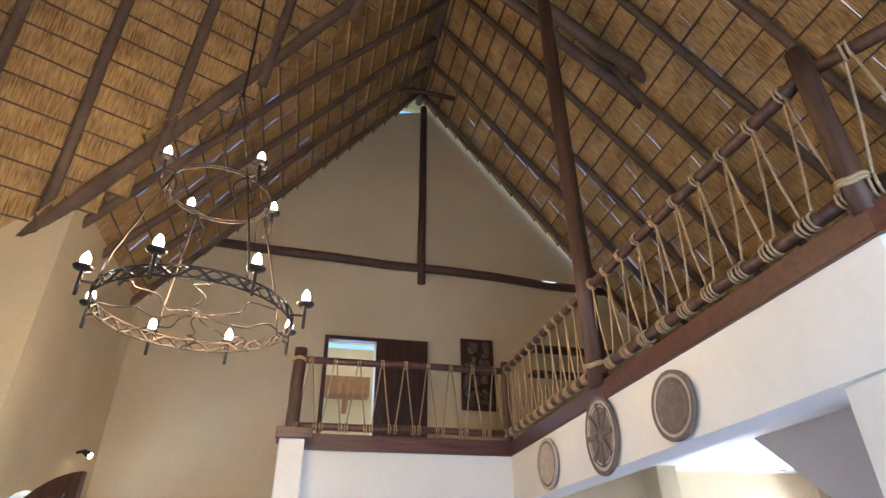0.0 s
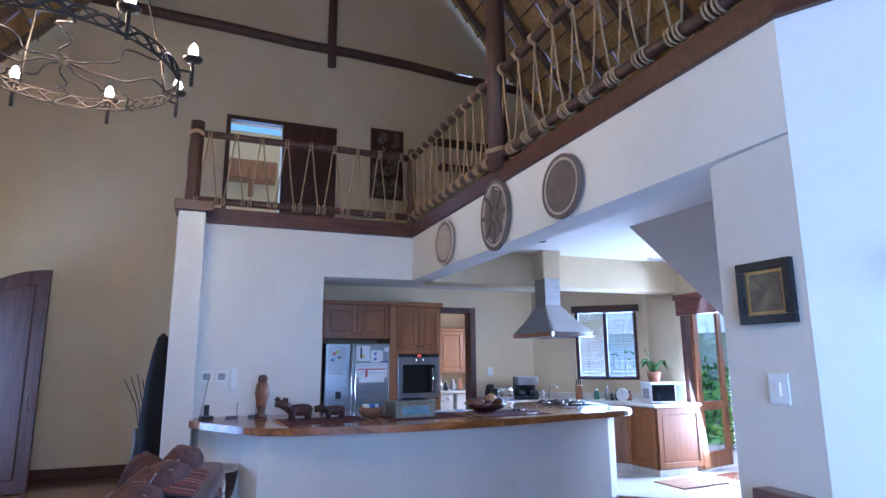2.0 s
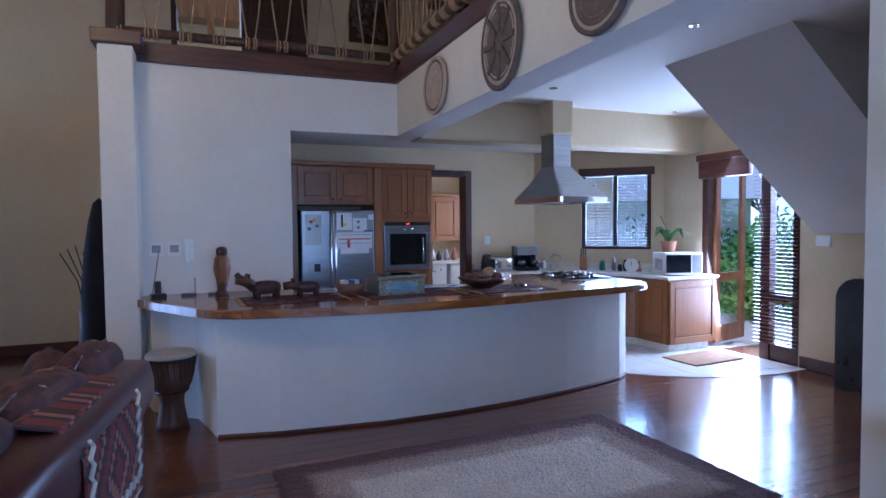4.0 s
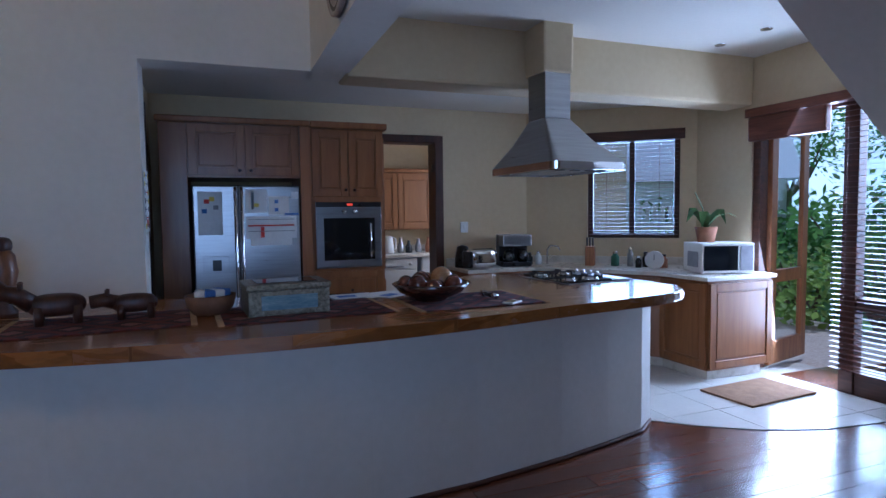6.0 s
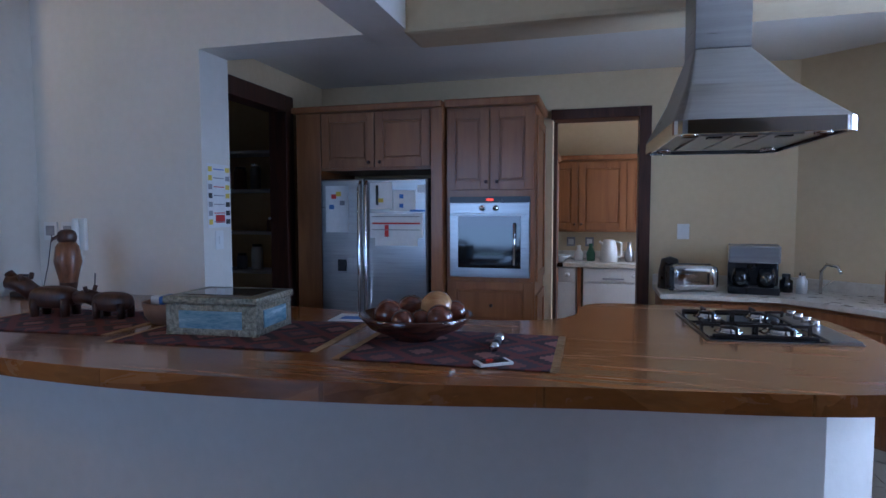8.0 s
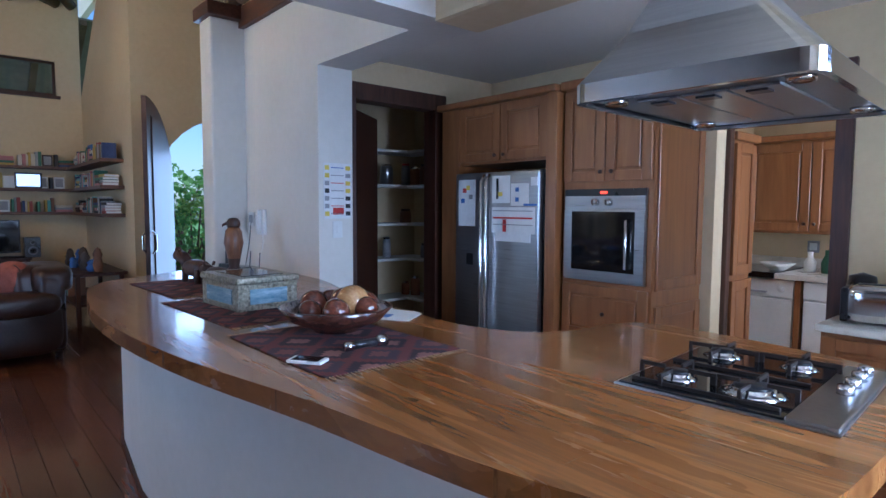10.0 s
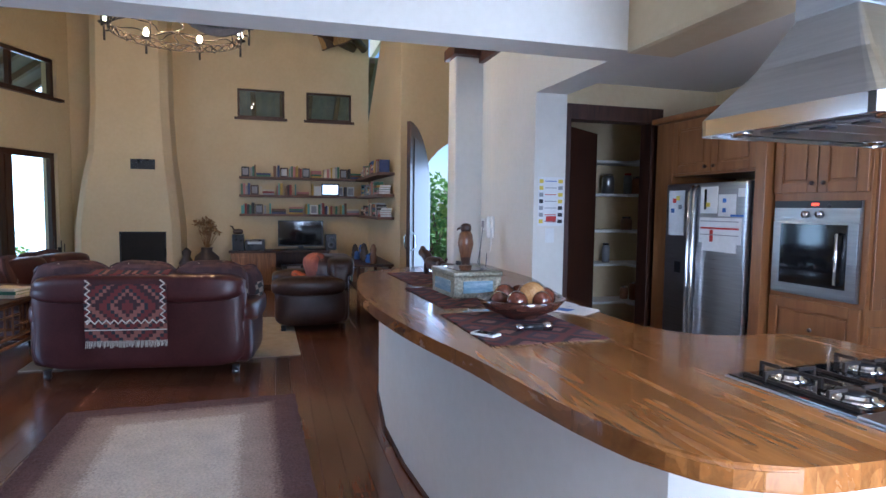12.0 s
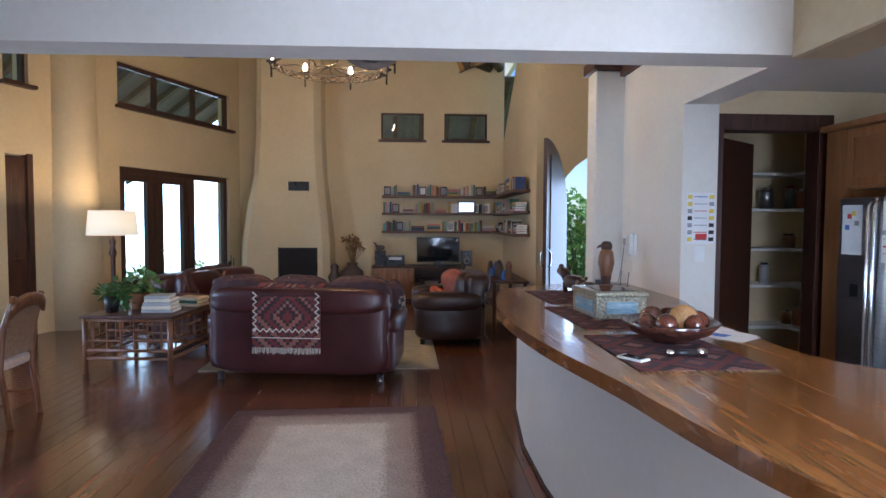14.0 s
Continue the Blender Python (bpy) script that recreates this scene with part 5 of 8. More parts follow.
el[1].position, el[1].color = 0.3, (0.045, 0.022, 0.024, 1)
for p, c in ((0.55, (0.24, 0.10, 0.075, 1)), (0.8, (0.03, 0.03, 0.035, 1))):
    q = el.new(p)
    q.color = c
l_.new(rg, rp.inputs[0])
l_.new(rp.outputs[0], b_.inputs["Base Color"])
KELIM = m
WHITEY = noisy("ecru_wool", (0.50, 0.46, 0.38), (0.62, 0.58, 0.50), 30, 0.95, bump=0.5)
throw = thing("kelim_throw", 0.485, 3.37, 0.03, -7, "dark red kelim throw with white zigzag border over the sofa back", "throw")
bm = bmesh.new()
prof = [(-0.38, 0.66), (-0.32, 0.86), (-0.2, 0.925), (-0.08, 0.90), (-0.005, 0.80), (0.0, 0.6), (-0.005, 0.4), (-0.01, 0.33)]
for (x0, z0), (x1, z1) in zip(prof, prof[1:]):
    q = [bm.verts.new(p) for p in ((x0, -0.33, z0), (x0, 0.33, z0), (x1, 0.33, z1), (x1, -0.33, z1))]
    bm.faces.new(q)
bmesh.ops.remove_doubles(bm, verts=bm.verts[:], dist=1e-4)
bmesh.ops.solidify(bm, geom=bm.faces[:], thickness=0.008)
part("cloth", bm, KELIM, throw)


def zig(y0, z0, y1, z1, nseg, amp, along_z):
    pts = []
    for i in range(nseg + 1):
        t = i / nseg
        o = amp * (1 if i % 2 else -1)
        pts.append((0.012, y0 + (y1 - y0) * t + (o if along_z else 0), z0 + (z1 - z0) * t + (0 if along_z else o)))
    return pts


for args in ((-0.30, 0.86, -0.30, 0.50, 12, 0.018, True), (0.30, 0.86, 0.30, 0.50, 12, 0.018, True), (-0.31, 0.50, 0.31, 0.50, 20, 0.016, False)):
    part("zigzag_border", tube(zig(*args), 0.008, 4), WHITEY, throw)
part("stripe", box(0.006, 0.013, -0.33, 0.33, 0.425, 0.433), WHITEY, throw)
bm = bmesh.new()
for i in range(60):
    y_ = -0.325 + 0.65 * i / 59
    add_tube(bm, [(-0.005, y_, 0.34), (0.008, y_ + random.uniform(-.006, .006), 0.27 + random.uniform(0, .02))], 0.003, 4)
part("fringe", bm, WHITEY, throw)
m2, n_, l_, b_ = mat_new("kelim_patch", (0.2, 0.05, 0.05), 0.85)
tc = n_.new("ShaderNodeTexCoord")
vor = n_.new("ShaderNodeTexChecker")
mpn = n_.new("ShaderNodeMapping")
mpn.inputs["Scale"].default_value = (1, 1, 1.6)
l_.new(tc.outputs["Object"], mpn.inputs[0])
wv = n_.new("ShaderNodeTexBrick")
wv.inputs["Scale"].default_value = 9
wv.inputs["Mortar Size"].default_value = 0.0
wv.inputs["Color1"].default_value = (0.040, 0.018, 0.020, 1)
wv.inputs["Color2"].default_value = (0.105, 0.045, 0.040, 1)
wv.offset = 0.5
l_.new(mpn.outputs[0], wv.inputs[0])
vor.inputs["Scale"].default_value = 13
vor.inputs["Color1"].default_value = (0.035, 0.038, 0.04, 1)
vor.inputs["Color2"].default_value = (0.30, 0.24, 0.19, 1)
l_.new(mpn.outputs[0], vor.inputs[0])
nzz = n_.new("ShaderNodeTexNoise")
nzz.inputs["Scale"].default_value = 3.2
l_.new(tc.outputs["Object"], nzz.inputs[0])
rmp = n_.new("ShaderNodeValToRGB")
rmp.color_ramp.interpolation = 'CONSTANT'
rmp.color_ramp.elements[0].color = (0, 0, 0, 1)
rmp.color_ramp.elements[1].position = 0.56
l_.new(nzz.outputs[0], rmp.inputs[0])
mixc = n_.new("ShaderNodeMixRGB")
l_.new(rmp.outputs[0], mixc.inputs[0])
l_.new(wv.outputs[0], mixc.inputs[1])
l_.new(vor.outputs[0], mixc.inputs[2])
l_.new(mixc.outputs[0], b_.inputs["Base Color"])
PATCH = m2


def cushion(x, y, z, rx, ry, rz, w, h, t, label, mat, seed):
    c = thing("cushion", x, y, z, 0, label, "cushion", "sofa cushions")
    c.matrix_world = pose(x, y, z, rx, ry, rz)
    part("cover", rounded(-w / 2, w / 2, -t / 2, t / 2, -h / 2, h / 2, 8, 0.62, 0.05, seed), mat, c, smooth=True)
    part("piping", tube([(w * 0.47 * max(-1, min(1, 1.25 * math.cos(a))), 0, h * 0.47 * max(-1, min(1, 1.25 * math.sin(a)))) for a in [2 * math.pi * i / 32 for i in range(33)]], 0.006, 5), LEATHER, c)
    return c


for i, (x, y, rz_) in enumerate(((0.12, 2.88, -92), (0.20, 3.46, -102), (0.27, 4.04, -95))):
    cushion(x, y, 0.78, -12, 0, rz_, 0.64, 0.50, 0.24, "kelim and leather patchwork cushion leaning on the sofa back", PATCH, i)
cushion(0.10, 4.26, 0.74, -10, 20, -60, 0.50, 0.40, 0.20, "kelim and leather patchwork cushion on the sofa arm", PATCH, 6)
for i, x in enumerate((-2.5, -2.05, -1.6)):
    cushion(x, 1.78 - 0.1 * (x + 2), 0.74, -14, 0, 172 + 7 * i, 0.58, 0.42, 0.18, "dark patterned cushion on the far sofa", PATCH, 10 + i)
cushion(-1.62, 5.12, 0.74, 20, 0, 20, 0.44, 0.40, 0.26, "fringed red cushion on the leather armchair", noisy("red_cloth", (0.20, 0.05, 0.035), (0.36, 0.12, 0.08), 12, 0.9, bump=0.4), 20)
cushion(-1.95, 4.95, 0.58, 60, 0, 10, 0.36, 0.3, 0.12, "orange red cushion on the leather armchair", noisy("orange_cloth", (0.50, 0.09, 0.03), (0.62, 0.15, 0.05), 12, 0.9, bump=0.4), 21)
carp = thing("sitting_carpet", -1.1, 3.55, 0, 1, "plain beige carpet under the sofas", "carpet")
part("carpet_field", box(-1.15, 1.02, -1.22, 1.28, 0.001, 0.013, 0.004), noisy("beige_carpet", (0.34, 0.29, 0.21), (0.46, 0.40, 0.31), 8, 0.95, bump=0.6, fine=140), carp)

# ---- rattan coffee table with plants and books, lamp ----
TZ = 0.60
ct = thing("rattan_table", -0.45, 1.72, 0, -5, "rattan coffee table with latticed sides and a dark top", "table")
for x in (-0.46, 0.46):
    for y in (-0.44, 0.44):
        part("leg", tube([(x, y, 0), (x, y, TZ - 0.03)], 0.026, 9), CANE, ct, smooth=True)
for z in (0.16, 0.24, TZ - 0.05):
    for a, b in (((-0.46, -0.44), (0.46, -0.44)), ((0.46, -0.44), (0.46, 0.44)), ((0.46, 0.44), (-0.46, 0.44)), ((-0.46, 0.44), (-0.46, -0.44))):
        part("rail", tube([(*a, z), (*b, z)], 0.017, 7), CANE, ct, smooth=True)
for i in range(6):
    t = -0.35 + 0.14 * i
    for s in (-1, 1):
        part("spindle", tube([(s * 0.46, t, 0.24), (s * 0.46, t, TZ - 0.05)], 0.011, 6), CANE, ct)
        part("spindle", tube([(t, s * 0.44, 0.24), (t, s * 0.44, TZ - 0.05)], 0.011, 6), CANE, ct)
for s in (-1, 1):
    for z, h0, h1 in ((0.34, -0.44, -0.07), (0.45, -0.21, 0.21), (0.34, 0.07, 0.44)):
        part("lattice_bar", tube([(s * 0.46, h0, z), (s * 0.46, h1, z)], 0.011, 6), CANE, ct)
        part("lattice_bar", tube([(h0, s * 0.44, z), (h1, s * 0.44, z)], 0.011, 6), CANE, ct)
part("tabletop", box(-0.50, 0.50, -0.48, 0.48, TZ - 0.03, TZ, 0.008), DARKW, ct)


def leaf_clump(bm, centre, r, n, size, rnd, droop=0.0):
    for i in range(n):
        v = Vector((rnd.gauss(0, 1), rnd.gauss(0, 1), rnd.gauss(0, 1))).normalized() * r * (0.35 + 0.65 * rnd.random())
        v.z = v.z * 0.75 - droop * rnd.random() * r
        p = Vector(centre) + v
        d = (v + Vector((rnd.uniform(-.5, .5), rnd.uniform(-.5, .5), rnd.uniform(-.2, .6)))).normalized()
        s = d.cross(Vector((rnd.uniform(-1, 1), rnd.uniform(-1, 1), 1))).normalized()
        L = size * rnd.uniform(0.6, 1.3)
        w = L * 0.28
        a = [bm.verts.new(q) for q in (p, p + d * L * 0.45 + s * w, p + d * L + Vector((0, 0, -0.2 * L)), p + d * L * 0.45 - s * w)]
        bm.faces.new(a)


def pot_plant(x, y, z, r, h, label, seed, leaf=0.09, n=70, spread=1.7, potmat=None, rz=0):
    p = thing("pot_plant", x, y, z, rz, label, "plant")
    part("pot", lathe([(r * 0.7, 0.0), (r * 0.85, h * 0.5), (r, h), (r * 0.9, h), (r * 0.85, h * 0.85), (0.0, h * 0.85)], 18), potmat or TERRA, p, smooth=True)
    bm = bmesh.new()
    rnd = random.Random(seed)
    leaf_clump(bm, (0, 0, h + r * 0.55), r * spread, n, leaf, rnd, 0.4)
    part("foliage", bm, LEAF, p)
    return p


pot_plant(-0.22, 1.42, TZ, 0.085, 0.17, "small fern in a black pot on the rattan table", 1, 0.10, 60, 1.6, BLACK)
pot_plant(-0.50, 1.60, TZ, 0.14, 0.17, "trailing fern in a terracotta bowl on the rattan table", 2, 0.12, 130, 1.7)
rnd = random.Random(11)
BOOKC = [noisy("book_" + nm, c, tuple(min(1, v * 1.35 + 0.01) for v in c), 10, 0.6, bump=0.1) for nm, c in (("navy", (0.03, 0.05, 0.14)), ("red", (0.24, 0.04, 0.03)), ("cream", (0.55, 0.50, 0.40)), ("green", (0.05, 0.15, 0.09)), ("black", (0.025, 0.022, 0.022)), ("teal", (0.12, 0.32, 0.30)), ("brown", (0.15, 0.075, 0.04)), ("grey", (0.30, 0.30, 0.31)), ("mustard", (0.45, 0.30, 0.06)), ("rose", (0.40, 0.17, 0.17)))]


def book(x, y, z, rz, t, d, h, mat, flat=False, label="hardback book", group="books"):
    """Spine towards -y. Upright: t wide, d deep, h high; flat: lying."""
    b = thing("book", x, y, z, rz, label, "book", group)
    if flat:
        t, h = h, t
    part("cover", box(-t / 2, t / 2, 0, d, 0, h, 0.003, 1), mat, b)
    if flat:
        part("page_block", box(-t / 2 + 0.004, t / 2 + 0.002, 0.006, d + 0.001, 0.004, h - 0.004), PAPER, b)
    else:
        part("page_block", box(-t / 2 + 0.004, t / 2 - 0.004, 0.006, d - 0.004, 0.006, h + 0.001), PAPER, b)
    return b


for i in range(5):
    book(-0.16 + rnd.uniform(-.02, .02), 1.90, TZ + 0.036 * i, 90 + rnd.uniform(-8, 8), 0.034, 0.24, 0.32 - 0.02 * i, BOOKC[2 if i % 2 else 7], True, "large pale book in a stack on the rattan table", "table books")
for i in range(3):
    book(-0.62, 2.02, TZ + 0.034 * i, 80 + rnd.uniform(-8, 8), 0.032, 0.22, 0.28, BOOKC[(2, 3, 2)[i]], True, "large book in a stack on the rattan table", "table books")

lp = thing("floor_lamp", -2.10, 0.50, 0, 0, "turned wooden standard lamp with a lit cream drum shade", "lamp")
part("base", lathe([(0.18, 0.0), (0.18, 0.03), (0.12, 0.05), (0.04, 0.09)], 20), DARKW, lp, smooth=True)
part("stem", lathe([(0.03, 0.08), (0.026, 0.5), (0.045, 0.62), (0.028, 0.75), (0.03, 1.05), (0.05, 1.12), (0.028, 1.2), (0.042, 1.27), (0.015, 1.34), (0.012, 1.46)], 16), DARKW, lp, smooth=True)
SHADE = mat_new("lamp_shade", (0.72, 0.62, 0.46), 0.9)
sb = SHADE[3]
sb.inputs["Emission Color"].default_value = (1.0, 0.78, 0.48, 1)
sb.inputs["Emission Strength"].default_value = 0.55
part("shade", lathe([(0.315, 1.36), (0.285, 1.69), (0.28, 1.69), (0.31, 1.36)], 32), SHADE[0], lp, "lit cream drum shade", True)
part("bulb", lathe([(0.0, 1.46), (0.03, 1.5), (0.03, 1.54), (0.0, 1.58)], 12), BULB, lp)
lamp = new("standard_lamp_glow", bpy.data.lights.new("standard_lamp_glow", 'POINT'))
lamp.data.energy = 22
lamp.data.color = (1.0, 0.64, 0.28)
lamp.data.shadow_soft_size = 0.05
lamp.location = (-2.10, 0.50, 1.63)

# ---- chimney ----
chim = thing("chimney_breast", -5.55, 2.0, 0, 0, "flared cream plastered chimney breast with an open hearth", "chimney", kind="structure")
bm = bmesh.new()
lev = []
for z, y0, y1, xf in ((0.0, 1.36, 3.02, -4.92), (1.15, 1.38, 3.00, -4.94), (1.9, 1.47, 2.92, -5.02), (2.4, 1.56, 2.86, -5.10), (3.2, 1.60, 2.82, -5.14), (6.0, 1.64, 2.80, -5.16)):
    lev.append([bm.verts.new((x + 5.55, y - 2.0, z)) for x, y in ((-6.2, y1), (-6.2, y0), (xf - 0.12, y0), (xf, y0 + 0.12), (xf, y1 - 0.12), (xf - 0.12, y1))])
for A, B in zip(lev, lev[1:]):
    for i in range(6):
        bm.faces.new((A[i], A[(i + 1) % 6], B[(i + 1) % 6], B[i]))
bm.faces.new(lev[-1])
bmesh.ops.recalc_face_normals(bm, faces=bm.faces[:])
part("breast", bm, PLASTER, chim)
# the hearth's dark depth is drawn as a flat black sheet on the breast
HEARTH_BLACK = noisy("hearth_black", (0.010, 0.009, 0.009), (0.022, 0.020, 0.019), 5, 0.9, bump=0.4)
hearth = thing("hearth_opening", -4.93, 2.43, 0.39, 0, "flat black square standing for the hearth opening in the chimney", "fireplace", kind="structure")
part("back", box(-0.01, 0.006, -0.34, 0.34, 0.0, 0.66), HEARTH_BLACK, hearth)
for c in ((-0.36, -0.34, 0.0, 0.68), (0.34, 0.36, 0.0, 0.68), (-0.34, 0.34, 0.66, 0.68)):
    part("edge", box(-0.01, 0.016, *c), BLACK, hearth)
v = thing("chimney_vent", -5.045, 2.43, 2.13, 0, "black metal vent grille on the chimney breast", "vent")
part("frame", box(-0.01, 0.012, -0.19, 0.19, 0.0, 0.17, 0.003), BLACK, v)
for i in range(5):
    part("slat", box(0.008, 0.02, -0.17, 0.17, 0.025 + 0.028 * i, 0.035 + 0.028 * i), BLACK, v)
ft = thing("fire_irons", -4.95, 1.18, 0, 0, "black wrought iron fire tool stand beside the chimney", "fire tools")
for i in range(4):
    part("tool", tube([(0.05 * math.cos(i * 1.57), 0.05 * math.sin(i * 1.57), 0.12), (0.07 * math.cos(i * 1.57), 0.07 * math.sin(i * 1.57), 0.82 + 0.05 * i)], 0.008, 6), IRON, ft)
part("base", lathe([(0.11, 0), (0.11, 0.02), (0.02, 0.05), (0.015, 0.8), (0.0, 0.82)], 14), IRON, ft, smooth=True)

# vase with dried flowers, statuette
CLAYB = noisy("dark_clay", (0.035, 0.024, 0.02), (0.09, 0.062, 0.05), 6, 0.5, bump=0.3)
vs = thing("floor_vase", -5.1, 3.42, 0, 0, "dark round clay vase holding dried flowers", "vase")
part("body", lathe([(0.10, 0.0), (0.21, 0.16), (0.25, 0.40), (0.20, 0.62), (0.09, 0.72), (0.10, 0.78), (0.08, 0.78)], 24), CLAYB, vs, smooth=True)
bm = bmesh.new()
rnd = random.Random(5)
for i in range(26):
    a, s = rnd.uniform(0, 6.28), rnd.uniform(0.05, 0.3)
    tip = Vector((s * math.cos(a), s * math.sin(a), 0.78 + rnd.uniform(0.25, 0.5)))
    add_tube(bm, [(0.03 * math.cos(a), 0.03 * math.sin(a), 0.75), tip], 0.004, 4)
    leaf_clump(bm, tip, 0.05, 6, 0.09, rnd)
part("dried_bouquet", bm, noisy("dried_flower", (0.16, 0.08, 0.035), (0.34, 0.20, 0.08), 20, 0.9), vs)
st = thing("statuette", -5.0, 3.10, 0, 0, "dark carved wooden statuette on the floor by the hearth", "statue")
part("body", lathe([(0.11, 0.0), (0.12, 0.25), (0.09, 0.4), (0.13, 0.52), (0.06, 0.62), (0.08, 0.72), (0.0, 0.8)], 14), CLAYB, st, smooth=True)

# ---- bookshelves with books ----
SHELFW = wood("shelf_wood", (0.07, 0.032, 0.018), (0.19, 0.095, 0.055), 'y', 1.4, 0.45)
rnd = random.Random(21)
for z in (2.08, 1.74, 1.38):
    s = thing("bookshelf", -5.8, 5.1, z, 0, "thick wooden floating shelf packed with books", "shelf", "book shelves")
    part("board", box(0.0, 0.27, -1.15, 1.30, -0.045, 0.0, 0.006), SHELFW, s)
    s2 = thing("bookshelf", -4.55, 6.4, z, 0, "thick wooden floating shelf packed with books", "shelf", "book shelves")
    part("board", box(-1.24, 1.5, -0.27, 0.0, -0.045, 0.0, 0.006), SHELFW, s2)
    y = 3.98
    while y < 6.05:
        r = rnd.random()
        if r < 0.10:
            w = rnd.uniform(0.10, 0.2)
            k = rnd.randint(2, 4)
            for q in range(k):
                book(-5.57, y + w / 2 + 0.05, z + 0.034 * q, 90, 0.032, 0.15, w + 0.08, rnd.choice(BOOKC), True, "book lying in a stack on the shelf", "shelf books")
            y += w + 0.14
        elif r < 0.17:
            p = thing("photograph", -5.62, y + 0.08, z, 90, "small framed photograph standing on the shelf", "photograph")
            part("frame", box(-0.07, 0.07, 0, 0.02, 0, 0.18, 0.004), rnd.choice([DARKW, WHITEP, BLACK]), p)
            part("print", box(-0.05, 0.05, -0.003, 0.001, 0.025, 0.155), rnd.choice([PAPER, GREY]), p)
            y += 0.17
        elif r < 0.22:
            y += 0.06
        else:
            t = rnd.uniform(0.018, 0.052)
            h = rnd.uniform(0.15, 0.225)
            book(-5.57, y + t / 2, z, 90, t, 0.15, h, rnd.choice(BOOKC), False, "upright book on the floating shelf", "shelf books")
            y += t + 0.002
    x = -5.2
    while x < -3.15:
        if rnd.random() < 0.18:
            for q in range(4):
                book(x + 0.13, 6.17, z + 0.036 * q, rnd.uniform(-6, 6), 0.034, 0.18, 0.22, rnd.choice(BOOKC), True, "book lying in a stack on the shelf", "shelf books")
            x += 0.28
        else:
            t = rnd.uniform(0.025, 0.06)
            book(x + t / 2, 6.17, z, 0, t, 0.16, rnd.uniform(0.15, 0.22), rnd.choice(BOOKC), False, "upright book on the floating shelf", "shelf books")
            x += t + 0.003
scr = thing("photo_screen", -5.50, 5.62, 1.74, 90, "lit digital photo frame on the middle shelf", "photograph")
part("frame", box(-0.17, 0.17, 0, 0.02, 0, 0.23, 0.005), BLACK, scr)
part("screen", box(-0.145, 0.145, -0.004, 0.001, 0.025, 0.205), emit("bright_screen", (0.75, 0.85, 1.0), 1.3), scr, "bright screen")
pfb = thing("photograph", -4.1, 6.2, 2.08, 0, "blue framed picture standing on the top shelf", "photograph")
part("frame", box(-0.14, 0.14, 0, 0.02, 0, 0.24, 0.005), BLUEP, pfb)

# ---- tv cabinet ----
tvc = thing("tv_cabinet", -5.45, 4.65, 0, 0, "low honey wood television cabinet with two doors", "cabinet")
part("body", box(-0.3, 0.14, -0.85, -0.05, 0.06, 0.66, 0.008), OAKL, tvc)
part("top", box(-0.32, 0.17, -0.88, 0.95, 0.66, 0.70, 0.008), DARKW, tvc)
part("shelf", box(-0.3, 0.14, -0.05, 0.93, 0.30, 0.34, 0.005), DARKW, tvc)
part("end_panel", box(-0.3, 0.14, 0.88, 0.93, 0.0, 0.66, 0.005), DARKW, tvc)
part("back_panel", box(-0.30, -0.28, -0.05, 0.90, 0.0, 0.66), DARKW, tvc)
part("plinth", box(-0.28, 0.12, -0.84, 0.92, 0.0, 0.06), DARKW, tvc)
for y in (-0.83, -0.44):
    d = part("door", box(0.14, 0.16, y, y + 0.37, 0.09, 0.64, 0.004), OAKL, tvc)
    part("panel", box(0.158, 0.166, y + 0.06, y + 0.31, 0.15, 0.58, 0.004), OAKL, d)
    part("knob", lathe([(0.0, 0.02), (0.012, 0.015), (0.008, 0.0)], 8, Matrix.Translation((0.166, y + 0.33, 0.38)) @ Matrix.Rotation(radians(90), 4, 'Y')), DARKW, d)
tv = thing("television", -5.42, 5.06, 0.70, 0, "black flat screen television on its stand", "television")
part("screen", box(-0.03, 0.02, -0.42, 0.42, 0.07, 0.56, 0.006), BLACK, tv)
part("display", box(0.018, 0.024, -0.40, 0.40, 0.095, 0.54), OVENGLASS, tv, "dark glossy display")
part("stand", box(-0.1, 0.12, -0.2, 0.2, 0.0, 0.02, 0.004), BLACK, tv)
part("neck", box(-0.03, 0.0, -0.05, 0.05, 0.02, 0.1), BLACK, tv)
for y in (5.62,):
    sp = thing("loudspeaker", -5.42, y, 0.70, 0, "small black loudspeaker on the television cabinet", "loudspeaker")
    part("case", box(-0.1, 0.1, -0.1, 0.1, 0, 0.30, 0.006), BLACK, sp)
    for z, r in ((0.1, 0.065), (0.22, 0.035)):
        part("cone", lathe([(r, 0.0), (r * 0.9, 0.008), (0.01, -0.01)], 14, Matrix.Translation((0.1, 0, z)) @ Matrix.Rotation(radians(90), 4, 'Y')), GREY, sp)
pr = thing("hifi", -5.45, 4.10, 0.70, 0, "black stereo unit with a bird carving on top", "stereo")
part("case", box(-0.15, 0.14, -0.05, 0.30, 0, 0.20, 0.008), BLACK, pr)
part("speaker_box", box(-0.12, 0.12, -0.27, -0.07, 0, 0.30, 0.006), BLACK, pr)
part("front_plate", box(0.138, 0.146, 0.0, 0.25, 0.12, 0.17), STEEL, pr)
bd = thing("bird_carving", -5.42, 3.92, 1.0, 0, "small dark carved bird", "carving")
part("body", rounded(-0.05, 0.05, -0.08, 0.1, 0.0, 0.1, 5, 0.8), CLAYB, bd, smooth=True)
part("neck", tube([(0, -0.05, 0.06), (0, -0.09, 0.14), (0, -0.13, 0.16)], 0.02, 7, 0.008), CLAYB, bd, smooth=True)
dvd = thing("video_player", -5.42, 4.9, 0.34, 0, "silver fronted video player on the cabinet shelf", "video player")
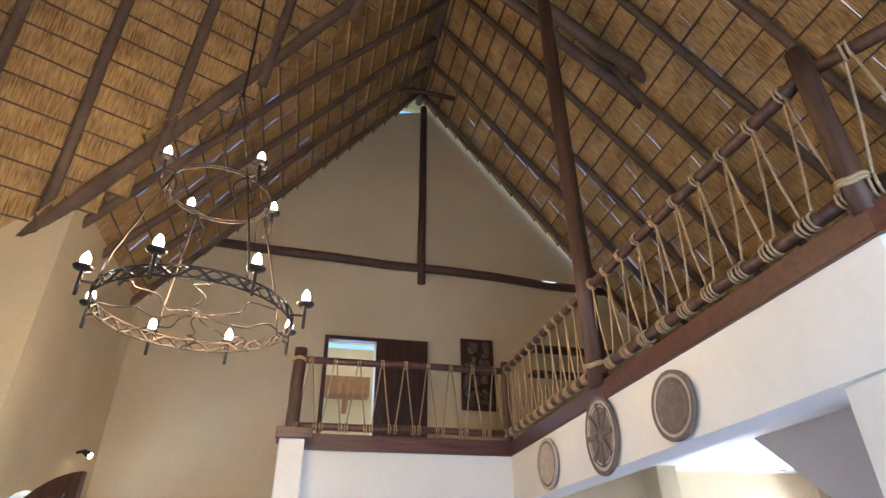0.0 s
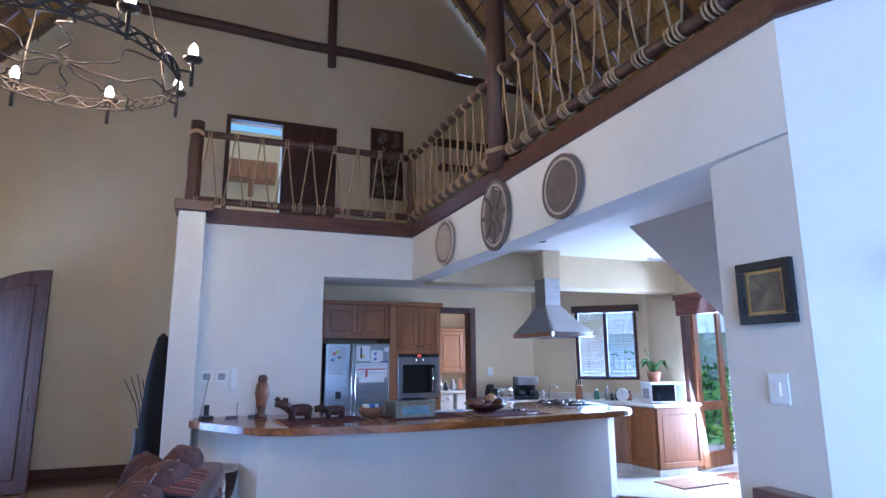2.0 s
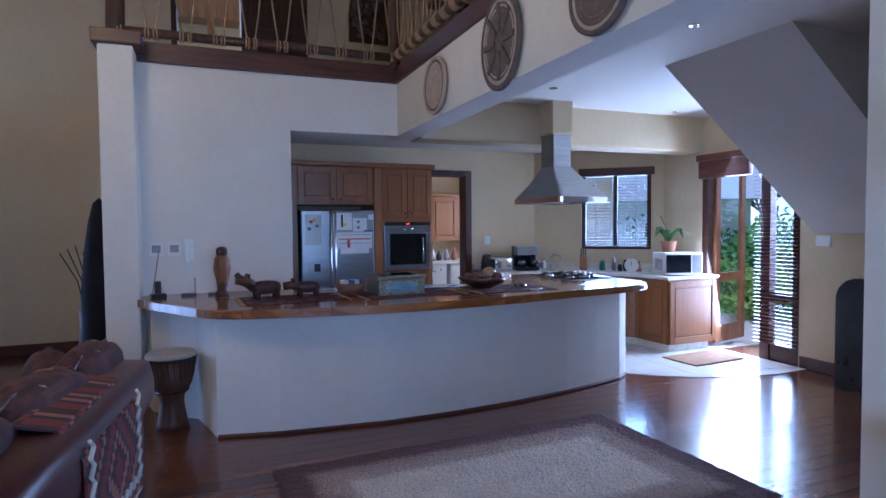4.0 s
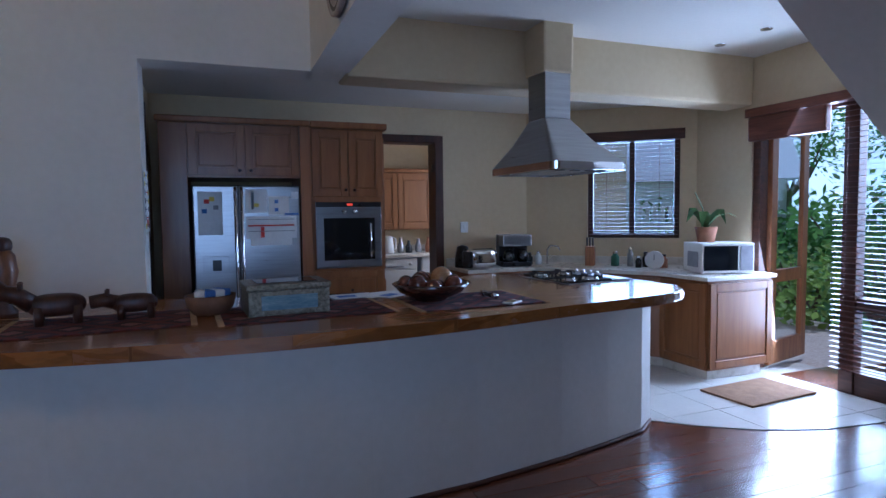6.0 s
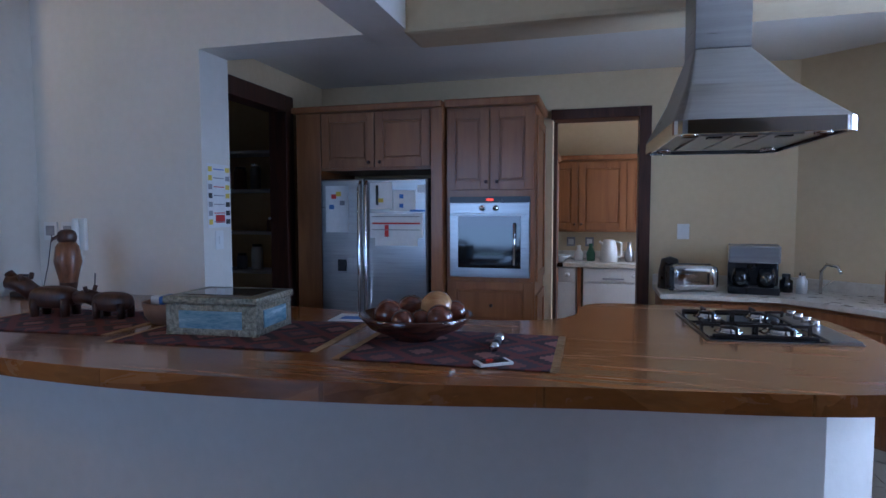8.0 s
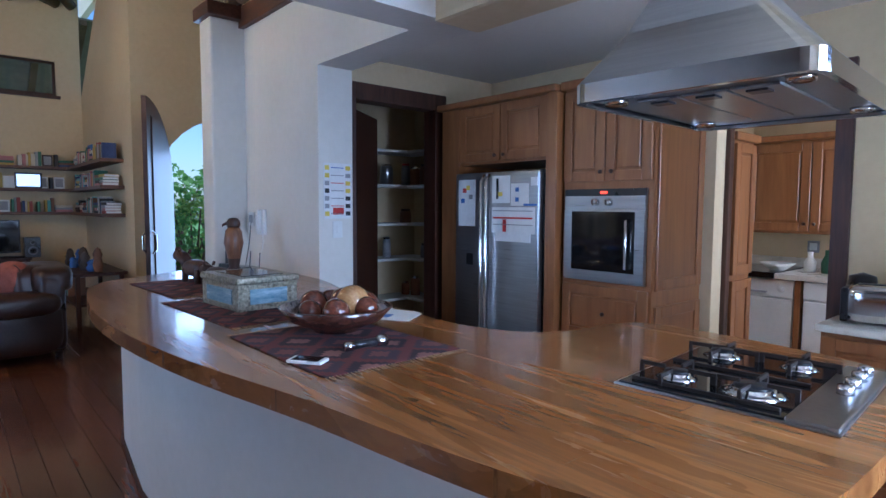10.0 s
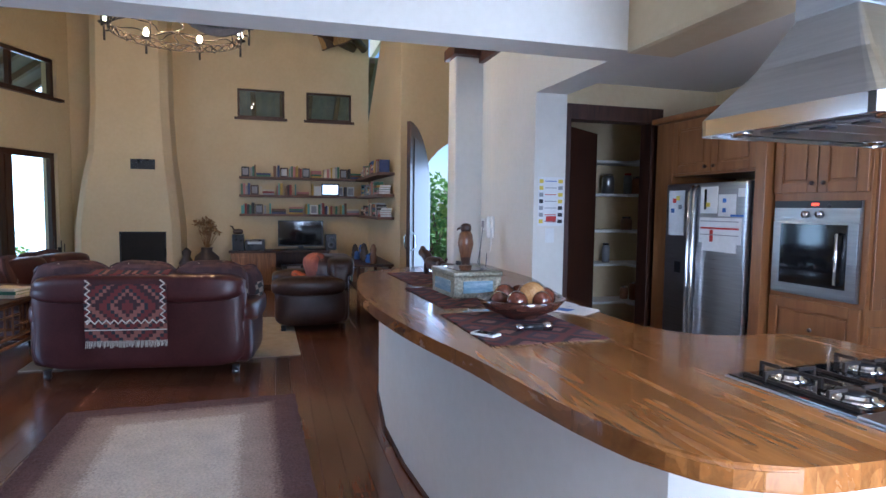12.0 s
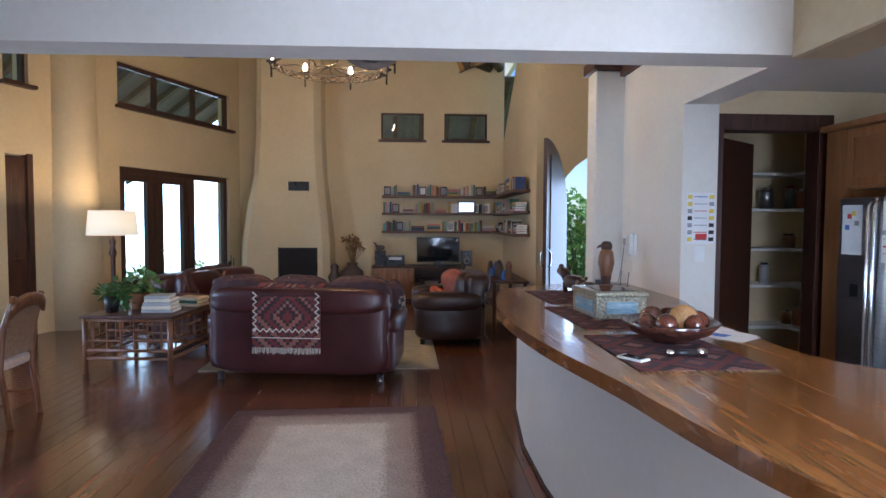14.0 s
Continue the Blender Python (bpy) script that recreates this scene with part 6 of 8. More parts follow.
part("case", box(-0.12, 0.12, -0.2, 0.2, 0, 0.08, 0.004), BLACK, dvd)
part("front", box(0.118, 0.126, -0.1, 0.15, 0.015, 0.065), STEEL, dvd)
lowt = thing("side_table", -3.55, 6.05, 0, 0, "low dark side table crowded with carved ornaments", "table")
part("tabletop", box(-0.75, 0.75, -0.3, 0.3, 0.62, 0.66, 0.006), DARKW, lowt)
for x in (-0.7, 0.66):
    for y in (-0.26, 0.22):
        part("leg", box(x, x + 0.05, y, y + 0.05, 0, 0.62, 0.004), DARKW, lowt)
part("shelf", box(-0.7, 0.7, -0.26, 0.26, 0.25, 0.28), DARKW, lowt)
rnd = random.Random(8)
for i in range(9):
    o = thing("ornament", -4.2 + 0.16 * i, 6.0 + rnd.uniform(-.12, .12), 0.66, rnd.uniform(0, 90), "small carved or clay ornament on the side table", "ornament", "ornaments")
    h, r = rnd.uniform(0.14, 0.34), rnd.uniform(0.04, 0.08)
    part("body", lathe([(r * 0.8, 0.0), (r, h * 0.3), (r * 0.7, h * 0.55), (r * 0.9, h * 0.7), (r * 0.5, h * 0.92), (0.0, h)], 12), rnd.choice([CLAYB, CLAYB, TERRA, BLUEP, BOOKC[6]]), o, smooth=True)
for i in range(7):
    book(-4.15 + 0.07 * i, 5.83, 0.28, 0, 0.055, 0.2, 0.24, BOOKC[i % 10], False, "upright book under the side table", "shelf books")


# ---- windows ----
def frame_bars(parent, w, h, cols, mat, t=0.07, d=0.08, name="frame_bar"):
    """Frame in the x-z plane, x from 0 to w."""
    for c in ((0, t, 0, h), (w - t, w, 0, h), (t, w - t, 0, t), (t, w - t, h - t, h)):
        part(name, box(c[0], c[1], -d / 2, d / 2, c[2], c[3], 0.004, 1), mat, parent)
    for x in cols:
        part("mullion", box(x - t / 2, x + t / 2, -d / 2, d / 2, t, h - t, 0.004, 1), mat, parent)
    g = part("pane", box(t, w - t, -0.004, 0.004, t, h - t), GLASS, parent, "clear window glass")
    g.visible_shadow = False


aw = Vector((-1.55, -0.78, 0))
dw_ = (Vector((-6.35, 0.97, 0)) - aw).normalized()
rzw = math.degrees(math.atan2(dw_.y, dw_.x))


def on_terrace(name, s0, s1, z0, z1, cols, label, t=0.07):
    p = aw + dw_ * s0 + Vector((-dw_.y, dw_.x, 0)) * 0.10
    w = thing(name, p.x, p.y, z0, rzw, label, "window", kind="structure")
    frame_bars(w, s1 - s0, z1 - z0, cols, DARKW, t)
    return w


wd = on_terrace("window_terrace", 2.07, 4.76, 0.02, 2.42, (), "dark wooden terrace doors with tall glass panes", 0.10)
for x0, x1 in ((0.10, 0.15), (0.62, 0.97), (1.46, 1.75)):
    part("stile", box(x0, x1, -0.045, 0.045, 0.10, 2.30, 0.004), DARKW, wd)
for x0, x1 in ((0.15, 0.62), (0.97, 1.46)):
    part("lower_panel", box(x0, x1, -0.035, 0.035, 0.10, 0.56, 0.004), DARKW, wd)
    part("upper_rail", box(x0, x1, -0.035, 0.035, 2.18, 2.30, 0.004), DARKW, wd)
for x in (0.80, 1.60):
    part("meeting_bead", box(x - 0.02, x + 0.02, -0.065, -0.045, 0.10, 2.30, 0.004), DARKW, wd)
    part("door_handle", tube([(x + 0.05, -0.045, 1.02), (x + 0.05, -0.09, 1.02), (x + 0.15, -0.09, 1.02)], 0.009, 6), CHROME, wd)
wh = on_terrace("window_high", 2.06, 4.80, 3.38, 4.07, (0.85, 1.79), "high dark framed window with three panes")
part("sill", box(-0.05, 2.80, -0.20, 0.0, -0.05, 0.0, 0.004), DARKW, wh)
wl = on_terrace("window_high_small", 0.28, 0.62, 3.35, 3.9, (), "small high dark framed window", 0.05)
part("sill", box(-0.05, 0.40, -0.2, 0.0, -0.05, 0.0, 0.004), DARKW, wl)
p = aw + dw_ * 0.26
sd = thing("door_side", p.x - dw_.y * 0.05, p.y + dw_.x * 0.05, 0, rzw, "dark wooden panelled door standing shut", "door", kind="structure")
part("leaf", box(0.02, 0.34, -0.03, 0.03, 0.02, 2.40, 0.004), DARKW, sd)
part("jamb", box(0.30, 0.38, -0.07, 0.05, 0.0, 2.44, 0.004), DARKW, sd)
part("door_handle", tube([(0.08, -0.03, 1.05), (0.08, -0.08, 1.05), (0.18, -0.08, 1.05)], 0.01, 6), CHROME, sd)
for y0, y1, z0, z1 in ((3.92, 4.78, 3.20, 3.74), (5.19, 6.06, 3.20, 3.74)):
    w = thing("window_west", -5.88, y0, z0, 90, "small high dark framed window in the shelf wall", "window", kind="structure")
    frame_bars(w, y1 - y0, z1 - z0, (), DARKW, 0.04)
    part("sill", box(-0.05, y1 - y0 + 0.05, -0.14, 0.02, -0.045, 0.0, 0.004), DARKW, w)
# round plaster pilaster on the terrace wall
p = aw + dw_ * 1.25
tagged(finish(lathe([(0.34, 0.0), (0.36, 1.0), (0.32, 2.5), (0.30, 6.0)], 28, Matrix.Translation((p.x, p.y, 0))), "pilaster", PLASTER, smooth=True), "rounded cream plaster pilaster on the terrace wall", "pilaster", kind="structure")
# veranda roof outside the high windows
VER = noisy("veranda_boards", (0.16, 0.15, 0.13), (0.26, 0.25, 0.22), 5, 0.8, bump=0.3)
ver = new("veranda_roof")
tagged(ver, "grey timber veranda roof with rafters outside the windows", "roof", kind="structure")
m = Matrix.Translation(aw) @ Matrix.Rotation(radians(rzw), 4, 'Z')
part("boards", box(-0.5, 6.5, 0, 4.4, 0, 0.04, 0, 2, m @ Matrix.Translation((0, 0.4, 4.7)) @ Matrix.Rotation(radians(-29), 4, 'X')), VER, ver)
for i in range(12):
    part("rafter", box(-0.3 + 0.6 * i, -0.2 + 0.6 * i, 0, 4.4, -0.12, -0.004, 0, 2, m @ Matrix.Translation((0, 0.4, 4.7)) @ Matrix.Rotation(radians(-29), 4, 'X')), POLEG, ver)
verw = new("veranda_roof_west")
tagged(verw, "grey timber veranda roof with rafters outside the shelf wall", "roof", kind="structure")
mw = Matrix.Translation((-6.3, 2.6, 4.6)) @ Matrix.Rotation(radians(90), 4, 'Z') @ Matrix.Rotation(radians(-30), 4, 'X')
part("boards", box(-0.5, 4.5, 0, 4.0, 0, 0.04, 0, 2, mw), VER, verw)
for i in range(8):
    part("rafter", box(-0.3 + 0.6 * i, -0.2 + 0.6 * i, 0, 4.0, -0.12, -0.004, 0, 2, mw), POLEG, verw)


# ---- arched entrance leaves ----
def arched_leaf(x, y, rz, flip, w=1.02):
    """Hinge at the origin, leaf along +x; tall edge at the free end."""
    d = thing("entrance_door", x, y, 0, rz, "dark panelled leaf of the arched entrance, standing open", "door", "entrance leaves")
    def outline(inset):
        pts = [(inset, inset + 0.02), (w - inset, inset + 0.02)]
        for i in range(13):
            a = math.pi / 2 * i / 12
            pts.append((w - inset - (w - 2 * inset) * math.sin(a), 1.72 - inset + (0.96 - inset * 0.3) * math.cos(a)))
        return pts
    bm = bmesh.new()
    o = outline(0.0)
    for s in (0,):
        lo = [bm.verts.new((px, -0.025, pz)) for px, pz in o]
        hi = [bm.verts.new((px, 0.025, pz)) for px, pz in o]
        bm.faces.new(lo)
        bm.faces.new(hi[::-1])
        for i in range(len(o)):
            bm.faces.new((lo[i], hi[i], hi[(i + 1) % len(o)], lo[(i + 1) % len(o)]))
    bmesh.ops.recalc_face_normals(bm, faces=bm.faces[:])
    part("leaf", bm, DARKW, d)
    for sgn in (-1, 1):
        bm = bmesh.new()
        o2 = outline(0.14)
        lo = [bm.verts.new((px, sgn * 0.024, pz)) for px, pz in o2]
        hi = [bm.verts.new((px * 0.96 + 0.02, sgn * 0.038, pz * 0.98 + 0.02)) for px, pz in o2]
        bm.faces.new(hi)
        for i in range(len(o2)):
            bm.faces.new((lo[i], hi[i], hi[(i + 1) % len(o2)], lo[(i + 1) % len(o2)]))
        bmesh.ops.recalc_face_normals(bm, faces=bm.faces[:])
        part("panel", bm, DARKW, d)
        part("door_handle", tube([(w - 0.07, sgn * 0.03, 0.95), (w - 0.07, sgn * 0.07, 1.0), (w - 0.07, sgn * 0.07, 1.15), (w - 0.07, sgn * 0.03, 1.2)], 0.01, 6), CHROME, d)
    return d


arched_leaf(-2.57, 6.83, -30, False)
arched_leaf(-2.60, 8.73, -6, True, 1.1)
spl = thing("wall_spotlight", -2.585, 8.66, 3.26, 0, "small black wall spotlight above the entrance", "spotlight")
part("bracket", tube([(0, 0, 0), (0.08, 0, 0.02)], 0.02, 8), IRON, spl)
part("head", lathe([(0.03, 0.0), (0.045, 0.10)], 12, Matrix.Translation((0.08, 0.0, 0.02)) @ Matrix.Rotation(radians(120), 4, 'Y')), IRON, spl)
part("bulb", lathe([(0.0, 0.0), (0.038, 0.0), (0.03, 0.02), (0.0, 0.03)], 12, Matrix.Translation((0.165, 0.0, -0.03)) @ Matrix.Rotation(radians(120), 4, 'Y')), BULB, spl)

# ---- things on and by the bar ----
HZ = 0.97
m, n_, l_, b_ = mat_new("placemat_weave", (0.12, 0.03, 0.03), 0.95)
tc = n_.new("ShaderNodeTexCoord")
bk = n_.new("ShaderNodeTexBrick")
bk.inputs["Scale"].default_value = 16
bk.inputs["Mortar Size"].default_value = 0.03
bk.inputs["Color1"].default_value = (0.13, 0.035, 0.030, 1)
bk.inputs["Color2"].default_value = (0.05, 0.020, 0.022, 1)
bk.inputs["Mortar"].default_value = (0.22, 0.11, 0.075, 1)
l_.new(tc.outputs["Object"], bk.inputs[0])
sep = n_.new("ShaderNodeSeparateXYZ")
l_.new(tc.outputs["Object"], sep.inputs[0])
steps = lambda s, q: mth('MULTIPLY', mth('FLOOR', mth('DIVIDE', s, q, n_, l_), None, n_, l_), q, n_, l_)
fold = lambda s: mth('ABSOLUTE', mth('SUBTRACT', mth('FRACT', mth('MULTIPLY', steps(s, 0.018), 4.2, n_, l_), None, n_, l_), 0.5, n_, l_), None, n_, l_)
dia = mth('ADD', fold(sep.outputs[0]), fold(sep.outputs[1]), n_, l_)
rp = n_.new("ShaderNodeValToRGB")
rp.color_ramp.interpolation = 'CONSTANT'
el = rp.color_ramp.elements
el[0].position, el[0].color = 0, (0.22, 0.10, 0.08, 1)
el[1].position, el[1].color = 0.22, (0.03, 0.016, 0.02, 1)
for p_, c_ in ((0.40, (0.12, 0.028, 0.026, 1)), (0.62, (0.05, 0.03, 0.04, 1)), (0.8, (0.16, 0.06, 0.05, 1))):
    el.new(p_).color = c_
l_.new(dia, rp.inputs[0])
l_.new(rp.outputs[0], b_.inputs["Base Color"])
MATM = m
for k, (x, y, w, d, rz) in enumerate(((3.40, 5.74, 0.74, 0.56, 1), (2.44, 5.78, 0.86, 0.56, 3), (1.46, 5.82, 0.80, 0.54, 3))):
    pm = thing("kelim_runner", x, y, HZ, rz, "dark red fringed kelim mat on the timber bar top", "mat", "kelim mats")
    part("cloth", box(-w / 2, w / 2, -d / 2, d / 2, 0.001, 0.006, 0.002, 1), MATM, pm)
    bm = bmesh.new()
    for i in range(44):
        yy = -d / 2 + d * i / 43
        for s in (-1, 1):
            add_tube(bm, [(s * w / 2, yy, 0.004), (s * (w / 2 + 0.03), yy + random.uniform(-.006, .006), 0.003)], 0.002, 4)
    part("fringe", bm, ROPE, pm)

bx = thing("brass_box", 2.34, 5.82, HZ + 0.006, 4, "ornate brass bound casket with painted landscape panels", "box")
BRASS = noisy("embossed_brass", (0.10, 0.09, 0.06), (0.50, 0.46, 0.34), 60, 0.35, metal=0.9, bump=0.8, fine=150, dist=0.01)
PAINT = noisy("landscape_panel", (0.10, 0.22, 0.30), (0.40, 0.52, 0.58), 5, 0.25, bump=0.0, stretch=(1, 1, 6))
part("body", box(-0.21, 0.21, -0.16, 0.16, 0.0, 0.13, 0.004), BRASS, bx)
part("lid", box(-0.22, 0.22, -0.17, 0.17, 0.13, 0.165, 0.012), BRASS, bx, "embossed brass lid")
part("lid_glass", box(-0.16, 0.16, -0.11, 0.11, 0.163, 0.168, 0.002), OVENGLASS, bx)
part("panel", box(-0.145, 0.145, -0.164, -0.158, 0.03, 0.105), PAINT, bx, "painted blue landscape panel")
part("panel", box(0.207, 0.214, -0.10, 0.10, 0.03, 0.105), PAINT, bx, "painted blue landscape panel")
for x in (-0.2, 0.2):
    for y in (-0.15, 0.15):
        part("foot", lathe([(0.02, 0.0), (0.014, 0.01)], 8, Matrix.Translation((x, y, -0.006))), BRASS, bx)

bowl = thing("wooden_bowl", 3.20, 5.84, HZ + 0.006, 0, "dark turned wooden bowl filled with polished wooden balls", "bowl")
part("body", lathe([(0.09, 0.0), (0.10, 0.012), (0.19, 0.05), (0.235, 0.10), (0.225, 0.105), (0.18, 0.06), (0.09, 0.025), (0.0, 0.02)], 36), wood("bowl_wood", (0.035, 0.012, 0.009), (0.10, 0.035, 0.02), 'x', 3, 0.15, coat=0.7), bowl, smooth=True)
BALL = wood("ball_wood", (0.07, 0.018, 0.011), (0.20, 0.06, 0.03), 'x', 5, 0.15, coat=0.8)
BALLY = wood("pale_ball_wood", (0.32, 0.15, 0.05), (0.52, 0.31, 0.13), 'x', 5, 0.15, coat=0.8)
for i, (x, y, z, r, mm) in enumerate(((-0.10, -0.05, 0.10, 0.062, 0), (-0.02, -0.11, 0.085, 0.05, 0), (-0.04, 0.06, 0.11, 0.06, 0), (0.08, 0.03, 0.125, 0.07, 1), (0.12, -0.07, 0.10, 0.055, 0), (-0.14, 0.05, 0.10, 0.05, 0), (0.03, -0.03, 0.075, 0.05, 0), (0.15, 0.05, 0.105, 0.05, 0), (0.02, 0.13, 0.10, 0.055, 0))):
    part("ball", lathe([(0.0, -r), *[(r * math.cos(a), r * math.sin(a)) for a in [(-80 + 16 * q) * math.pi / 180 for q in range(11)]], (0.0, r)], 18, Matrix.Translation((x, y, z))), BALLY if mm else BALL, bowl, "pale polished wooden ball" if mm else "", True)
ph = thing("mobile_phone", 3.58, 5.51, HZ + 0.006, 35, "white mobile phone lying on the kelim mat", "phone")
part("case", box(-0.062, 0.062, -0.033, 0.033, 0, 0.011, 0.004), WHITEP, ph)
part("screen", box(-0.048, 0.048, -0.028, 0.028, 0.010, 0.0118), OVENGLASS, ph)
to = thing("torch", 3.55, 5.76, HZ + 0.026, 92, "black and silver torch lying on the kelim mat", "torch")
my = Matrix.Rotation(radians(90), 4, 'Y')
part("barrel", lathe([(0.0, -0.075), (0.015, -0.075), (0.015, 0.04)], 14, my), BLACK, to, smooth=True)
part("head", lathe([(0.016, 0.04), (0.022, 0.06), (0.022, 0.085), (0.0, 0.083)], 14, my), CHROME, to, smooth=True)
part("tail_cap", lathe([(0.0, -0.092), (0.017, -0.09), (0.017, -0.06)], 14, my), CHROME, to, smooth=True)
for k, (x, y, rz) in enumerate(((2.98, 6.24, 20), (3.06, 6.20, 34), (2.80, 6.22, 5))):
    pp = thing("letter", x, y, HZ + 0.002 * k, rz, "printed paper lying on the bar top", "paper", "papers")
    part("sheet", box(-0.14, 0.14, -0.10, 0.10, 0, 0.0018), PAPER, pp)
    part("print_block", box(-0.10, 0.02, -0.05, 0.03, 0.0018, 0.0024), BLUEP, pp)
bk_ = thing("basket", 1.96, 5.90, HZ + 0.006, 0, "round woven basket holding blue and white packets", "basket")
part("bowl", lathe([(0.09, 0.0), (0.12, 0.04), (0.13, 0.10), (0.12, 0.10), (0.08, 0.01), (0.0, 0.01)], 20), BOOKC[6], bk_, smooth=True)
for i in range(4):
    part("packet", box(-0.08 + 0.04 * i, -0.02 + 0.04 * i, -0.05, 0.06, 0.08 + 0.008 * (i % 2), 0.125, 0.006, 1, Matrix.Rotation(radians(14 * i), 4, 'Z')), BLUEP if i % 2 else WHITEP, bk_)


def hippo(x, y, rz, s, rear, label):
    h = thing("animal_carving", x, y, HZ + 0.006, rz, label, "carving", "animal carvings")
    WD = DARKW
    bm = rounded(-0.13 * s, 0.12 * s, -0.06 * s, 0.06 * s, 0.035 * s, 0.15 * s, 6, 0.75)
    for dx, dy in ((-0.08, -0.04), (-0.08, 0.04), (0.08, -0.04), (0.08, 0.04)):
        add_tube(bm, [(dx * s, dy * s, 0.0), (dx * s, dy * s, 0.09 * s)], 0.022 * s, 8)
    up = 0.06 if rear else 0.0
    add_tube(bm, [(-0.10 * s, 0, 0.10 * s), (-0.17 * s, 0, (0.12 + up * 0.6) * s), (-0.24 * s, 0, (0.11 + up) * s)], 0.045 * s, 10, True, 0.04 * s)
    if rear:
        add_tube(bm, [(-0.17 * s, 0, 0.13 * s), (-0.24 * s, 0, 0.215 * s)], 0.03 * s, 8, True, 0.022 * s)
    for dy in (-0.03, 0.03):
        add_tube(bm, [(-0.15 * s, dy * s, (0.15 + up * 0.5) * s), (-0.15 * s, dy * 1.4 * s, (0.18 + up * 0.5) * s)], 0.012 * s, 6)
    return part("body", bm, WD, h, smooth=True)


hippo(1.26, 5.90, 12, 1.0, True, "dark polished carved hippo with an open mouth")
hippo(1.60, 5.92, 5, 0.85, False, "dark polished carved rhino on the kelim mat")
eg = thing("eagle_carving", 0.93, 6.28, HZ, -20, "tall two-tone carved wooden eagle on the bar", "carving")
part("body", lathe([(0.055, 0.0), (0.06, 0.03), (0.035, 0.06), (0.05, 0.14), (0.072, 0.24), (0.06, 0.33), (0.04, 0.36)], 16), CANE, eg, smooth=True)
bm = rounded(-0.045, 0.045, -0.05, 0.05, 0.34, 0.43, 5, 0.8)
add_tube(bm, [(0, -0.04, 0.39), (0, -0.075, 0.375), (0, -0.08, 0.36)], 0.014, 7, True, 0.003)
part("head", bm, DARKW, eg, smooth=True)
part("tail_base", lathe([(0.058, 0.0), (0.062, 0.03), (0.037, 0.06), (0.048, 0.12), (0.03, 0.125)], 16), DARKW, eg, smooth=True)

# wall units behind the bar end
for x in (0.40, 0.545):
    u = thing("wall_socket", x, 6.648, 1.375, 0, "white wall socket with a plugged-in charger", "socket", "wall sockets")
    part("plate", box(-0.055, 0.055, -0.012, -0.001, -0.06, 0.06, 0.003), WHITEP, u)
    part("insert", box(-0.035, 0.035, -0.016, -0.011, -0.03, 0.035, 0.003), GREY, u)
u = thing("intercom", 0.66, 6.648, 1.35, 0, "white intercom handset hanging on the wall", "intercom")
part("base", box(-0.04, 0.04, -0.03, -0.001, -0.10, 0.11, 0.008), WHITEP, u)
part("handset", rounded(-0.032, 0.0, -0.065, -0.028, -0.10, 0.11, 5, 0.4), WHITEP, u, smooth=True)
part("cord", tube([(0.0, -0.02, -0.1), (0.01, -0.03, -0.2), (-0.005, -0.03, -0.24), (0.02, -0.02, -0.14)], 0.004, 5), WHITEP, u)
part("charger_cord", tube([(-0.24, -0.02, 0.0), (-0.27, -0.03, -0.2), (-0.30, -0.05, -0.37)], 0.003, 5), BLACK, u)
cph = thing("cordless_phone", 0.42, 6.42, HZ, 15, "black cordless phone in its cradle on the bar", "phone")
part("cradle", box(-0.06, 0.06, -0.05, 0.05, 0, 0.035, 0.008), BLACK, cph)
part("handset", box(-0.025, 0.025, -0.01, 0.02, 0.03, 0.14, 0.008), BLACK, cph)
for x, w in ((0.66, 0.12), (0.86, 0.09)):
    d = thing("router", x, 6.45, HZ, 0, "flat black electronic box on the bar", "electronics", "bar electronics")
    part("case", box(-w / 2, w / 2, -0.05, 0.05, 0, 0.022, 0.005), BLACK, d)
    part("aerial", tube([(w / 2 - 0.01, 0.04, 0.02), (w / 2 - 0.01, 0.05, 0.15)], 0.004, 5), BLACK, d)

drum = thing("djembe_drum", 0.535, 5.90, 0, 0, "carved wooden djembe drum with a pale skin", "drum")
part("shell", lathe([(0.125, 0.0), (0.11, 0.06), (0.085, 0.20), (0.09, 0.26), (0.15, 0.36), (0.178, 0.56)], 24), wood("drum_wood", (0.04, 0.018, 0.01), (0.12, 0.055, 0.03), 'z', 2, 0.45), drum, smooth=True)
part("skin", lathe([(0.182, 0.55), (0.185, 0.585), (0.175, 0.60), (0.0, 0.602)], 24), noisy("drum_skin", (0.34, 0.30, 0.24), (0.48, 0.43, 0.36), 6, 0.7, bump=0.1), drum, "pale stretched skin", True)
for z, r in ((0.56, 0.184), (0.30, 0.115)):
    part("hoop", tube([(r * math.cos(a), r * math.sin(a), z) for a in [2 * math.pi * i / 24 for i in range(25)]], 0.010, 6), BLACK, drum)
bm = bmesh.new()
for i in range(26):
    a = 2 * math.pi * i / 26
    add_tube(bm, [(0.183 * math.cos(a), 0.183 * math.sin(a), 0.56), (0.160 * math.cos(a + .08), 0.160 * math.sin(a + .08), 0.42), (0.117 * math.cos(a), 0.117 * math.sin(a), 0.30)], 0.004, 4)
part("lacing", bm, BLACK, drum)

scu = thing("tall_sculpture", -0.04, 6.72, 0, 0, "tall black carved sculpture beside the white column", "sculpture")
part("body", lathe([(0.16, 0.0), (0.18, 0.3), (0.15, 0.7), (0.16, 1.0), (0.13, 1.35), (0.09, 1.62), (0.05, 1.78), (0.0, 1.83)], 18), noisy("ebony", (0.006, 0.005, 0.006), (0.016, 0.014, 0.014), 6, 0.8, bump=0.3, spec=0.15), scu, smooth=True)
tw = thing("twig_vase", -0.22, 7.05, 0, 0, "slim dark vase with bare twigs", "vase")
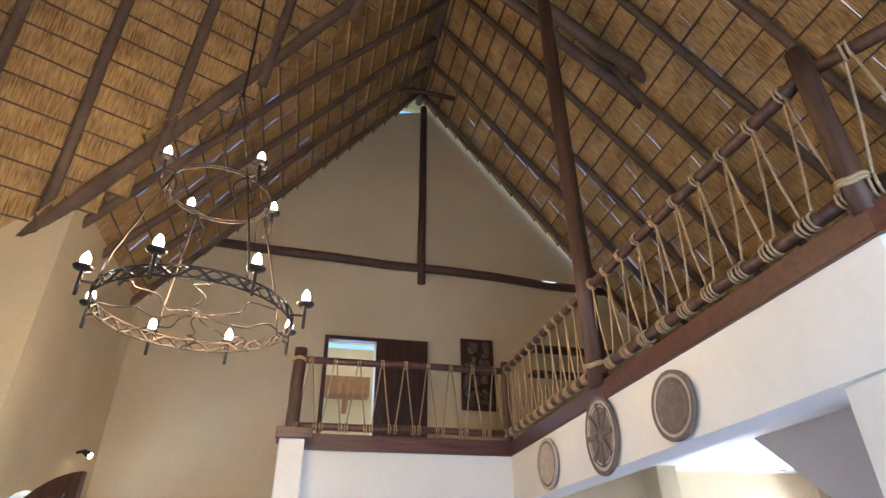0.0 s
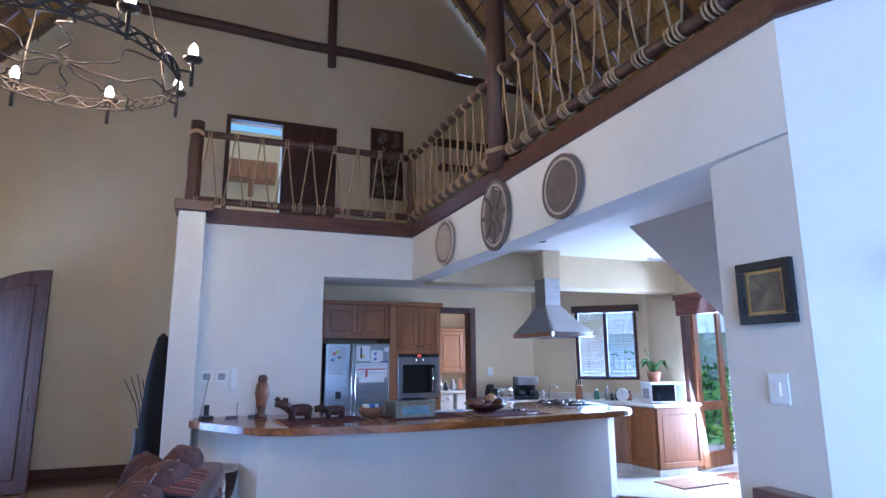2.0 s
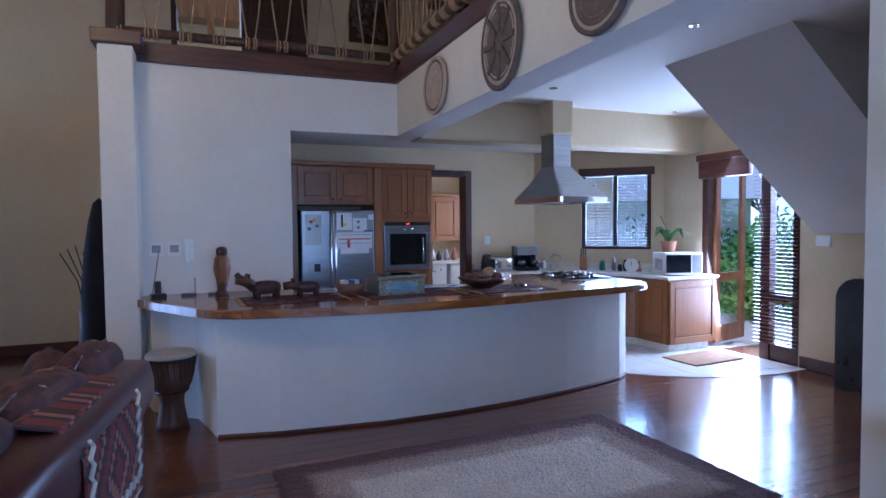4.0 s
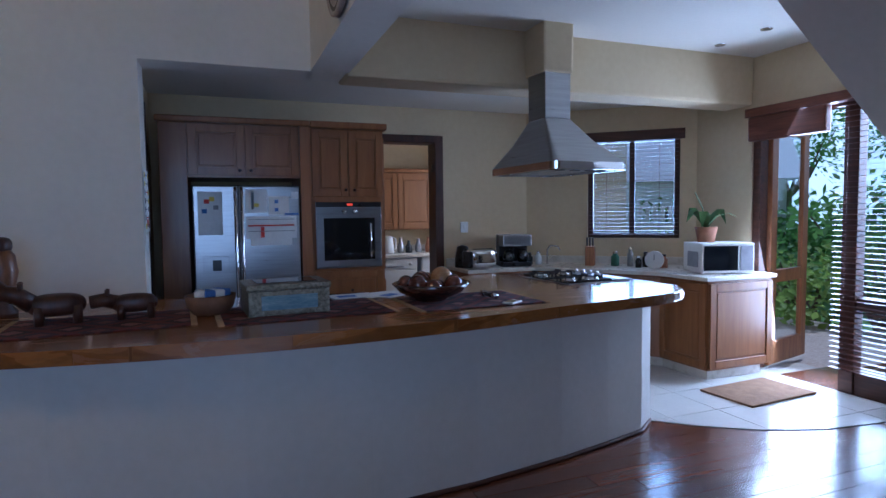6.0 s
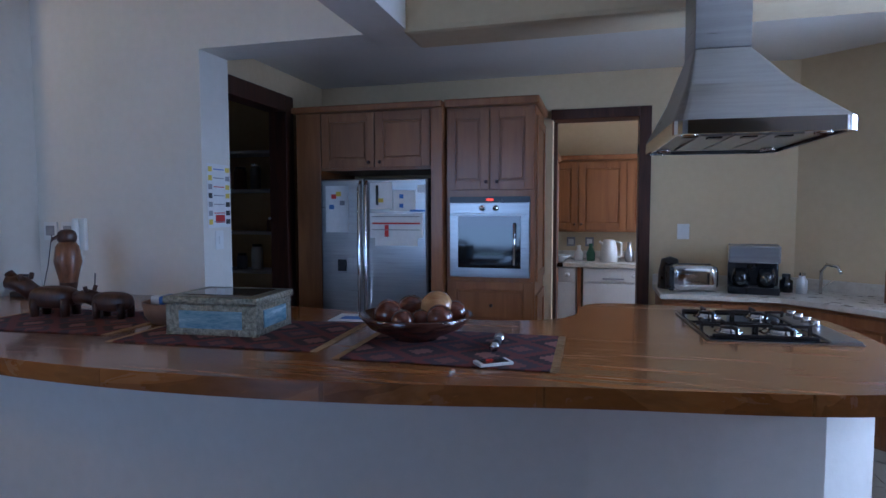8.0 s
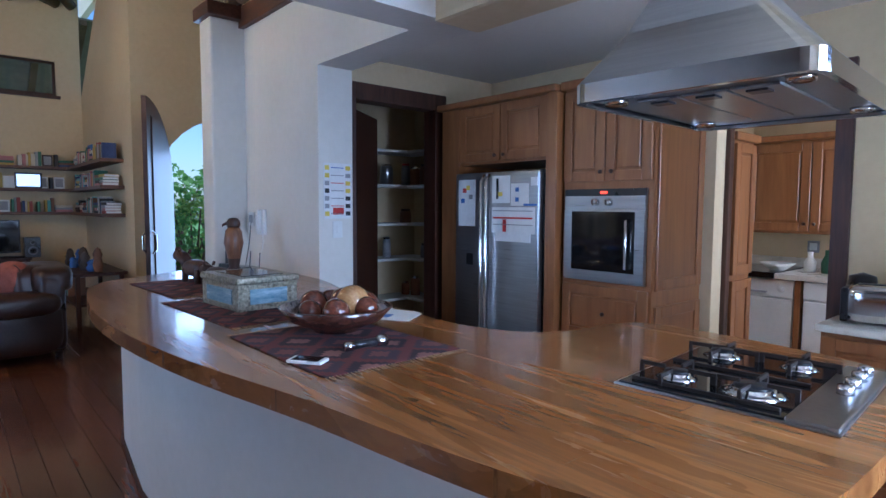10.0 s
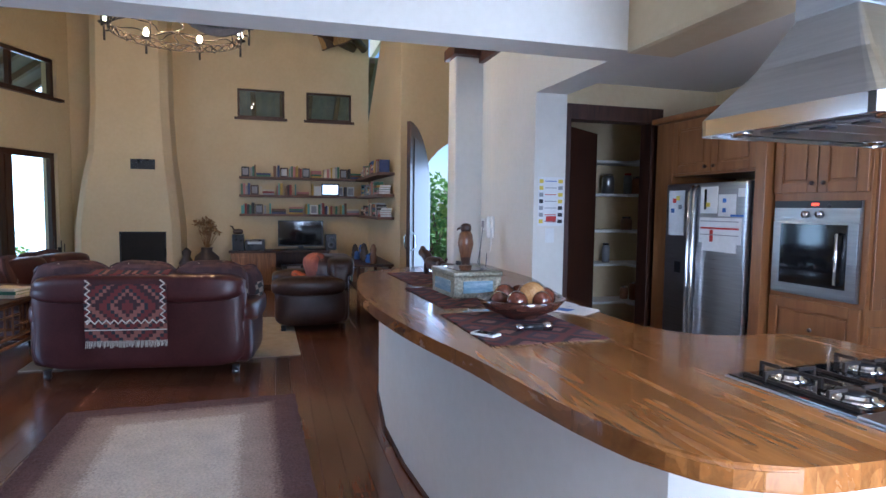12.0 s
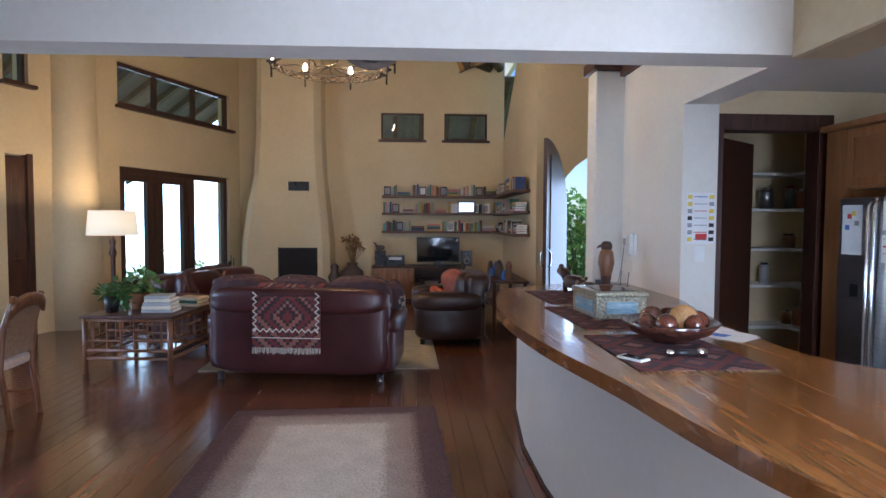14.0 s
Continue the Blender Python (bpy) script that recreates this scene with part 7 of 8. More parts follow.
part("vase", lathe([(0.07, 0.0), (0.09, 0.3), (0.05, 0.7), (0.06, 0.85)], 14), CLAYB, tw, smooth=True)
for i in range(6):
    part("twig", tube([(0, 0, 0.8), (-0.05 + 0.03 * i, 0.02 * (i - 3), 1.1), (-0.16 + 0.05 * i, 0.05 * (i - 3), 1.35 + 0.03 * (i % 3))], 0.005, 4), IRON, tw)

# ---- hob ----
hb = thing("gas_hob", 4.61, 6.46, HZ, 4, "five burner black gas hob set into the timber worktop", "hob")
part("plate", box(-0.27, 0.17, -0.33, 0.33, 0.0, 0.012, 0.004), OVENGLASS, hb, "glossy black glass plate")
part("rim", box(-0.28, 0.29, -0.34, 0.34, 0.0, 0.007, 0.003), STEEL, hb)
part("control_strip", box(0.17, 0.285, -0.335, 0.335, 0.006, 0.018, 0.005), STEEL, hb, "brushed steel control strip")
for i in range(4):
    part("knob", lathe([(0.022, 0.0), (0.02, 0.025), (0.0, 0.027)], 14, Matrix.Translation((0.235, -0.02 + 0.09 * i, 0.018))), CHROME, hb, smooth=True)
for x, y, r in ((-0.16, -0.18, 0.040), (-0.16, 0.19, 0.042), (0.07, 0.20, 0.038), (0.05, -0.17, 0.058)):
    b = part("burner", lathe([(r * 1.5, 0.012), (r * 1.15, 0.018), (r, 0.022), (r, 0.028), (r * 0.9, 0.030)], 20, Matrix.Translation((x, y, 0))), CHROME, hb, smooth=True)
    part("burner_cap", lathe([(r * 0.88, 0.030), (r * 0.86, 0.035), (0.0, 0.037)], 20, Matrix.Translation((x, y, 0))), BLACK, b, smooth=True)
    for k in range(4):
        q = Matrix.Translation((x, y, 0)) @ Matrix.Rotation(radians(90 * k), 4, 'Z')
        bm = bmesh.new()
        add_box(bm, 0.035, 0.115, -0.004, 0.004, 0.034, 0.046, q)
        add_box(bm, 0.103, 0.115, -0.005, 0.005, 0.010, 0.040, q)
        part("pan_support", bm, IRON, hb, "cast iron pan support")
for y in (-0.285, 0.0, 0.305):
    part("support_bar", box(-0.25, 0.15, y - 0.004, y + 0.004, 0.011, 0.022, 0.002, 1), IRON, hb)

# ---- kitchen run under the window ----
KZ = 0.92
WD_ = Vector((0.7502, -0.6612, 0))
run_pts = [(4.34, 8.49), (4.34, 7.88), (5.10, 7.88), (5.55, 7.36), (5.86, 6.90), (5.88, 6.33), (6.69, 6.33), (6.69, 7.30), (5.345, 8.49)]
wt = thing("kitchen_worktop", 0, 0, 0, 0, "pale stone kitchen worktop running under the window", "worktop")
part("slab", prism(run_pts, KZ - 0.035, KZ, 0.004, 1), STONE, wt)
part("upstand", prism([(4.34, 8.47), (5.33, 8.47), (6.67, 7.285), (6.69, 7.303), (5.345, 8.495), (4.34, 8.495)], KZ, KZ + 0.08), STONE, wt)
kb = thing("kitchen_base_unit", 0, 0, 0, 0, "wooden kitchen base units with framed doors", "cabinet")
inner = [(4.36, 8.47), (4.36, 7.92), (5.12, 7.92), (5.58, 7.39), (5.90, 6.91), (5.92, 6.36), (6.66, 6.36), (6.66, 7.28), (5.33, 8.46)]
part("carcase", prism(inner, 0.10, KZ - 0.036), CHERRY, kb)
part("plinth", prism([(4.40, 8.40), (4.40, 7.98), (5.15, 7.98), (5.62, 7.43), (5.95, 6.93), (5.97, 6.41), (6.60, 6.41), (6.60, 6.9), (5.3, 8.4)], 0, 0.10), STONE, kb)
def unit_doors(a, b, cnt):
    a, b = Vector((*a, 0)), Vector((*b, 0))
    L = (b - a).length
    ang = math.degrees(math.atan2((b - a).y, (b - a).x))
    for i in range(cnt):
        w = L / cnt
        d = panel_door("cabinet_door", w - 0.012, 0.74, CHERRY, kb, 0, 0)
        d.matrix_basis = Matrix.Translation(a + (b - a) * (i / cnt) + Vector((0, 0, 0.12))) @ Matrix.Rotation(radians(ang), 4, 'Z') @ Matrix.Translation((0.006, -0.002, 0))


unit_doors((4.36, 7.92), (5.12, 7.92), 2)
unit_doors((5.12, 7.92), (5.58, 7.39), 1)
unit_doors((5.58, 7.39), (5.90, 6.91), 1)
unit_doors((5.90, 6.91), (5.92, 6.36), 1)
unit_doors((5.92, 6.36), (6.66, 6.36), 1)
mw_ = thing("microwave", 6.30, 6.62, KZ, -18, "white microwave oven with a dark door", "microwave")
part("body", box(-0.24, 0.24, -0.17, 0.19, 0.01, 0.28, 0.008), WHITEP, mw_)
part("door_glass", box(-0.225, 0.09, -0.176, -0.168, 0.035, 0.255, 0.003), OVENGLASS, mw_)
part("control_panel", box(0.11, 0.225, -0.176, -0.168, 0.035, 0.255, 0.003), GREY, mw_)
part("vent_side", box(-0.243, -0.239, -0.10, 0.10, 0.06, 0.2), GREY, mw_)
orc = thing("orchid_plant", 6.25, 6.72, KZ + 0.28, 0, "orchid with broad leaves in a terracotta pot on the microwave", "plant")
part("pot", lathe([(0.07, 0.0), (0.10, 0.14), (0.09, 0.14), (0.0, 0.12)], 16), TERRA, orc, smooth=True)
bm = bmesh.new()
rnd = random.Random(3)
for i in range(7):
    a = rnd.uniform(0, 6.28)
    d = Vector((math.cos(a), math.sin(a), 0))
    s = Vector((-d.y, d.x, 0))
    pts = [(0, 0.02, 0.13), (0.09, 0.045, 0.24), (0.19, 0.04, 0.27 + rnd.uniform(-.05, .05)), (0.27, 0.0, 0.2 + rnd.uniform(-.08, .08))]
    lastv = None
    for r_, w_, z_ in pts:
        v2 = [bm.verts.new(d * r_ + s * w_ + Vector((0, 0, z_))), bm.verts.new(d * r_ - s * w_ + Vector((0, 0, z_)))]
        if lastv:
            bm.faces.new((lastv[0], lastv[1], v2[1], v2[0]))
        lastv = v2
part("leaf", bm, LEAF, orc)
part("stem", tube([(0, 0, 0.13), (-0.03, 0.02, 0.32), (-0.08, 0.06, 0.46)], 0.006, 5), LEAF, orc)
cm = thing("coffee_machine", 4.98, 8.12, KZ, -10, "black and silver filter coffee machine", "coffee machine")
part("base", box(-0.16, 0.16, -0.12, 0.14, 0, 0.05, 0.008), BLACK, cm)
part("back", box(-0.16, 0.16, 0.02, 0.14, 0.05, 0.34, 0.008), BLACK, cm)
part("top", box(-0.16, 0.16, -0.13, 0.14, 0.22, 0.34, 0.012), STEEL, cm)
for x in (-0.08, 0.08):
    part("jug", lathe([(0.05, 0.05), (0.062, 0.10), (0.045, 0.18), (0.0, 0.18)], 16, Matrix.Translation((x, -0.06, 0))), OVENGLASS, cm, smooth=True)
ts = thing("toaster", 4.58, 8.10, KZ, 4, "polished steel toaster on the kitchen worktop", "toaster")
part("body", rounded(-0.16, 0.16, -0.10, 0.10, 0.01, 0.20, 6, 0.35), CHROME, ts, smooth=True)
part("end_cap", box(-0.175, -0.14, -0.09, 0.09, 0.01, 0.18, 0.012), BLACK, ts)
part("slot", box(-0.11, 0.11, -0.045, -0.02, 0.198, 0.204), BLACK, ts)
kt = thing("kettle", 4.44, 8.26, KZ, 0, "dark electric kettle behind the toaster", "kettle")
part("body", lathe([(0.085, 0.0), (0.08, 0.12), (0.06, 0.22), (0.0, 0.24)], 18), BLACK, kt, smooth=True)
kbk = thing("knife_block", 5.72, 7.78, KZ, -40, "wooden knife block with black handled knives", "knife block")
part("block", box(-0.05, 0.05, -0.07, 0.07, 0, 0.21, 0.01), OAKL, kbk)
for i in range(6):
    part("handle", box(-0.04 + 0.03 * (i % 3), -0.025 + 0.03 * (i % 3), -0.04 + 0.05 * (i // 3), -0.02 + 0.05 * (i // 3), 0.21, 0.30, 0.003), BLACK, kbk)
tap = thing("kitchen_tap", 5.42, 8.16, KZ, 0, "chrome mixer tap at the sink", "tap")
part("spout", tube([(0, 0, 0), (0, 0, 0.16), (0.02, -0.04, 0.21), (0.06, -0.12, 0.20), (0.07, -0.15, 0.16)], 0.011, 8), CHROME, tap, smooth=True)
part("lever", tube([(0.0, 0.02, 0.04), (0.09, 0.03, 0.09)], 0.007, 6), CHROME, tap)
rnd = random.Random(14)
for i, (x, y) in enumerate(((5.22, 8.22), (5.30, 8.15), (5.92, 7.62), (6.02, 7.50), (6.10, 7.36), (6.20, 7.22), (6.0, 7.35))):
    j = thing("jar", x, y, KZ, 0, "small glass or ceramic jar on the kitchen worktop", "jar", "kitchen jars")
    h, r = rnd.uniform(0.10, 0.2), rnd.uniform(0.03, 0.05)
    part("body", lathe([(r, 0.0), (r, h * 0.75), (r * 0.6, h * 0.85), (r * 0.62, h)], 14), rnd.choice([WHITEP, STEEL, TERRA, BOOKC[3], OVENGLASS]), j, smooth=True)
    part("lid", lathe([(r * 0.65, h), (r * 0.6, h + 0.02), (0.0, h + 0.022)], 14), rnd.choice([BLACK, CHROME]), j)
clk = thing("kitchen_clock", 6.04, 7.16, KZ, -50, "small white round clock leaning by the window", "clock")
part("case", lathe([(0.09, 0.0), (0.09, 0.03), (0.0, 0.03)], 24, Matrix.Translation((0, 0, 0.09)) @ Matrix.Rotation(radians(90), 4, 'X')), WHITEP, clk)
part("hand_pointer", box(-0.003, 0.003, -0.034, -0.03, 0.09, 0.15), BLACK, clk)

# ---- kitchen window with blind ----
wa = Vector((5.35, 8.50, 0)) + WD_ * 0.69
nk = Vector((0.6612, 0.7502, 0))
p = wa + nk * 0.10
kw = thing("window_kitchen", p.x, p.y, 1.2, math.degrees(math.atan2(WD_.y, WD_.x)), "dark wooden two-pane kitchen window", "window", kind="structure")
frame_bars(kw, 0.955, 1.10, (0.47,), TRIM, 0.055)
part("head_trim", box(-0.04, 1.0, -0.125, -0.09, 1.05, 1.16, 0.004), TRIM, kw)
bl = thing("window_blind", (wa + nk * 0.035).x, (wa + nk * 0.035).y, 1.2, math.degrees(math.atan2(WD_.y, WD_.x)), "dark red wooden slatted blind in the kitchen window", "blind")
SLAT = wood("blind_wood", (0.09, 0.025, 0.014), (0.22, 0.075, 0.04), 'x', 1.5, 0.35)
slat = box(0.01, 0.945, -0.019, 0.019, -0.0015, 0.0015, 0, 2, Matrix.Rotation(radians(3), 4, 'X'))
s0 = part("slat", slat, SLAT, bl)
s0.location = (0, 0, 0.04)
for i in range(1, 25):
    o = new("slat", s0.data)
    o.parent = bl
    o.location = (0, 0, 0.04 + 0.042 * i)
for x in (0.2, 0.75):
    part("cord", tube([(x, 0, 0.02), (x, 0, 1.12)], 0.002, 4), SLAT, bl)

# ---- garden door ----
gd = thing("door_garden", 6.76, 5.28, 0, 90, "wooden garden door frame with a glazed fixed panel", "door", kind="structure")
for x0, x1 in ((0.0, 0.09), (0.37, 0.49), (1.26, 1.34)):
    part("jamb", box(x0, x1, -0.05, 0.05, 0, 2.40, 0.005), TRIM, gd)
part("head", box(0.09, 1.26, -0.045, 0.045, 2.31, 2.395, 0.005), TRIM, gd)
part("bottom_rail", box(0.09, 0.37, -0.035, 0.035, 0.0, 0.20, 0.005), TRIM, gd)
part("middle_rail", box(0.09, 0.37, -0.035, 0.035, 0.68, 0.78, 0.005), TRIM, gd)
g = part("pane", box(0.09, 0.37, -0.004, 0.004, 0.2, 2.31), GLASS, gd)
g.visible_shadow = False
lf_ = thing("garden_door_leaf", 6.83, 6.535, 0, 14, "glazed wooden garden door leaf standing open outside", "door")
HON = wood("door_leaf_wood", (0.20, 0.075, 0.028), (0.42, 0.19, 0.075), 'z', 1.6, 0.35)
for c in ((0.0, 0.11, 0.02, 2.30), (0.63, 0.74, 0.02, 2.30)):
    part("stile", box(c[0], c[1], -0.022, 0.022, c[2], c[3], 0.004), HON, lf_)
for z0, z1 in ((0.02, 0.24), (0.80, 0.92), (2.20, 2.30)):
    part("rail", box(0.11, 0.63, -0.022, 0.022, z0, z1, 0.004), HON, lf_)
g = part("pane", box(0.11, 0.63, -0.004, 0.004, 0.24, 2.2), GLASS, lf_)
g.visible_shadow = False
rb = thing("door_blind_box", 6.66, 5.26, 2.14, 90, "rolled up wooden blind above the garden door", "blind")
part("roll", box(0.60, 1.34, -0.03, 0.055, -0.02, 0.20, 0.02), SLAT, rb)
part("rail", box(-0.02, 1.37, -0.05, 0.06, 0.20, 0.28, 0.008), SLAT, rb)
db = thing("door_blind", 6.675, 5.285, 0.20, 90, "lowered wooden slatted blind over the fixed door panel", "blind")
slat = box(0.0, 0.53, -0.021, 0.021, -0.0015, 0.0015, 0, 2, Matrix.Rotation(radians(-4), 4, 'X'))
s0 = part("slat", slat, SLAT, db)
for i in range(1, 50):
    o = new("slat", s0.data)
    o.parent = db
    o.location = (0, 0, 0.043 * i)
for x in (0.10, 0.43):
    part("cord", tube([(x, 0, 0.0), (x, 0, 2.12)], 0.002, 4), SLAT, db)
dm = thing("doormat", 6.07, 5.98, 0.006, 4, "brown coir doormat on the pale tiles", "mat")
part("mat", box(-0.38, 0.38, -0.24, 0.24, 0, 0.018, 0.006), COIR, dm)
skd = thing("dark_heater", 6.45, 4.40, 0, 0, "tall arched dark metal heater against the wall", "heater")
bm = bmesh.new()
o = [(-0.2, 0.0), (0.2, 0.0)] + [(0.2 * math.cos(a), 0.85 + 0.2 * math.sin(a)) for a in [math.pi * i / 12 for i in range(13)]]
lo = [bm.verts.new((-0.18, y, z)) for y, z in o]
hi = [bm.verts.new((0.18, y, z)) for y, z in o]
bm.faces.new(lo[::-1])
bm.faces.new(hi)
for i in range(len(o)):
    bm.faces.new((lo[i], lo[(i + 1) % len(o)], hi[(i + 1) % len(o)], hi[i]))
bmesh.ops.recalc_face_normals(bm, faces=bm.faces[:])
part("body", bm, BLACK, skd)

# ---- scullery ----
scf = thing("door_frame_scullery", 3.54, 8.50, 0, 0, "dark wooden frame of the scullery doorway", "door frame", kind="structure")
part("jamb", box(-0.005, 0.03, 0.14, 0.2, 0, 2.33, 0.004), DARKW, scf)
part("jamb", box(0.68, 0.77, -0.03, 0.2, 0, 2.33, 0.004), DARKW, scf)
part("head", box(-0.01, 0.68, -0.03, 0.2, 2.25, 2.33, 0.004), DARKW, scf)
part("door_latch", box(0.672, 0.681, 0.03, 0.09, 1.95, 2.03, 0.002), BLACK, scf)
scb = thing("scullery_wall_unit", 4.2, 9.80, 1.29, 0, "wooden wall unit with framed doors in the scullery", "cabinet")
part("body", box(-1.0, 0.95, 0.0, 0.36, 0, 0.74, 0.004), CHERRY, scb)
part("cornice", box(-1.02, 0.97, -0.04, 0.36, 0.74, 0.79, 0.012), CHERRY, scb)
for i in range(4):
    panel_door("cabinet_door", 0.47, 0.70, CHERRY, scb, -0.97 + 0.48 * i, 0.02, -0.002, (-0.97 + 0.48 * i + (0.44 if i % 2 == 0 else 0.03), 0.08))
scu_ = thing("scullery_worktop", 4.2, 9.50, 0.95, 0, "pale worktop in the scullery", "worktop")
part("slab", box(-0.62, 0.98, -0.03, 0.68, 0, 0.04, 0.004), STONE, scu_)
part("dark_section", box(-1.08, -0.625, -0.03, 0.68, 0, 0.045, 0.004), OVENGLASS, scu_, "dark stone section")
part("upstand", box(-1.08, 0.98, 0.66, 0.69, 0.045, 0.12), STONE, scu_)
for x, lab in ((3.42, "white freezer under the scullery worktop"), (4.06, "white dishwasher under the scullery worktop"), (4.70, "white washing machine under the scullery worktop")):
    dwm = thing("dishwasher", x, 9.53, 0, 0, lab, "dishwasher", "scullery machines")
    part("body", box(-0.29, 0.29, 0.0, 0.6, 0.02, 0.945, 0.006), WHITEP, dwm)
    part("door", box(-0.285, 0.285, -0.022, 0.0, 0.10, 0.79, 0.006), WHITEP, dwm)
    part("control_panel", box(-0.285, 0.285, -0.026, 0.0, 0.805, 0.94, 0.004), WHITEP, dwm)
    part("handle", box(-0.1, 0.1, -0.04, -0.026, 0.83, 0.845), GREY, dwm)
    part("dial", lathe([(0.0, 0.016), (0.022, 0.014), (0.025, 0.0)], 14, Matrix.Translation((0.2, -0.026, 0.87)) @ Matrix.Rotation(radians(90), 4, 'X')), WHITEP, dwm, smooth=True)
end_ = thing("scullery_end_panel", 3.735, 9.50, 0, 0, "wooden upright panel between the scullery machines", "panel")
part("board", box(-0.02, 0.02, 0.0, 0.6, 0, 0.945, 0.003), CHERRY, end_)
wk = thing("scullery_kettle", 4.02, 9.72, 0.99, 20, "white electric kettle on the scullery worktop", "kettle")
part("body", lathe([(0.085, 0.0), (0.082, 0.10), (0.068, 0.20), (0.05, 0.225), (0.0, 0.23)], 18), WHITEP, wk, smooth=True)
part("handle", tube([(0.06, 0, 0.21), (0.13, 0, 0.19), (0.13, 0, 0.06), (0.08, 0, 0.04)], 0.011, 7), WHITEP, wk, smooth=True)
part("spout", tube([(-0.06, 0, 0.17), (-0.10, 0, 0.21)], 0.02, 7, 0.012), WHITEP, wk, smooth=True)
for i, (x, mm) in enumerate(((3.72, WHITEP), (3.84, BOOKC[3]), (4.22, STEEL), (4.33, BLACK), (4.46, GREY), (4.6, TERRA))):
    j = thing("scullery_jar", x, 9.80, 0.99, 0, "jar or bottle on the scullery worktop", "jar", "scullery jars")
    part("body", lathe([(0.04, 0.0), (0.045, 0.08), (0.02, 0.12 + 0.02 * (i % 3)), (0.02, 0.16 + 0.02 * (i % 3))], 12), mm, j, smooth=True)
bw = thing("white_bowl", 3.52, 9.70, 0.995, 0, "shallow white bowl on the dark worktop", "bowl")
part("body", lathe([(0.05, 0.0), (0.09, 0.03), (0.13, 0.06), (0.125, 0.06), (0.08, 0.035), (0.0, 0.01)], 20), WHITEP, bw, smooth=True)
for x in (3.62, 3.82):
    so = thing("scullery_socket", x, 10.195, 1.17, 0, "small wall socket above the scullery worktop", "socket", "scullery sockets")
    part("plate", box(-0.045, 0.045, -0.010, -0.0005, -0.05, 0.05, 0.003), GREY, so)
    part("insert", box(-0.028, 0.028, -0.014, -0.009, -0.03, 0.03, 0.003), WHITEP, so)
scl = thing("tall_scullery_cupboard", 3.55, 8.78, 0, 90, "tall wooden cupboard inside the scullery door", "cupboard")
part("body", box(0, 0.34, 0.02, 0.45, 0, 1.96, 0.005), CHERRY, scl)
part("cornice", box(-0.03, 0.37, -0.02, 0.45, 1.96, 2.02, 0.014), CHERRY, scl)
panel_door("cupboard_door", 0.32, 0.92, CHERRY, scl, 0.01, 1.02, 0.018)
panel_door("cupboard_door", 0.32, 0.90, CHERRY, scl, 0.01, 0.08, 0.018)

# poster by the pantry, pantry stock, downlights
po = thing("wall_chart", 1.579, 6.80, 1.60, 90, "white printed chart with coloured blocks pinned by the pantry", "chart")
part("sheet", box(-0.115, 0.115, -0.004, -0.001, -0.20, 0.20), PAPER, po)
rnd = random.Random(6)
for i in range(7):
    z = 0.17 - 0.055 * i
    part("print_block", box(-0.105, -0.07, -0.006, -0.0035, z - 0.02, z + 0.012), rnd.choice([YEL, YEL, BLACK, GREY]), po)
    part("print_line", box(-0.055, 0.05, -0.006, -0.0035, z - 0.006, z), rnd.choice([GREY, BLUEP, RED]), po)
    part("print_block", box(0.065, 0.105, -0.006, -0.0035, z - 0.018, z + 0.012), rnd.choice([GREY, YEL, BLACK]), po)
part("print_block", box(-0.04, 0.05, -0.006, -0.0035, -0.17, -0.12), RED, po)
rnd = random.Random(9)
for z in (0.575, 0.975, 1.325, 1.705):
    for i in range(5):
        x, y = rnd.choice([(0.46, 7.3 + 0.24 * i), (0.55 + 0.16 * i, 8.32)])
        j = thing("pantry_jar", x, y, z, 0, "jar or tin on the pantry shelf", "jar", "pantry stock")
        h, r = rnd.uniform(0.10, 0.22), rnd.uniform(0.04, 0.07)
        part("body", lathe([(r, 0.0), (r, h * 0.85), (r * 0.8, h), (0.0, h)], 12), rnd.choice([BOOKC[6], TERRA, WHITEP, GREY, STEEL, BOOKC[1]]), j, smooth=True)
        part("lid", lathe([(r * 0.82, h), (r * 0.8, h + 0.02), (0.0, h + 0.022)], 12), rnd.choice([BLACK, RED, CHROME]), j)
for x, y in ((4.0, 5.87), (6.05, 5.95), (6.05, 6.4), (3.9, 4.0), (5.0, 5.2)):
    dl = thing("downlight", x, y, 2.90, 0, "small recessed chrome ceiling downlight", "downlight", "ceiling downlights")
    part("ring", lathe([(0.026, -0.001), (0.042, -0.006), (0.044, 0.0)], 16), CHROME, dl, smooth=True)

# skirtings
def skirting(a, b, h=0.13):
    a, b = Vector((*a, 0)), Vector((*b, 0))
    ang = math.atan2((b - a).y, (b - a).x)
    ob = finish(box(0, (b - a).length, -0.018, -0.0015, 0, h, 0.004, 1, Matrix.Translation(a) @ Matrix.Rotation(ang, 4, 'Z')), "skirting", TRIM)
    tagged(ob, "dark wooden skirting board along the wall", "skirting", kind="structure")


for a, b in (((-5.8, 2.9), (-5.8, 6.4)), ((-5.8, 6.4), (-2.62, 6.4)), ((-2.58, 9.55), (0.25, 9.55)), ((6.70, 5.26), (6.70, 4.0)), ((-4.9, 0.44), (-5.9, 0.80))):
    d = (Vector((*b, 0)) - Vector((*a, 0)))
    skirting(a, b)
skirting((-2.6, 8.75), (-2.6, 9.55))

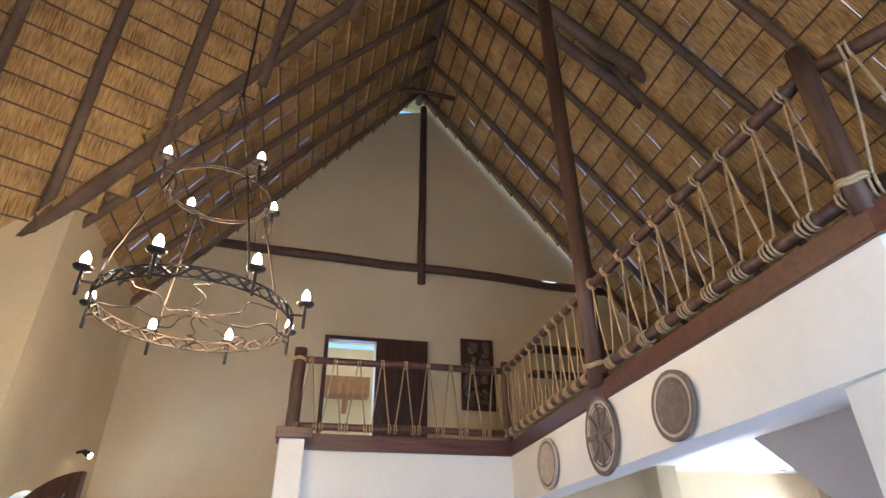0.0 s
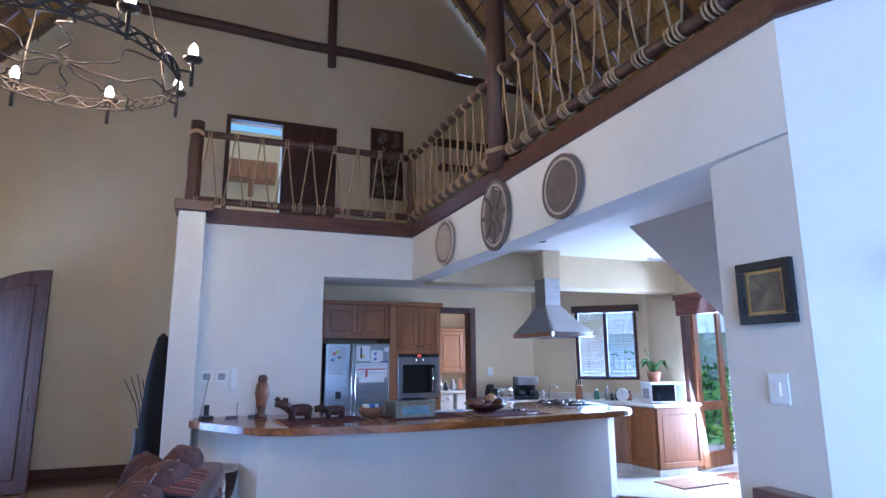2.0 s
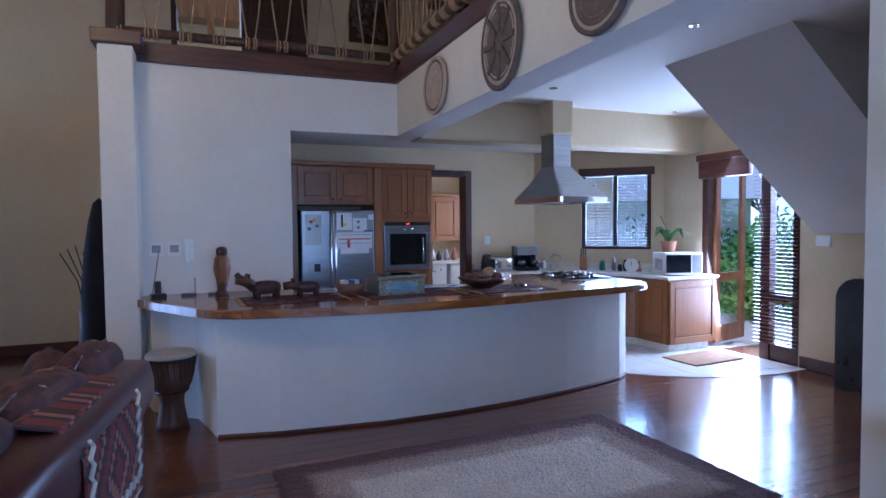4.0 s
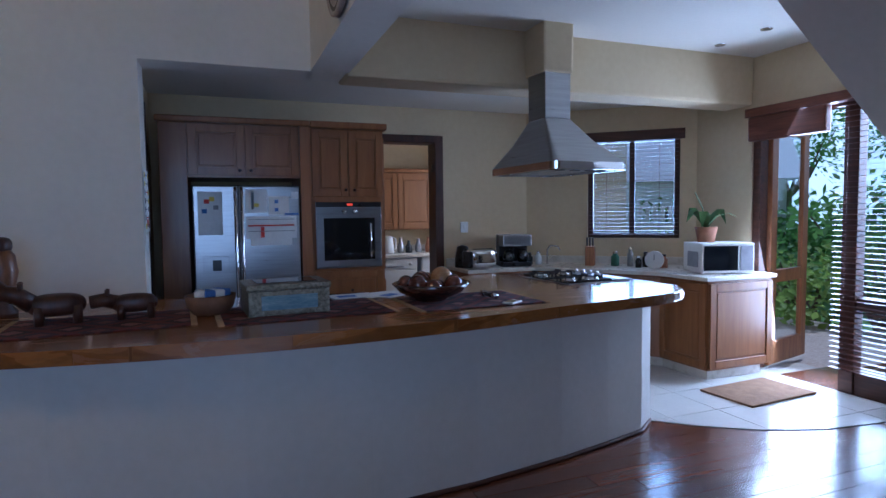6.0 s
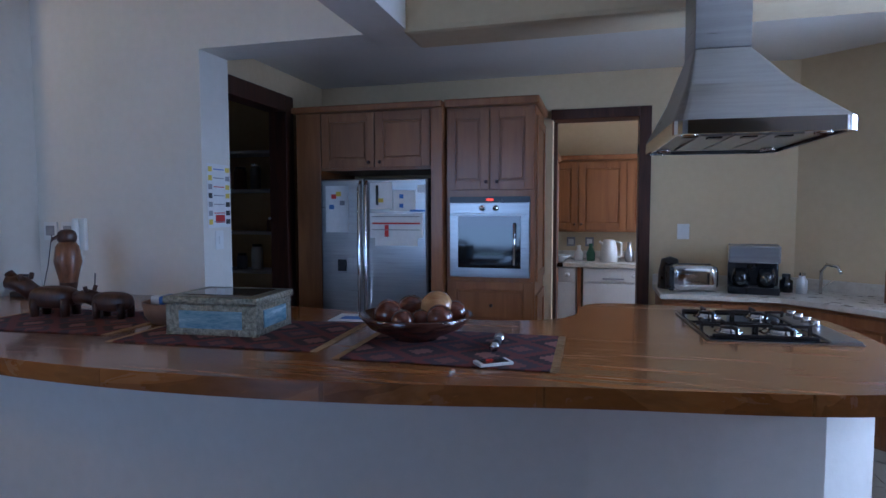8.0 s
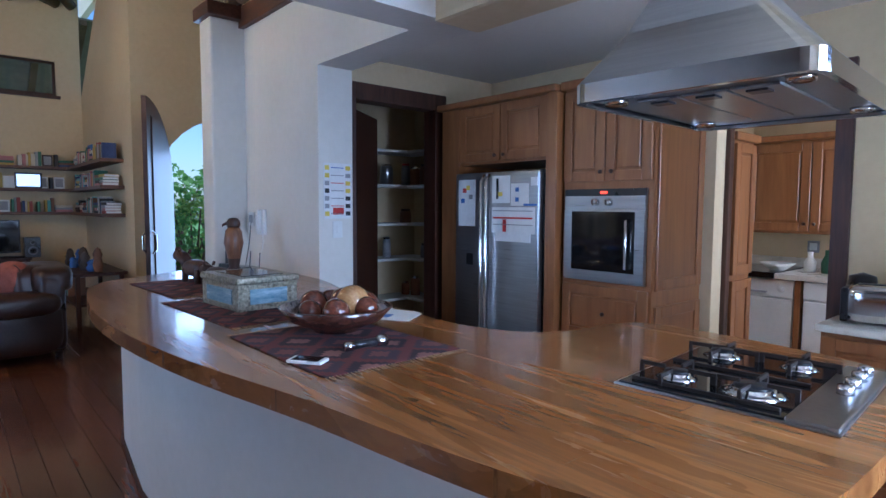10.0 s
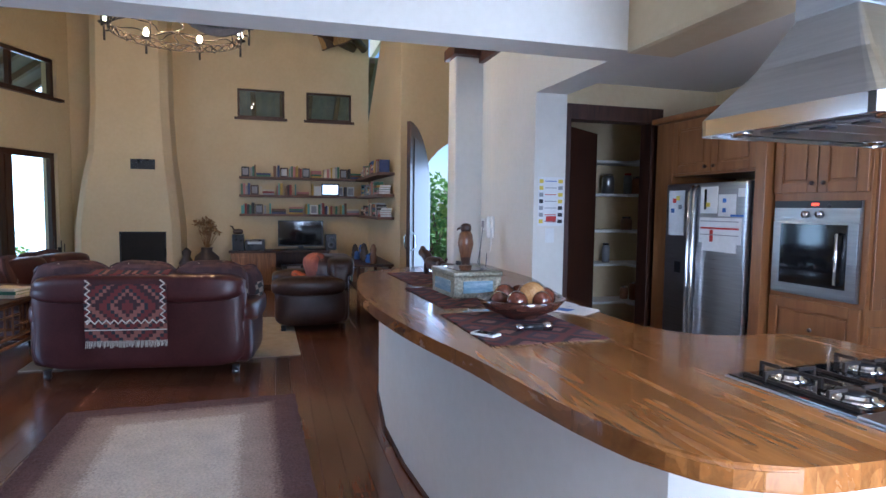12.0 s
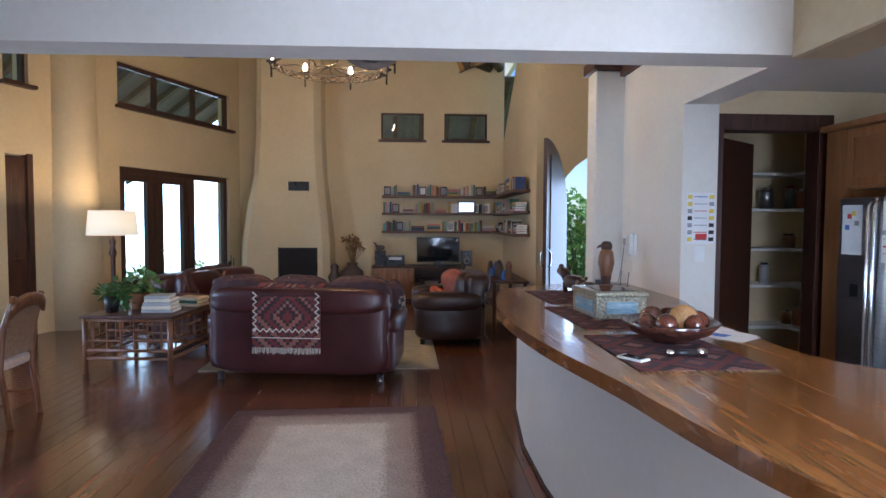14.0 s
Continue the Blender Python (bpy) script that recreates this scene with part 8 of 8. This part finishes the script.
# ---- garden ----
tagged(finish(box(-60, 60, -60, 60, -0.45, -0.32), "ground", GRASS), "green lawn round the house", "ground", kind="structure")
tagged(finish(box(6.97, 9.6, 3.5, 8.6, -0.32, -0.04), "patio", noisy("gravel", (0.30, 0.24, 0.20), (0.48, 0.40, 0.34), 30, 0.95, bump=0.9, fine=120, dist=0.03)), "gravel strip outside the garden door", "patio", kind="structure")
tagged(finish(box(-11, -6.7, -4, 9, -0.32, -0.05), "terrace", noisy("terrace_paving", (0.36, 0.31, 0.26), (0.48, 0.43, 0.37), 4, 0.8, bump=0.3)), "paved terrace outside the sitting room", "patio", kind="structure")
for nm, c in (("terrace_south", (-6.7, -1.8, -6, -0.9, -0.32, -0.05)),):
    tagged(finish(box(*c), nm, bpy.data.materials["terrace_paving"]), "paved terrace outside the windows", "patio", kind="structure")
LEAFB = noisy("shrub_leaf", (0.06, 0.13, 0.03), (0.19, 0.32, 0.08), 6, 0.6, bump=0.0)
LEAFY = noisy("bright_shrub_leaf", (0.14, 0.20, 0.03), (0.34, 0.42, 0.10), 6, 0.6, bump=0.0)


def let_through(m, tint, amount=0.45):
    """Thin leaves pass part of the light."""
    n, l = m.node_tree.nodes, m.node_tree.links
    out = next(q for q in n if q.type == 'OUTPUT_MATERIAL')
    src = out.inputs["Surface"].links[0].from_socket
    tr = n.new("ShaderNodeBsdfTranslucent")
    tr.inputs["Color"].default_value = (*tint, 1)
    mx = n.new("ShaderNodeMixShader")
    mx.inputs[0].default_value = amount
    l.new(src, mx.inputs[1])
    l.new(tr.outputs[0], mx.inputs[2])
    l.new(mx.outputs[0], out.inputs["Surface"])


let_through(LEAFB, (0.16, 0.30, 0.07))
let_through(LEAFY, (0.34, 0.46, 0.10))


def shrub(x, y, r, h, seed, n=700, bright=False, size=0.14):
    s = thing("garden_shrub", x, y, -0.32, 0, "leafy green shrub in the garden", "shrub", "garden shrubs")
    rnd = random.Random(seed)
    bm = bmesh.new()
    for i in range(7):
        a = rnd.uniform(0, 6.28)
        add_tube(bm, [(0, 0, 0), (r * 0.4 * math.cos(a), r * 0.4 * math.sin(a), h * 0.5), (r * 0.7 * math.cos(a), r * 0.7 * math.sin(a), h * 0.85)], 0.04, 5, True, 0.012)
    part("stem", bm, POLEG, s)
    bm = bmesh.new()
    for i in range(16):
        a, q = rnd.uniform(0, 6.28), r * math.sqrt(rnd.random()) * 0.8
        leaf_clump(bm, (q * math.cos(a), q * math.sin(a), h * rnd.uniform(0.3, 0.95)), r * 0.42, n // 16, size, rnd)
    part("foliage", bm, LEAFY if bright else LEAFB, s)
    return s


rnd = random.Random(31)
for i in range(13):
    shrub(9.6 + rnd.uniform(0, 1.0), 2.2 + 0.75 * i, 0.8, rnd.uniform(0.9, 1.6), 100 + i, 520, i % 3 != 1, 0.15)
for i in range(12):
    shrub(12.5 + rnd.uniform(0, 2.5), 0.5 + 1.5 * i, 1.7, rnd.uniform(1.5, 2.4), 200 + i, 900, False, 0.24)
for i in range(5):
    shrub(-8.6 - rnd.uniform(0, 1), -2.6 + 1.7 * i, 0.7, 0.7, 300 + i, 420, True, 0.13)
for i in range(5):
    shrub(-4.6, 7.0 + 0.6 * i, 0.5, 1.5, 330 + i, 360, i % 2 == 0, 0.12)
for i in range(6):
    shrub(-5.6 - rnd.uniform(0, 0.8), 7.4 + 0.75 * i, 0.75, rnd.uniform(1.5, 2.3), 350 + i, 520, i % 2 == 1, 0.14)
for i in range(6):
    shrub(-9.2 - rnd.uniform(0, 1.5), 5.8 + 1.5 * i, 1.4, rnd.uniform(2.2, 3.2), 370 + i, 800, False, 0.22)
for i, (x, y) in enumerate(((15, 2), (19, 8), (24, 14), (24, 20), (15, 26))):
    t = thing("garden_tree", x, y, -0.32, 0, "spreading leafy garden tree", "tree", "garden trees")
    rnd = random.Random(400 + i)
    bm = bmesh.new()
    add_tube(bm, [(0, 0, 0), (0.1, 0.05, 1.2), (0.05, -0.1, 2.6)], 0.22, 9, True, 0.13)
    tips = []
    for k in range(9):
        a = 6.28 * k / 9
        tip = (1.7 * math.cos(a), 1.7 * math.sin(a), 3.4 + rnd.uniform(0, 1.8))
        add_tube(bm, [(0.05, -0.1, 2.3), (0.8 * math.cos(a), 0.8 * math.sin(a), 3.1), tip], 0.09, 6, True, 0.02)
        tips.append(tip)
    part("trunk", bm, POLEG, t)
    bm = bmesh.new()
    for tip in tips + [(0, 0, 5.2)]:
        leaf_clump(bm, tip, 1.1, 190, 0.26, rnd)
    part("crown", bm, LEAFB, t)
nb_ = thing("neighbour_house", 12.5, 16.5, -0.32, -40, "pale house with a grey gabled roof beyond the kitchen window", "house")
part("wall", box(-4, 4, -2.5, 2.5, 0, 2.6), PLASTER_W, nb_)
bm = bmesh.new()
vv = [bm.verts.new(p) for p in ((-4.3, -2.8, 2.5), (4.3, -2.8, 2.5), (4.3, 2.8, 2.5), (-4.3, 2.8, 2.5), (-4.3, 0, 4.6), (4.3, 0, 4.6))]
for q in ((0, 1, 5, 4), (2, 3, 4, 5), (0, 4, 3), (1, 2, 5), (0, 3, 2, 1)):
    bm.faces.new([vv[i] for i in q])
part("roof", bm, GREY, nb_)
for i in range(3):
    part("window", box(-3 + 2.2 * i, -2 + 2.2 * i, -2.53, -2.49, 0.9, 1.9), OVENGLASS, nb_)
fe = thing("garden_fence", 8.5, 10.7, -0.32, -50, "low slatted garden fence outside the kitchen window", "fence")
fs = part("slat", box(-0.03, 0.03, -0.01, 0.01, 0, 1.9), STONE, fe)
for i in range(1, 28):
    o = new("slat", fs.data)
    o.parent = fe
    o.location = (0.12 * (i // 2 + 1) * (1 if i % 2 else -1), 0, 0)
part("rail", box(-1.75, 1.75, 0.01, 0.04, 1.5, 1.6), STONE, fe)

# glowing panel for the bright distance beyond the terrace; added to light the room
hz = emit("terrace_glow", (0.80, 0.91, 1.0), 3.2)
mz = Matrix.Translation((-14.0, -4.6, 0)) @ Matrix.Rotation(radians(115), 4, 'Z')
tagged(finish(box(-13, 13, -0.05, 0.0, -0.32, 9.0, 0, 2, mz), "backdrop_terrace", hz), "glowing panel standing in for the bright sky beyond the terrace", "backdrop", kind="structure")

# glowing sheet added far off to whiten the view behind the foliage
hz2 = emit("garden_glow", (0.88, 0.95, 1.0), 2.0)
tagged(finish(box(52.0, 52.1, -40, 90, -0.32, 16), "backdrop_garden", hz2), "glowing panel standing in for the bright sky beyond the garden", "backdrop", kind="structure")

# ---- kitchen tiles ----
def clip_poly(poly, edges):
    out = poly
    n = len(edges)
    for i in range(n):
        (ax, ay), (bx_, by) = edges[i], edges[(i + 1) % n]
        side = lambda p: (bx_ - ax) * (p[1] - ay) - (by - ay) * (p[0] - ax)
        src, out = out, []
        for k in range(len(src)):
            p, q = src[k], src[(k + 1) % len(src)]
            sp, sq = side(p), side(q)
            if sp >= 0:
                out.append(p)
            if sp * sq < 0:
                t = sp / (sp - sq)
                out.append((p[0] + (q[0] - p[0]) * t, p[1] + (q[1] - p[1]) * t))
        if len(out) < 3:
            return []
    return out


# the two convex halves of the outline
TILE_WEST = [(1.5, 6.75), (4.80, 5.86), (4.80, 8.50), (1.5, 8.50)]
TILE_EAST = TILE_EDGE[1:9] + [(4.80, 8.50)]
tiles = new("tile_floor")
tagged(tiles, "pale cream kitchen floor tiles with thin joints", "floor", kind="structure")
TS = 0.45
for i in range(14):
    for j in range(10):
        x0, y0 = 1.4 + TS * i, 4.9 + TS * j
        square = [(x0 + 0.003, y0 + 0.003), (x0 + TS - 0.003, y0 + 0.003), (x0 + TS - 0.003, y0 + TS - 0.003), (x0 + 0.003, y0 + TS - 0.003)]
        for poly in (clip_poly(square, TILE_WEST), clip_poly(square, TILE_EAST)):
            if len(poly) < 3:
                continue
            cx, cy = sum(p[0] for p in poly) / len(poly), sum(p[1] for p in poly) / len(poly)
            bm = prism([(p[0] - cx, p[1] - cy) for p in poly], -0.012, 0.006)
            o = finish(bm, "tile", TILE, tiles)
            o.location = (cx, cy, 0)
tagged(finish(prism(TILE_EDGE, -0.017, 0.003), "tile_bed", GROUT), "grout bed under the kitchen tiles", "floor", kind="structure")

# ---- floor planks ----
rnd = random.Random(2)
PW = 0.132
meshes = {}
nearer, rest = [], []
row = 0
y = -2.0
while y < 9.5:
    x = -7.0 - rnd.uniform(0, 1.5)
    while x < 6.9:
        L = rnd.choice((1.2, 1.6, 2.0, 2.4))
        cx, cy = x + L / 2, y + PW / 2
        if not (cx > 4.9 and cy > 6.3):
            (nearer if (-1.6 < cx < 5.2 and 0.9 < cy < 5.8) else rest).append((x, y, L))
        x += L
    y += PW
for x, y, L in nearer[:300]:
    if L not in meshes:
        bm = box(0, L - 0.0025, 0, PW - 0.0025, -0.018, 0.0, 0.0012, 1)
        me = bpy.data.meshes.new("plank")
        bm.to_mesh(me)
        bm.free()
        me.materials.append(FLOORW)
        meshes[L] = me
    o = new("plank", meshes[L])
    o.parent = floor_planks
    o.location = (x, y, rnd.uniform(-0.0006, 0.0))
bm = bmesh.new()
for x, y, L in rest + nearer[300:]:
    add_box(bm, x, x + L - 0.0025, y, y + PW - 0.0025, -0.018, rnd.uniform(-0.0006, 0))
tagged(finish(bm, "further_planks", FLOORW, floor_planks), kind="stuff")
